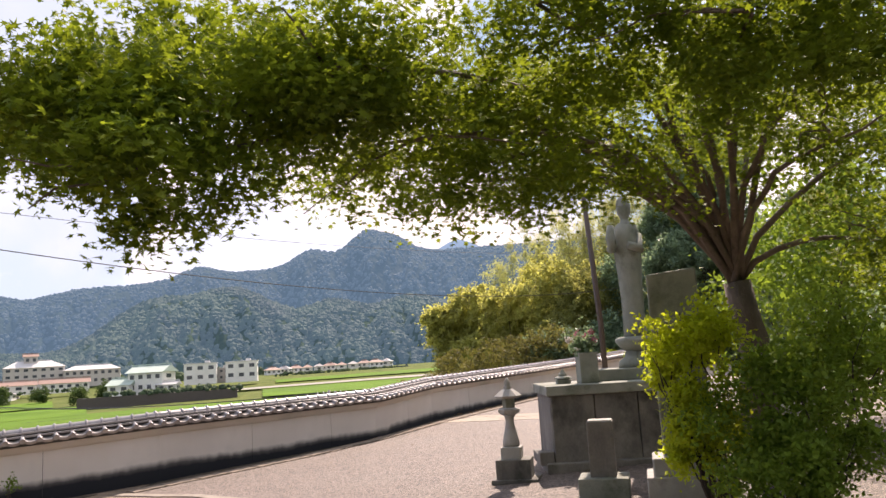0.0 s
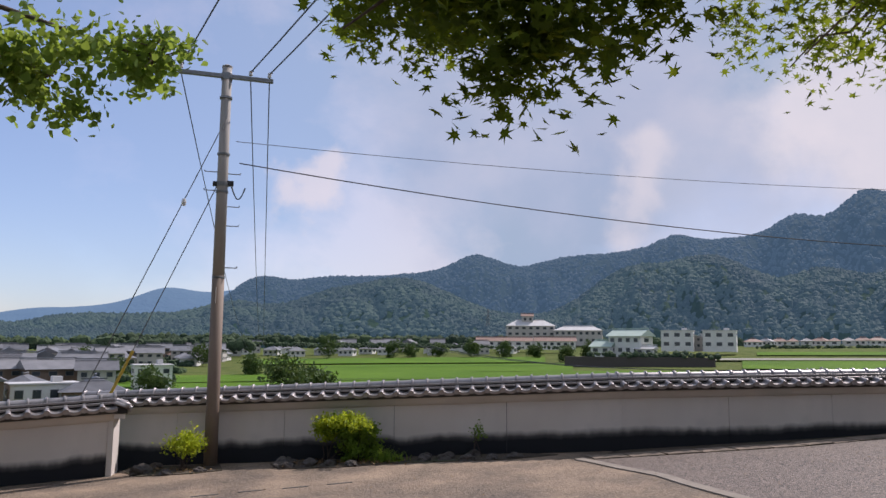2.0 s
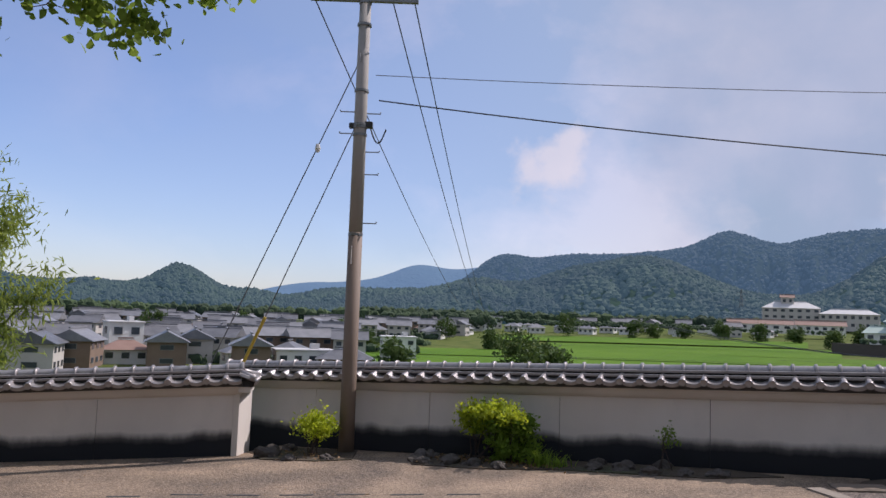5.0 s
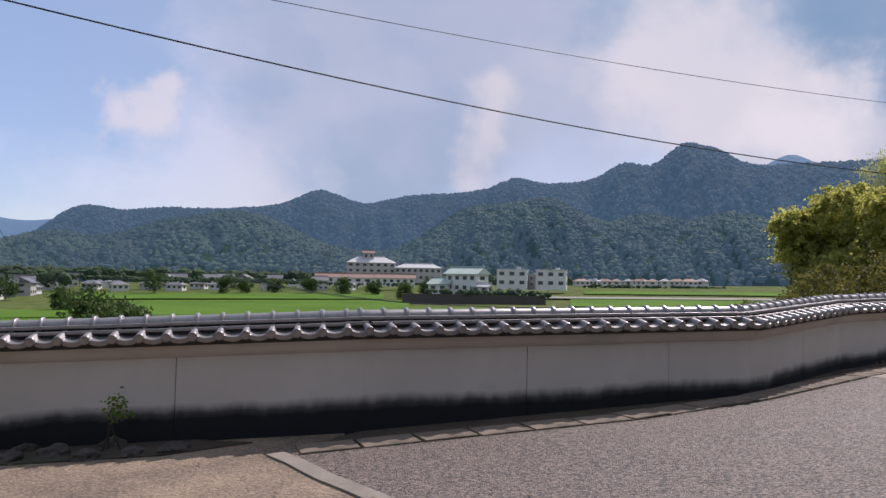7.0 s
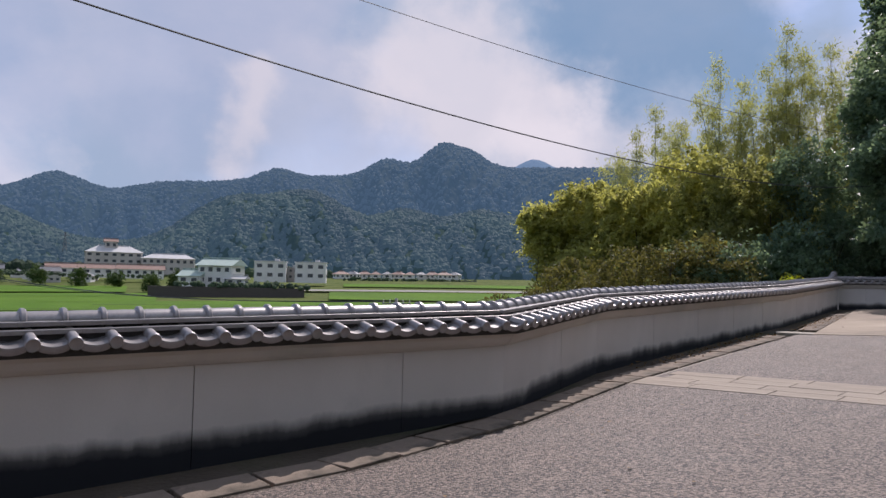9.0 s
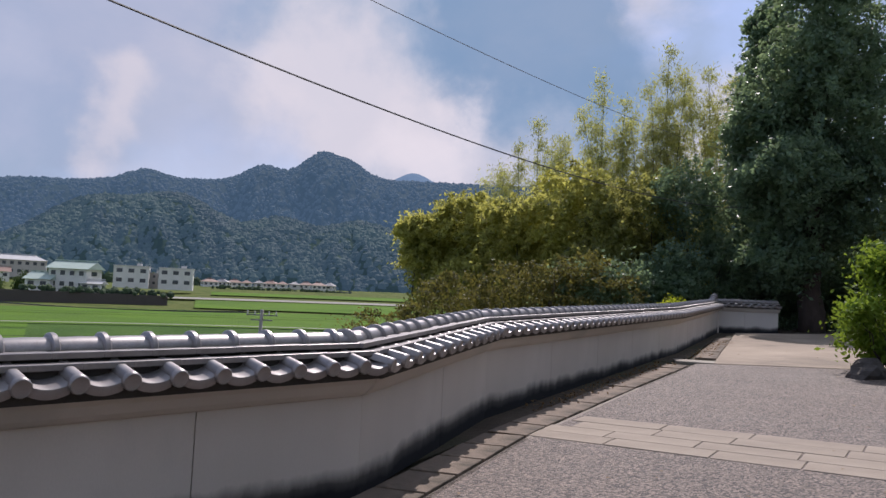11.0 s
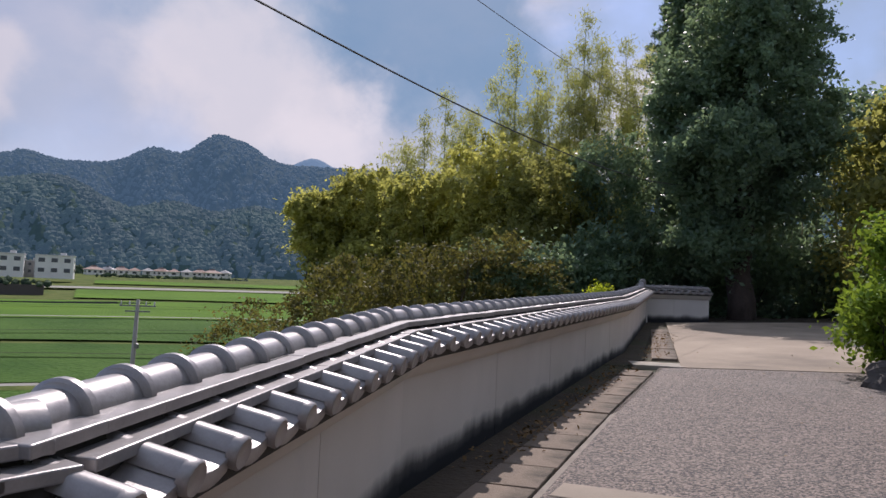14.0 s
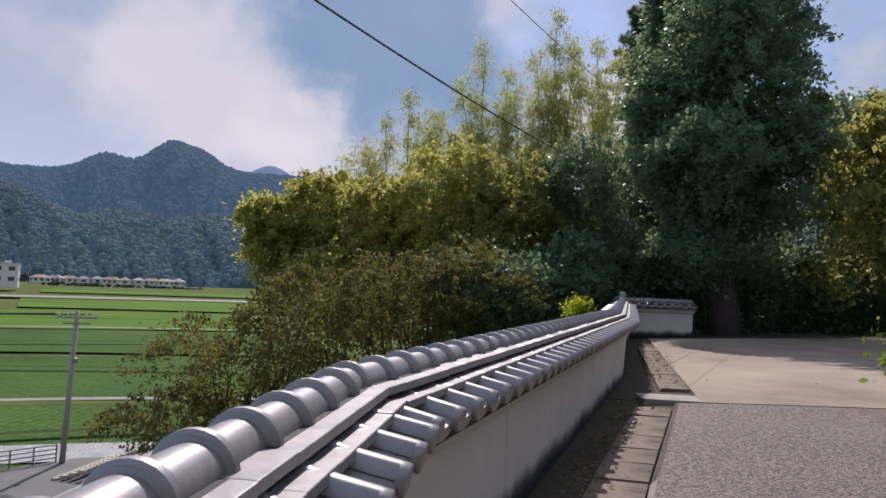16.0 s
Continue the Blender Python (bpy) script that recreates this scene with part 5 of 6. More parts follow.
def tree(name, base, fork, crowns, leaf_mat, bark, size, label, category="tree", trunk_r=0.2, per=12, spread=0.28, shape=LEAF, flat=0.4, droop=0.2, shell=0.5, low=-1.0, group="", twigs=0, lumps=15, shoots=0, limb_k=0.32):
    """A tapered trunk with limbs that reach each crown mass; crowns are (centre, radii, tufts)."""
    root = empty(name, label=label, category=category, group=group)
    size, per = size * 1.1, int(per * DENSE)
    bm = limb(bmesh.new(), wander(base, fork, 5, trunk_r * 0.5), trunk_r * 1.15, trunk_r * 0.7, 12)
    part("trunk", bm, bark, root, smooth=True)
    pts = []
    for c, r, n in crowns:
        bm = limb(bmesh.new(), arch(fork, (c[0], c[1], c[2]), 7), trunk_r * limb_k, trunk_r * 0.07, 7)
        for k in range(twigs):
            e = Vector(c) + Vector((random.uniform(-0.8, 0.8) * r[0], random.uniform(-0.8, 0.8) * r[1], random.uniform(-0.5, 0.6) * r[2]))
            limb(bm, wander(c, e, 4, 0.08), trunk_r * 0.07, 0.004, 5)
        part("limb", bm, bark, root, smooth=True)
        pts.append(clumps(c, r, n, per, spread, shell, low, lumps))
        if shoots:
            pts.append(sprays(c, r, shoots, 60, spread * 0.35))
    leaves("crown", np.concatenate(pts), size, leaf_mat, root, shape, flat, droop)
    return root


# the maple that reaches over the yard
tree("maple_tree", (5.2, 1.55, 0.25), (5.02, 1.5, 2.65),
     [((-0.2, -3.1, 3.18), (0.65, 0.65, 0.62), 210), ((0.9, -0.6, 3.8), (1.2, 0.9, 0.6), 70), ((2.0, -0.2, 3.65), (1.2, 1.0, 0.6), 80), ((-0.65, -2.7, 3.7), (0.8, 0.8, 0.5), 140), ((-1.2, -2.2, 3.75), (0.75, 0.7, 0.55), 100), ((0.2, -2.6, 3.7), (1.2, 0.9, 0.6), 155), ((1.4, -2.2, 3.5), (1.2, 1.0, 0.7), 177), ((0.9, -2.9, 3.8), (1.0, 0.8, 0.55), 131), ((2.6, -1.0, 3.7), (1.5, 1.3, 0.85), 208),
      ((4.1, 0.2, 4.1), (1.6, 1.5, 0.95), 208), ((5.6, 1.6, 4.9), (2.0, 2.0, 1.2), 232), ((2.4, 0.9, 4.7), (1.8, 1.5, 0.7), 177), ((0.5, -1.5, 4.5), (1.8, 1.6, 0.6), 208),
      ((3.7, -2.7, 4.1), (1.4, 1.2, 0.7), 177), ((6.6, -0.4, 4.0), (1.5, 1.5, 1.0), 155), ((2.6, -3.2, 4.9), (1.3, 1.0, 0.5), 116), ((6.4, 0.6, 2.9), (1.0, 0.9, 0.7), 92),
      ((2.14, -2.52, 4.50), (1.0, 1.0, 0.5), 73), ((2.78, -2.01, 4.40), (1.1, 1.0, 0.6), 82), ((3.52, -1.81, 4.36), (1.2, 1.1, 0.7), 98), ((3.87, -2.37, 4.25), (1.1, 1.0, 0.6), 82), ((4.49, -2.01, 3.98), (1.2, 1.1, 0.7), 95), ((4.71, -2.36, 4.15), (1.1, 1.1, 0.7), 73), ((4.90, -1.32, 3.54), (1.0, 1.0, 0.6), 55)],
     LEAF_MAPLE, BARK, 0.075, "spreading maple tree with green star-shaped leaves over the yard", trunk_r=0.22, limb_k=0.2, per=14, spread=0.10, shape=STAR, flat=0.62, droop=0.35, shell=0.25, twigs=4, low=-0.85)
tree("ginkgo_tree", (-10.2, -6.5, -0.6), (-9.6, -5.6, 3.9),
     [((-7.25, 0.1, 5.3), (0.75, 0.7, 0.42), 60), ((-7.75, -0.95, 4.9), (0.9, 0.9, 0.75), 100), ((-8.3, -2.6, 4.5), (1.0, 1.1, 1.0), 130), ((-8.6, -4.0, 4.4), (1.2, 1.3, 1.5), 200),
      ((-7.7, -2.4, 6.0), (1.5, 1.9, 0.8), 200), ((-9.6, -4.6, 6.4), (2.0, 2.2, 1.4), 220)],
     LEAF_GINKGO, BARK, 0.105, "ginkgo tree with small fan leaves on hanging branch tips", trunk_r=0.22, per=5, spread=0.11, shape=FAN, flat=0.25, droop=0.6, shell=0.1, twigs=6)


def bamboo(base, tops, mat, label, size=0.17, tufts=46, per=9, plume=(0.75, 0.75, 1.7), from_k=0.35, group="bamboo clumps"):
    """A clump of leaning culms, each feathered with drooping leaf plumes in its upper part."""
    root = empty("bamboo_clump", label=label, category="bamboo", group=group)
    pts = []
    for t in tops:
        b = Vector((base[0] + random.uniform(-0.5, 0.5), base[1] + random.uniform(-0.5, 0.5), base[2]))
        t = Vector(t)
        line = [b.lerp(t, k) + Vector(((t.x - b.x) * (k * k - k) * 0.8, (t.y - b.y) * (k * k - k) * 0.8, 0)) for k in np.linspace(0, 1, 9)]
        line[-1] -= Vector((0, 0, 0.15))
        line.append(line[-1] + Vector((random.uniform(-0.7, 0.7), random.uniform(-0.5, 0.5), -0.35)))
        part("culm", limb(bmesh.new(), line, 0.05, 0.008, 6), CULM, root, smooth=True)
        for k in np.linspace(from_k, 1.0, 9):
            c = b.lerp(t, k) + Vector(((t.x - b.x) * (k * k - k) * 0.8, (t.y - b.y) * (k * k - k) * 0.8, 0))
            w = (1.25 - 0.85 * k)
            pts.append(clumps(tuple(c), (plume[0] * w, plume[1] * w, plume[2] * 0.32), max(10, int(tufts / 2.3 * w)), int(per * 2.0), 0.2, 0.2, lumps=7))
    leaves("foliage", np.concatenate(pts), size * 1.35, mat, root, BLADE, 0.3, 0.8)
    return root


B = "tall bamboo clump with yellow-green feathery plumes behind the wall"
bamboo((6.8, 44.5, -2), [(7.2, 45, 10.9), (6.2, 45.2, 9.8), (7.9, 44.4, 9.6), (5.3, 44.6, 8.2), (8.6, 45.2, 10.2)], LEAF_BAMBOO, B, tufts=75, plume=(0.95, 0.95, 2.0))
bamboo((10, 42, -1), [(9.9, 42.1, 12.7), (9.0, 42.6, 11.2), (10.9, 41.8, 11.4), (9.4, 41.4, 10.0), (11.4, 42.4, 10.6)], LEAF_BAMBOO, B, tufts=75, plume=(0.95, 0.95, 2.0))
bamboo((12.6, 40.8, -1), [(12.7, 40.8, 13.9), (12.0, 41.2, 12.3), (13.4, 40.4, 12.6), (13.9, 41.0, 11.6), (12.4, 40.0, 10.8)], LEAF_BAMBOO, B, tufts=80, plume=(1.0, 1.0, 2.0))
bamboo((8.6, 43.4, -1), [(8.4, 43.6, 9.6), (7.8, 43.2, 8.6), (9.4, 43.3, 8.9), (8.9, 42.6, 7.8)], LEAF_BAMBOO, B, tufts=90, plume=(1.15, 1.15, 2.2), from_k=0.3)
bamboo((11.4, 41.6, -1), [(11.2, 41.6, 10.6), (10.6, 41.0, 9.4), (12.0, 41.4, 9.9), (13.2, 41.0, 9.8), (12.8, 40.2, 12.4)], LEAF_BAMBOO, B, tufts=90, plume=(1.15, 1.15, 2.2), from_k=0.3)
bamboo((4.2, 43.4, -2), [(4.4, 43.6, 7.4), (3.4, 43.2, 6.2), (5.2, 43.4, 7.9)], LEAF_BAMBOO, B, tufts=80, plume=(1.05, 1.05, 2.0), from_k=0.3)
bamboo((15.4, 41.8, -1), [(15.2, 42, 13.4), (14.3, 42.3, 12.4), (16.2, 41.6, 12.9), (15.8, 42.4, 11.6), (14.8, 41.5, 10.6)], LEAF_BAMBOO, B, tufts=90, plume=(1.2, 1.2, 2.2), from_k=0.3)
BL = "bright green bamboo thicket leaning over the side wall"
bamboo((-16.2, -1.9, -2.0), [(-15.1, -0.7, 3.0), (-15.3, -1.9, 3.6), (-14.8, -0.2, 2.0), (-15.0, -2.9, 3.2), (-16.0, -0.6, 3.3)], LEAF_BAMBOO_L, BL, 0.14, 80, 10, (0.85, 0.85, 1.6), 0.2)
bamboo((-17.0, -4.2, -2.0), [(-16.0, -3.4, 4.0), (-15.6, -4.6, 3.6), (-16.6, -2.6, 4.3), (-17.2, -5.0, 4.5), (-15.5, -3.6, 2.6)], LEAF_BAMBOO_L, BL, 0.14, 90, 10, (0.95, 0.95, 1.7), 0.2)
bamboo((-18.5, -2.0, -2.0), [(-17.6, -1.0, 4.2), (-17.3, -2.2, 4.6), (-18.0, -3.2, 4.9)], LEAF_BAMBOO_L, BL, 0.14, 80, 10, (0.95, 0.95, 1.7), 0.2)


def shrub(name, base, masses, mat, size, label, per=10, spread=0.16, stems=6, shape=LEAF, bark=BARK_DARK, category="shrub", flat=0.35, shell=0.35, group="", lumps=15, shoots=0):
    root = empty(name, label=label, category=category, group=group)
    b = Vector(base)
    for k in range(stems):
        c, r, _ = masses[k % len(masses)]
        e = Vector(c) + Vector((random.uniform(-0.7, 0.7) * r[0], random.uniform(-0.7, 0.7) * r[1], random.uniform(-0.2, 0.8) * r[2]))
        part("stem", limb(bmesh.new(), wander(b + Vector((random.uniform(-0.1, 0.1), random.uniform(-0.1, 0.1), -0.05)), e, 5, 0.06 * (e - b).length), 0.006 + 0.008 * (e - b).length, 0.003, 6), bark, root, smooth=True)
    leaves("foliage", np.concatenate([clumps(c, r, int(n * 1.5), int(per * 1.7), spread, shell, -1.0, lumps) for c, r, n in masses] + [sprays(c, r, shoots, 40, spread * 0.3) for c, r, n in masses if shoots]), size * 1.05, mat, root, shape, flat, 0.1)
    return root


# thicket on the slope behind the wall
shrub("yellow_thicket", (1.6, 40.5, -3), [((1.7, 41.0, 3.1), (1.6, 1.7, 2.2), 190), ((3.2, 41.0, 4.3), (1.9, 1.9, 2.5), 230), ((0.9, 40.4, 4.4), (0.9, 0.9, 0.9), 60)], LEAF_YELLOW, 0.2, "yellowing leafy tree crown on the slope behind the wall", 14, 0.3, 6, lumps=34, shoots=110)
shrub("tall_thicket", (6, 38, -2), [((5.2, 39.0, 3.2), (2.3, 2.0, 3.2), 330), ((7.6, 38.0, 4.2), (2.3, 2.0, 3.7), 330), ((4.0, 38.5, 1.6), (2.4, 2.0, 2.2), 240)], LEAF_YELLOW, 0.19, "tall yellow-green thicket behind the wall", 14, 0.3, 8, lumps=40, shoots=130)
shrub("tall_thicket", (10, 36, -1), [((9.8, 36.6, 4.2), (2.2, 1.9, 3.2), 320), ((8.0, 35.0, 2.0), (2.2, 1.6, 2.2), 260), ((11.3, 35.4, 2.4), (1.5, 1.5, 2.0), 170)], LEAF_OLIVE, 0.17, "tall olive thicket behind the wall", 14, 0.28, 8, lumps=40, shoots=130)
shrub("slope_shrub", (0.2, 31.0, -4), [((0.3, 31.5, -0.4), (2.4, 1.8, 1.7), 126), ((2.2, 31.0, 0.6), (2.0, 1.6, 2.0), 117), ((-1.0, 31.0, -1.9), (1.9, 1.6, 1.2), 84)], LEAF_SLOPE, 0.12, "olive shrub with thin twigs on the slope", 12, 0.22, 38, lumps=46, shoots=75)
shrub("slope_shrub", (4.6, 31.0, -2.5), [((4.4, 31.6, 1.0), (2.2, 1.6, 2.2), 134), ((6.6, 31.6, 1.6), (2.0, 1.5, 1.9), 117)], LEAF_SLOPE, 0.12, "olive shrub with thin twigs on the slope", 12, 0.22, 34, lumps=46, shoots=75)
shrub("slope_shrub", (1.6, 26.8, -3.5), [((1.4, 26.6, -2.1), (1.9, 1.5, 1.1), 80), ((3.1, 27.4, -1.0), (1.6, 1.4, 1.2), 76)], LEAF_SLOPE, 0.11, "low olive shrub with thin twigs on the slope", 12, 0.2, 32, lumps=46, shoots=75)
shrub("dark_thicket", (11.5, 33.5, 0.3), [((10.4, 33.3, 2.4), (1.6, 1.3, 1.7), 220), ((12.6, 34.0, 2.6), (1.7, 1.4, 2.6), 260), ((12.0, 35.6, 5.5), (1.8, 1.6, 2.4), 220), ((7.4, 31.9, 1.6), (2.2, 0.9, 1.5), 200), ((9.6, 32.4, 1.6), (1.6, 0.8, 1.2), 140)], LEAF_DARK, 0.17, "dark glossy evergreen thicket in shade", 11, 0.25, 8, lumps=30, shoots=40)
shrub("fern", (9.4, 30.0, 0.8), [((9.4, 30.2, 1.75), (0.5, 0.35, 0.28), 50)], LEAF_LIME, 0.1, "bright green fern leaves above the wall coping", 8, 0.1, 3)

# the grove at the end of the yard
# the last three crown masses are added to cast shade on the apron
tree("evergreen_tree", (14.9, 31.6, 0.6), (15.0, 31.8, 6.0),
     [((15.4, 32.0, 5.2), (2.1, 2.1, 2.2), 300), ((15.5, 32.0, 8.6), (2.1, 2.1, 2.8), 360), ((16.4, 31.4, 6.8), (1.8, 1.8, 2.4), 240), ((14.7, 32.4, 6.6), (1.5, 1.5, 2.2), 200), ((15.5, 32.0, 10.4), (2.2, 2.1, 2.2), 300), ((15.6, 32.1, 12.4), (2.0, 1.9, 2.6), 320), ((15.3, 32.2, 15.2), (1.4, 1.4, 2.4), 220), ((13.7, 31.6, 3.4), (1.3, 1.2, 1.3), 120), ((13.6, 30.6, 6.2), (1.5, 1.4, 1.6), 170), ((13.5, 33.2, 8.2), (1.1, 1.3, 1.9), 170), ((13.0, 32.0, 6.0), (0.8, 1.0, 1.1), 90)],
     LEAF_DARK, BARK_DARK, 0.17, "tall dark evergreen tree with a stout trunk", trunk_r=0.42, per=10, spread=0.3, shell=0.45, lumps=26, shoots=80)
def conifer(x, y, z, top, label):
    """A tiered conifer: a straight trunk with level limbs that shorten towards the tip."""
    root = empty("conifer_tree", label=label, category="tree")
    part("trunk", limb(bmesh.new(), [(x, y, z), (x, y, (z + top) / 2), (x, y, top)], 0.32, 0.03, 10), BARK_DARK, root, smooth=True)
    pts = []
    h = 3.0
    while h < top - 0.3:
        reach = 0.4 + 0.42 * (top - h) ** 0.85
        for k in range(6):
            a = random.uniform(0, 6.28)
            r = reach * random.uniform(0.75, 1.15)
            e = Vector((x + math.cos(a) * r, y + math.sin(a) * r, h + 0.12 * r + random.uniform(-0.2, 0.2)))
            part("limb", limb(bmesh.new(), [(x, y, h - 0.1), (x + math.cos(a) * r * 0.6, y + math.sin(a) * r * 0.6, h - 0.05), e], 0.04, 0.01, 5), BARK_DARK, root, smooth=True)
            for q in np.linspace(0.25, 1.0, 5):
                c = Vector((x, y, h)).lerp(e, q)
                pts.append(clumps(tuple(c), (0.2 + 0.14 * r * (1.1 - q), 0.2 + 0.14 * r * (1.1 - q), 0.16), 9, 10, 0.09, 0.2, -1.0, 4))
        h += random.uniform(0.5, 0.75)
    leaves("foliage", np.concatenate(pts), 0.2, LEAF_CONIFER, root, BLADE, 0.3, 0.5)


conifer(23.6, 53.6, 0.5, 21.1, "dark pointed conifer behind the bamboo")
for base, cr, lab, mt in (((19.8, 29.5, 0.6), [((19.8, 29.6, 4.6), (2.8, 2.8, 2.8), 300), ((20.4, 29.4, 7.0), (2.4, 2.4, 2.0), 220)], "broad evergreen tree at the edge of the grove", LEAF_OLIVE),
                          ((24.0, 24.0, 0.6), [((24.0, 24.0, 4.6), (3.2, 3.2, 3.2), 280), ((24.2, 24.2, 7.6), (2.6, 2.6, 2.0), 200)], "tall evergreen tree beside the yard", LEAF_DARK),
                          ((23.5, 36.0, 0.6), [((23.5, 36.0, 5.0), (3.4, 3.4, 4.2), 330), ((23.6, 36.2, 8.6), (2.6, 2.6, 2.4), 200)], "tall dark tree deep in the grove", LEAF_DARK),
                          # added to throw tree shade on the apron, tucked behind the evergreen
                          ((16.2, 37.2, 0.6), [((16.2, 37.2, 7.0), (1.5, 1.5, 2.6), 240), ((16.0, 37.2, 10.6), (1.3, 1.3, 2.8), 240), ((15.8, 37.0, 13.4), (0.9, 0.9, 2.0), 120)], "slender dark tree added behind the low wall to shade the apron", LEAF_DARK),
                          ((17.5, 38.0, 0.6), [((17.5, 38.0, 5.0), (2.8, 2.6, 4.0), 300), ((17.6, 38.2, 10.0), (2.4, 2.4, 3.4), 240)], "tall dark tree deep in the grove", LEAF_DARK)):
    tree("grove_tree", base, (base[0], base[1], 4.0), cr, mt, BARK_DARK, 0.24, lab, trunk_r=0.28, per=11, spread=0.38, group="grove trees", lumps=26, shoots=40)
for x, y, r in ((24, 38, 3), (28, 36, 3), (31, 32, 3), (18, 40, 3), (29, 28, 3), (15.5, 40, 2.6), (14.0, 35.5, 2.0), (17.0, 34.5, 2.2), (19.5, 33.5, 2.2), (22.5, 31.0, 2.2), (25.5, 28.5, 2.4), (13.0, 37.5, 2.0), (21, 38, 2.6), (27, 33, 3)):
    shrub("undergrowth_shrub", (x, y, 0.4), [((x, y, 1.9 + 0.25 * r), (r, r * 0.8, 1.5 + 0.3 * r), 260)], LEAF_DARK, 0.22, "dense dark undergrowth shrub beneath the grove", 10, 0.3, 5, group="undergrowth")
grove = empty("bamboo_stand", label="stand of slim bare bamboo stems in the dark grove", category="bamboo")
for k in range(26):
    x, y = 15.5 + 0.42 * k + random.uniform(-0.2, 0.2), 36.2 - 0.18 * k + random.uniform(-0.8, 0.8)
    h = random.uniform(5, 8)
    part("culm", limb(bmesh.new(), [(x, y, 0.3), (x + 0.1, y, h / 2), (x + random.uniform(-0.4, 0.4), y, h)], 0.05, 0.03, 6), CULM, grove, smooth=True)

# clipped shrub and rock at the edge of the asphalt
shrub("leafy_shrub", (8.3, 17.5, 0.7), [((8.3, 17.6, 1.5), (0.85, 0.85, 0.9), 200), ((8.5, 17.7, 2.4), (0.7, 0.7, 0.7), 130), ((7.55, 17.3, 1.75), (0.35, 0.3, 0.2), 25)], LEAF_SHRUB, 0.1, "fresh green leafy shrub at the edge of the asphalt", 11, 0.12, 9)
# lime shrub beside the stele
shrub("lime_shrub", (4.0, -0.3, 0.3), [((3.66, -0.1, 1.85), (0.28, 0.26, 0.45), 80), ((3.92, -0.35, 1.3), (0.42, 0.4, 0.7), 170), ((4.1, -0.1, 2.0), (0.36, 0.35, 0.42), 90), ((3.72, -0.2, 0.95), (0.2, 0.22, 0.35), 40)], LEAF_LIME, 0.055, "lime green shrub with small bright leaves beside the stele", 12, 0.06, 14)
shrub("green_shrub", (4.6, -0.9, 0.3), [((4.5, -0.9, 1.15), (0.7, 0.5, 0.8), 300), ((5.2, -0.4, 1.6), (0.8, 0.6, 0.75), 260), ((4.2, -1.0, 0.7), (0.5, 0.4, 0.4), 110)], LEAF_SHRUB, 0.055, "bushy green shrub around the maple trunk", 12, 0.07, 12)
for c, r in (((7.6, 5.2, 2.6), (1.8, 1.8, 2.6)), ((9.8, 3.0, 2.6), (2.0, 2.0, 2.8)), ((8.0, 0.4, 2.0), (1.3, 1.3, 1.9)), ((9.6, 9.6, 2.6), (1.8, 1.8, 2.4))):
    shrub("garden_evergreen", (c[0], c[1], 0.3), [(c, r, 330)], LEAF_DARK if c[0] > 8.5 else LEAF_SHRUB, 0.12, "tall evergreen garden shrub behind the altar", 11, 0.2, 6, group="garden evergreens")

# planting at the wall foot
shrub("lime_bush", (-9.9, 2.75, -0.36), [((-9.9, 2.75, 0.08), (0.31, 0.3, 0.23), 70)], LEAF_LIME, 0.055, "small rounded lime green bush at the wall foot", 10, 0.06, 10)
shrub("trailing_bush", (-7.7, 4.55, -0.22), [((-7.75, 4.5, 0.30), (0.44, 0.34, 0.24), 130), ((-7.42, 4.62, 0.12), (0.14, 0.16, 0.3), 30), ((-7.75, 4.5, 0.0), (0.34, 0.3, 0.26), 40)], LEAF_SHRUB, 0.06, "bushy green shrub with yellow tips at the wall foot", 10, 0.06, 10)
shrub("yellow_tips", (-8.1, 4.35, -0.2), [((-8.12, 4.3, 0.36), (0.28, 0.24, 0.2), 60), ((-7.7, 4.35, 0.48), (0.45, 0.28, 0.16), 70)], LEAF_LIME, 0.055, "yellow-green shoots of the wall-foot shrub", 10, 0.05, 5)
shrub("sapling", (-5.95, 5.6, -0.1), [((-5.95, 5.6, 0.26), (0.12, 0.12, 0.18), 9)], LEAF_SHRUB, 0.05, "thin sapling with few leaves at the wall foot", 7, 0.05, 4)


slab("planting_bed", [(-8.95, 3.8), (-8.35, 3.42), (-7.5, 3.9), (-6.9, 4.55), (-6.2, 5.0), (-5.3, 5.55), (-4.8, 6.3), (-5.5, 6.25), (-8.8, 4.3)], DIRT, 0.014, "dark soil bed along the wall foot", "earth")
slab("planting_bed", [(-10.7, 2.2), (-10.05, 2.02), (-9.4, 2.55), (-9.2, 3.0), (-9.9, 3.5), (-10.7, 2.95)], DIRT, 0.014, "dark soil bed around the small bush", "earth")


def grass_tuft(x, y, n=90, h=0.38):
    z = yard(x, y)
    vs, fs = [], []
    for k in range(n):
        a, l = random.uniform(0, 6.28), random.uniform(0.5, 1) * h
        b = Vector((x + random.gauss(0, 0.09), y + random.gauss(0, 0.09), z - 0.02))
        d = Vector((math.cos(a), math.sin(a), 0))
        s = Vector((-d.y, d.x, 0)) * 0.007
        i = len(vs)
        for q, w in ((0, 1), (0.5, 0.9), (1, 0.15)):
            p = b + d * (l * 0.5 * q * q) + Vector((0, 0, l * (q - 0.25 * q * q)))
            vs += [tuple(p - s * w), tuple(p + s * w)]
        fs += [(i, i + 1, i + 3, i + 2), (i + 2, i + 3, i + 5, i + 4)]
    return tagged(mesh_ob("grass_tuft", vs, fs, LEAF_SHRUB), "tuft of green grass at the wall foot", "grass", kind="stuff")


grass_tuft(-7.15, 4.62)
grass_tuft(-7.0, 4.75, 60, 0.3)
grass_tuft(-12.0, 0.2, 50, 0.2)


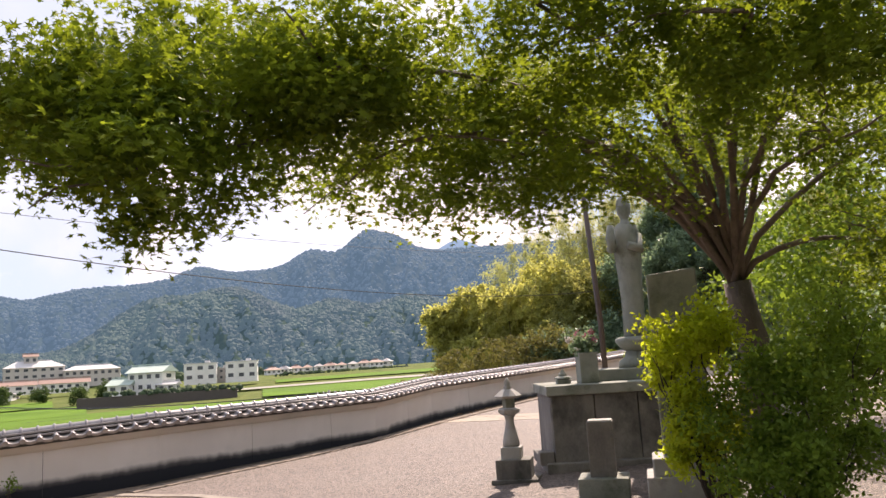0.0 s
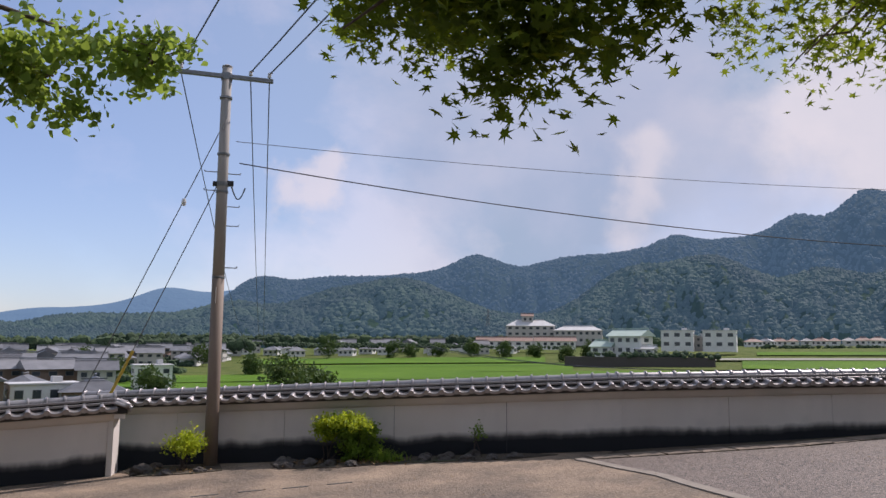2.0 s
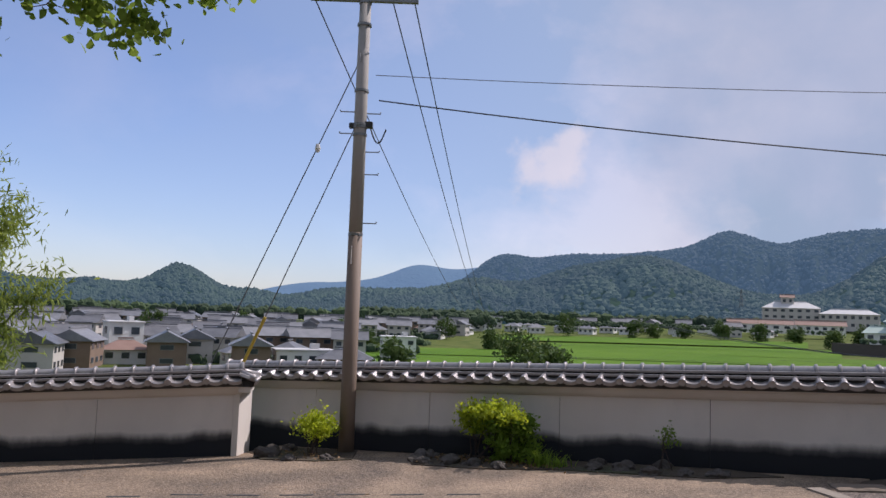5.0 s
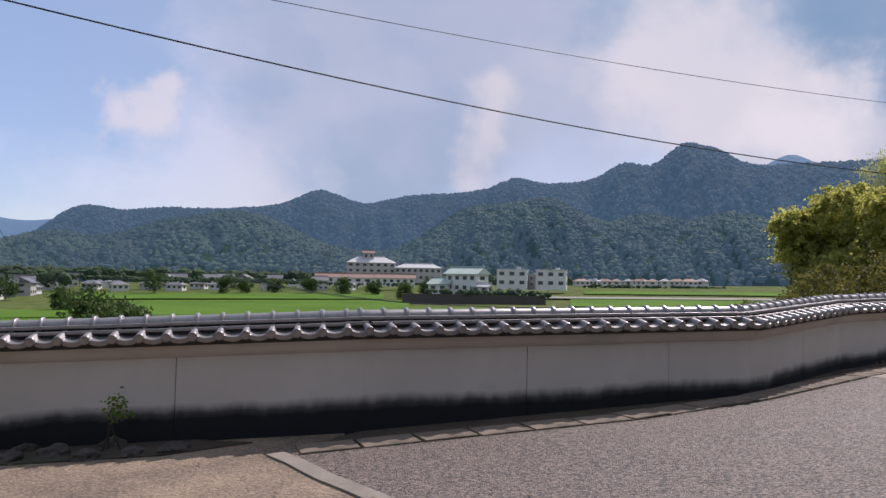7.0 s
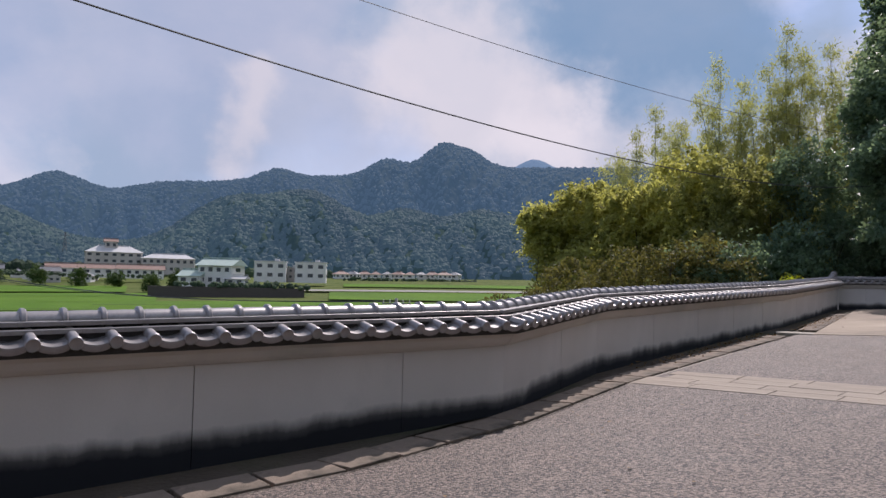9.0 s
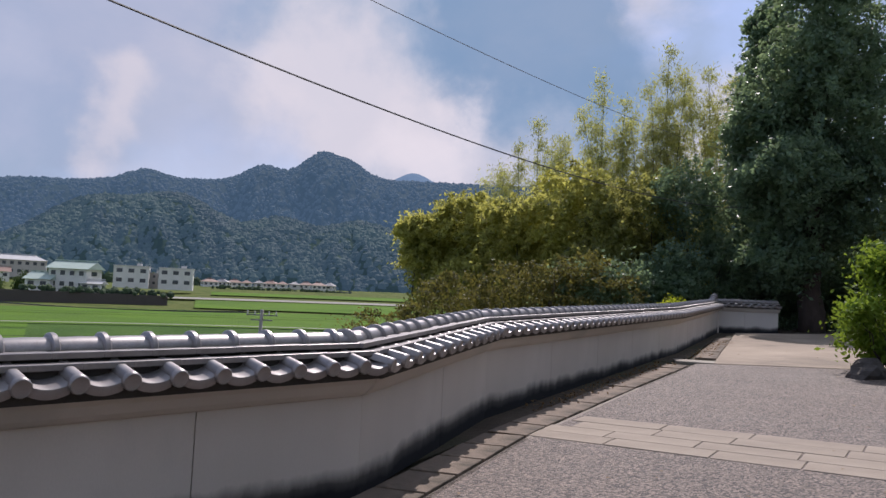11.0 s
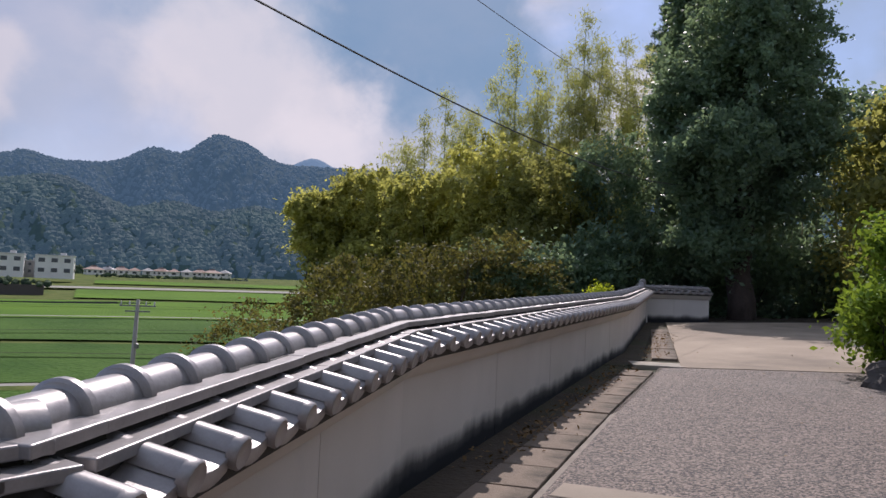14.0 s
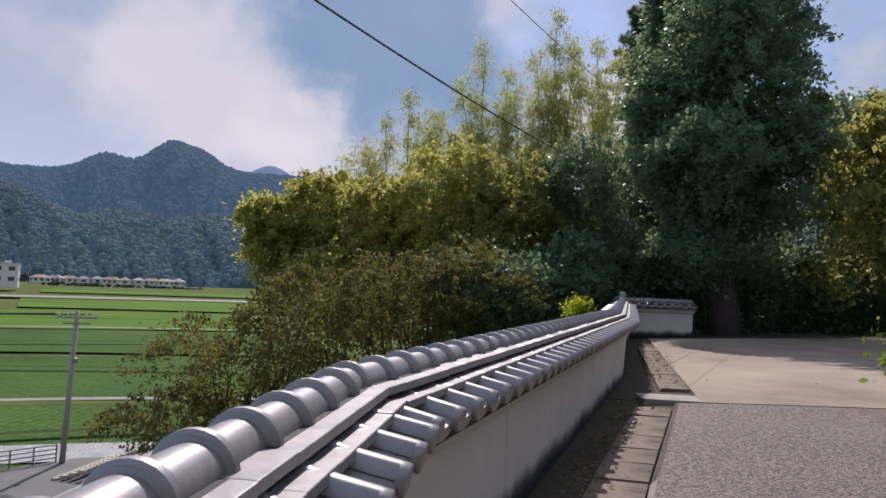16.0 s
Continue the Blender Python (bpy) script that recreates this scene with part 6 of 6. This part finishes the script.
def rock(x, y, s, name="rock", z=None):
    bm = bmesh.new()
    bmesh.ops.create_icosphere(bm, subdivisions=3, radius=1)
    o = Vector((x * 3, y * 3, s))
    for v in bm.verts:
        k = 1 + 0.55 * noise.fractal(v.co * 0.9 + o, 1.0, 2.0, 3)
        v.co = Vector((v.co.x * s * k, v.co.y * s * 0.75 * k, max(-0.25 * s, v.co.z * s * 0.55 * k)))
    ob = part(name, bm, ROCK)
    ob.location = (x, y, (yard(x, y) if z is None else z) + 0.12 * s)
    ob.rotation_euler[2] = random.uniform(0, 6)
    return tagged(ob, "rough dark rock lying on the ground", "rock", "edging rocks")


for x, y, s in ((-10.5, 2.35, 0.17), (-10.25, 2.2, 0.20), (-9.75, 2.3, 0.12), (-9.45, 2.75, 0.12), (-10.6, 2.75, 0.15), (-8.55, 3.7, 0.20), (-8.35, 3.6, 0.14), (-8.1, 3.85, 0.16), (-7.8, 4.0, 0.14),
                (-7.4, 4.15, 0.13), (-8.7, 4.0, 0.15), (-6.6, 5.0, 0.14), (-6.3, 5.2, 0.16), (-5.9, 5.25, 0.15), (-5.6, 5.5, 0.13), (-5.3, 5.75, 0.14), (-6.1, 5.75, 0.15), (-8.0, 4.9, 0.14), (7.55, 17.0, 0.42), (-6.8, 5.3, 0.13)):
    rock(x, y, s)


def litter(name, n, box_, mat, size, label):
    """Loose fallen leaves on the yard."""
    x0, y0, x1, y1 = box_
    p = []
    while len(p) < n:
        x, y = random.uniform(x0, x1), random.uniform(y0, y1)
        if across(x, y) < -0.1:
            p.append((x, y, yard(x, y) + 0.018))
    ob = leaves(name, np.array(p), size, mat, None, LEAF, 0.93, 0.0)
    return tagged(ob, label, "litter", kind="stuff")


litter("fallen_leaves", 260, (-13, -2, 3, 9), LEAF_DRY, 0.05, "scattered brown fallen leaves on the paving")
litter("fallen_leaves", 200, (0, 8, 12, 28), LEAF_DRY, 0.05, "scattered brown fallen leaves on the asphalt")


def leaf_drift(a, b, n, width, label):
    a, b = Vector(a), Vector(b)
    p = []
    for k in range(n):
        q = a.lerp(b, random.random()) + Vector((random.gauss(0, width), random.gauss(0, width)))
        p.append((q.x, q.y, yard(q.x, q.y) + random.uniform(0.01, 0.05)))
    return tagged(leaves("leaf_litter", np.array(p), 0.055, LEAF_DRY, None, LEAF, 0.7, 0.0), label, "litter", kind="stuff")


leaf_drift((-8.6, 4.0), (-7.0, 4.6), 300, 0.2, "brown leaf litter around the wall-foot planting")
leaf_drift((-10.4, 2.4), (-9.5, 2.8), 120, 0.15, "brown leaf litter around the wall-foot bush")
leaf_drift((1.6, 14.1), (5.0, 19.2), 420, 0.12, "brown leaf litter in the gutter along the wall")
leaf_drift((6.0, 20.3), (9.0, 25.6), 300, 0.12, "brown leaf litter in the gutter along the wall")

# valley trees and hedges
for k, (az, d, r) in enumerate(((48.5, 118, 4.5), (46.5, 122, 4.0), (50.2, 205, 3.2), (33.4, 300, 3.6), (31.0, 296, 3.2), (26.4, 262, 3.0), (36.0, 305, 3.4), (39.5, 298, 3.6), (38.2, 300, 3.0), (28.7, 290, 2.8), (24.6, 262, 3.4), (44.5, 300, 4.5), (57.8, 120, 3.2),
                                (59.6, 190, 3.0), (53.5, 260, 4.0), (61.5, 250, 4), (69, 240, 4), (75, 200, 4), (23.3, 258, 2.6))):
    x, y = from_az(az, d)
    z = floor_z(x, y)
    shrub("valley_tree", (x, y, z), [((x, y, z + r * 0.95), (r, r, r * (0.75 if k < 2 else 1.0)), 90)], LEAF_VALLEY, 0.62, "round green tree standing among the fields", 9, 0.55, 3, category="tree", group="valley trees")


def hedge(az0, az1, d, h, z, label, name="hedge"):
    n = int(abs(az1 - az0) * 9 * d / 240)
    p = np.array([(*from_az(az0 + (az1 - az0) * rng.uniform(), d + rng.uniform(-2.5, 2.5)), z + h * rng.uniform(-0.2, 0.5)) for k in range(n)])
    return crown_lumps(name, p, h * 0.62, CROWN_HEDGE, label, 0.9, "hedge")


CROWN_HEDGE = crown_material("hedge_leaves", (0.018, 0.035, 0.014), (0.06, 0.095, 0.03), (0.15, 0.3, 0.45, 0.01))
tagged(mesh_ob("retaining_wall", [(*from_az(26.6 - 10.8 * i / 24, 234.5 + q), z) for i in range(25) for q, z in ((0, -6), (0.6, -2.0), (3.0, -2.0))], [(3 * i + k, 3 * i + k + 1, 3 * i + k + 4, 3 * i + k + 3) for i in range(24) for k in range(2)], ROCK), "dark stone retaining wall below the white house", "retaining wall", kind="structure")
hedge(25.2, 15.6, 237, 1.5, -1.7, "dark clipped hedge and bank below the white house")
hedge(47, 26, 322, 1.0, 0.2, "dark hedge line at the village edge")
hedge(13, 3, 385, 1.5, 0.8, "low scrub along the foot of the hill")
hedge(60, 14, 470, 4.2, 2.5, "belt of dark trees behind the village", "tree_belt")
hedge(88, 50, 330, 3.2, 0.5, "belt of dark trees at the edge of the town", "tree_belt")
for az0, az1, d in ((84, 61, 146), (84, 56, 182), (84, 55, 222), (84, 54, 262), (84, 53, 300)):
    hedge(az0, az1, d, 1.9, floor_z(*from_az(68, d)) + 0.5, "gardens and small trees between the town houses", "garden_belt")
hedge(53, 33, 345, 1.6, 0.6, "gardens between the village houses", "garden_belt")

# low undergrowth that closes the foot of the grove
for x, y in ((16.5, 34.0), (18.5, 33.6), (20.5, 32.6), (22.5, 30.4), (24.5, 28.4), (26.5, 27.4), (28.5, 26.4), (26, 31), (29, 30), (31, 28.5), (33, 27), (14.8, 34.4), (23, 34), (30, 25), (32, 23.5), (34, 30), (36, 27)):
    shrub("low_undergrowth", (x, y, 0.3), [((x, y, 0.75), (1.7, 1.3, 1.0), 150)], LEAF_DARK, 0.16, "low dark undergrowth at the foot of the grove", 10, 0.22, 4, group="low undergrowth")

# unseen trees added behind and beside the walker to hold back sky light
for x, y, r in ((-13, -19, 4.5), (-4, -20, 5.0), (5, -19, 4.5), (13, -15, 4.5), (16, -5, 4.2), (17, 5, 4.2), (18, 14, 3.8)):
    tree("unseen_screen_tree", (x, y, 0.0), (x, y, 4.0), [((x, y, 7.0), (r, r, 4.5), 260), ((x, y, 3.2), (r * 0.9, r * 0.9, 2.6), 160)], LEAF_DARK, BARK_DARK, 0.5, "dense dark tree added out of view to cut sky light", trunk_r=0.35, per=10, spread=0.6, group="temple grove")


# ---- stone things ----
def stone_lantern(x, y, z):
    root = empty("stone_lantern", pose(x, y, z), "slender weathered stone lantern on a dark plinth", "lantern")
    part("footing", box(0.05, 0.02, 0.02, 0.62, 0.55, 0.06, bevel=0.01, rz=-12), STONE, root)
    part("plinth", box(0.03, 0, 0.17, 0.46, 0.44, 0.26, bevel=0.012, rz=-12), STONE, root, "dark mottled plinth")
    part("block", box(0, 0, 0.37, 0.27, 0.27, 0.17, bevel=0.015, rz=-12), GRANITE, root)
    part("shaft", lathe([(0.11, 0.45), (0.115, 0.50), (0.10, 0.58), (0.075, 0.68), (0.055, 0.78), (0.065, 0.84), (0.10, 0.88)], 18), GRANITE, root, smooth=True)
    part("platform", lathe([(0.10, 0.875), (0.14, 0.90), (0.15, 0.94), (0.11, 0.965)], 6), GRANITE, root)
    part("light_box", lathe([(0.075, 0.96), (0.085, 0.98), (0.085, 1.08), (0.075, 1.10)], 6), GREY_STONE, root)
    part("roof", lathe([(0.10, 1.09), (0.185, 1.11), (0.19, 1.125), (0.12, 1.18), (0.07, 1.215)], 6), GRANITE, root)
    part("finial", lathe([(0.05, 1.21), (0.06, 1.23), (0.035, 1.255), (0.045, 1.29), (0.03, 1.33), (0.0, 1.37)], 12), GRANITE, root, smooth=True)


stone_lantern(2.32, 3.02, yard(2.32, 3.02))


def altar():
    x0, x1, y0, y1 = 2.93, 4.75, 3.3, 4.9
    cx, cy, z = (x0 + x1) / 2, (y0 + y1) / 2, yard(3.3, 3.6)
    root = empty("stone_altar", pose(cx, cy, z), "broad dark stained stone altar with overhanging slab top", "altar")
    part("base_course", box(0, 0, 0.04, x1 - x0 + 0.25, y1 - y0 + 0.25, 0.14, bevel=0.015), STONE, root)
    for k in range(3):
        w = (x1 - x0) / 3
        part("front_panel", box(-(x1 - x0) / 2 + w * (k + 0.5), -(y1 - y0) / 2 + 0.06, 0.55, w - 0.012, 0.12, 0.92, bevel=0.012), STONE, root)
    for s in (-1, 1):
        part("side_panel", box(s * ((x1 - x0) / 2 - 0.055), 0.03, 0.55, 0.12, y1 - y0 - 0.06, 0.92, bevel=0.012), STONE, root)
    part("core", box(0, 0.05, 0.5, x1 - x0 - 0.25, y1 - y0 - 0.25, 0.9), STONE, root)
    part("top_slab", box(0, 0, 1.08, x1 - x0 + 0.12, y1 - y0 + 0.12, 0.14, bevel=0.015), GREY_STONE, root, "grey slab top")
    part("foot_stone", box(-(x1 - x0) / 2 - 0.11, -0.7, 0.17, 0.2, 0.24, 0.18, bevel=0.015), STONE, root)
    top = z + 1.15
    tier = tagged(part("upper_tier", box(0, 0, 0.085, 1.25, 1.0, 0.17, bevel=0.015), GREY_STONE), "low grey stone tier on the altar", "plinth")
    tier.location = (4.35, 4.45, top)
    vase = empty("flower_vase", pose(3.55, 3.72, top, 0, 0, 6), "square grey stone flower vase on the altar", "vase")
    part("body", box(0, 0, 0.21, 0.27, 0.25, 0.42, bevel=0.01), GREY_STONE, vase)
    part("rim", box(0, 0, 0.425, 0.29, 0.27, 0.03, bevel=0.006), GREY_STONE, vase)
    b = empty("flower_bouquet", pose(3.5, 3.7, top + 0.42), "bunch of pink and white flowers in the vase", "flowers")
    leaves("greenery", clumps((0, 0, 0.12), (0.17, 0.14, 0.14), 60, 7, 0.04), 0.09, LEAF_DARK, b, LEAF, 0.2, 0.0)
    for k in range(14):
        p = (0.04 + random.uniform(-0.15, 0.15), random.uniform(-0.12, 0.12), 0.2 + random.uniform(-0.09, 0.12))
        leaves("pink_flower", clumps(p, (0.012, 0.012, 0.012), 2, 7, 0.018), 0.05, PETAL_PINK, b, LEAF, 0.3, 0.0)
    for k in range(9):
        p = (-0.12 + random.uniform(-0.11, 0.11), random.uniform(-0.11, 0.11), 0.13 + random.uniform(-0.08, 0.11))
        leaves("white_flower", clumps(p, (0.012, 0.012, 0.012), 2, 7, 0.018), 0.05, PETAL_WHITE, b, LEAF, 0.3, 0.0)
    pag = empty("small_stone_pagoda", pose(3.22, 3.95, top), "tiny weathered stone pagoda on the altar", "pagoda")
    part("foot", box(0, 0, 0.03, 0.2, 0.2, 0.06, bevel=0.008), GREY_STONE, pag)
    part("roof", lathe([(0.07, 0.06), (0.13, 0.075), (0.12, 0.095), (0.06, 0.12)], 8), GREY_STONE, pag)
    part("finial", lathe([(0.05, 0.115), (0.065, 0.14), (0.04, 0.165), (0.03, 0.19), (0.0, 0.23)], 8), GREY_STONE, pag)
    ped = empty("statue_pedestal", pose(4.47, 4.42, top + 0.17), "flared stone pedestal under the statue", "pedestal")
    part("foot", lathe([(0.30, 0.0), (0.29, 0.10), (0.20, 0.16), (0.17, 0.26)], 20), GREY_STONE, ped, smooth=True)
    part("lotus", lathe([(0.17, 0.25), (0.26, 0.32), (0.32, 0.40), (0.31, 0.45), (0.25, 0.47)], 20), GREY_STONE, ped, smooth=True)
    bm = lathe([(0.17, 0), (0.18, 0.05), (0.165, 0.3), (0.175, 0.7), (0.20, 1.0), (0.22, 1.2), (0.18, 1.36), (0.07, 1.42), (0.06, 1.46), (0.10, 1.52), (0.115, 1.60), (0.10, 1.69), (0.05, 1.74), (0.0, 1.75)], 24)
    for v in bm.verts:
        a = math.atan2(v.co.y, v.co.x)
        if v.co.z < 1.3:
            f = 1 + 0.06 * math.sin(a * 9 + v.co.z * 2)
            v.co.x, v.co.y = v.co.x * f, v.co.y * f * 0.85
    add_tube(bm, [(-0.18, -0.05, 1.22), (-0.24, -0.16, 1.08), (-0.16, -0.26, 1.12)], [0.07, 0.06, 0.05], 10)
    add_tube(bm, [(0.18, -0.05, 1.22), (0.22, -0.16, 1.05), (0.05, -0.26, 1.10)], [0.07, 0.06, 0.05], 10)
    add_tube(bm, [(-0.2, -0.25, 1.02), (-0.21, -0.26, 1.2), (-0.2, -0.25, 1.36)], [0.05, 0.08, 0.05], 10)
    s = tagged(part("stone_statue", bm, GREY_STONE, smooth=True), "weathered robed stone statue standing on the pedestal", "statue")
    s.location, s.rotation_euler[2], s.scale[2] = (4.47, 4.42, top + 0.64), radians(-20), 1.28


altar()
fp = empty("dark_pole", pose(4.07, 5.05, yard(4.07, 5.05)), "slim dark brown metal pole behind the altar", "pole")
part("shaft", tube([(0.02, 0, 0), (0, 0, 2), (-0.16, 0, 5.6)], [0.05, 0.047, 0.04], 12), WOOD_BROWN, fp, smooth=True)
part("collar", lathe([(0.052, 1.2), (0.06, 1.21), (0.06, 1.26), (0.052, 1.27)], 12), WOOD_BROWN, fp)


def stone_post():
    z = yard(3.22, 1.42)
    root = empty("stone_post", pose(3.24, 1.45, z, 0, 0, -14), "square granite post on a low plinth", "post")
    part("plinth", box(0, 0, 0.11, 0.56, 0.5, 0.22, bevel=0.015), GREY_STONE, root)
    part("shaft", box(0, 0, 0.52, 0.29, 0.27, 0.62, bevel=0.01), STONE, root)
    part("top", box(0, 0, 0.835, 0.285, 0.265, 0.02, taper=0.92, bevel=0.004), GRANITE, root)


def stele():
    z = yard(3.8, 0.8)
    root = empty("stone_stele", pose(4.02, 0.75, z, 0, 0, -14), "tall pale stone stele on stepped granite plinths", "stele")
    part("lower_plinth", box(-0.02, 0, 0.14, 0.86, 0.7, 0.30, bevel=0.015), GRANITE, root)
    part("upper_plinth", box(-0.02, 0, 0.38, 0.72, 0.56, 0.18, bevel=0.02), GRANITE, root, "pale upper plinth")
    bm = box(0, 0, 1.45, 0.52, 0.2, 1.96, bevel=0.02)
    for v in bm.verts:
        if v.co.z > 2.2:
            v.co.z += 0.05 * math.sin(v.co.x * 9 + 1)
    part("slab", bm, GREY_STONE, root, "upright weathered slab")


stone_post()
stele()
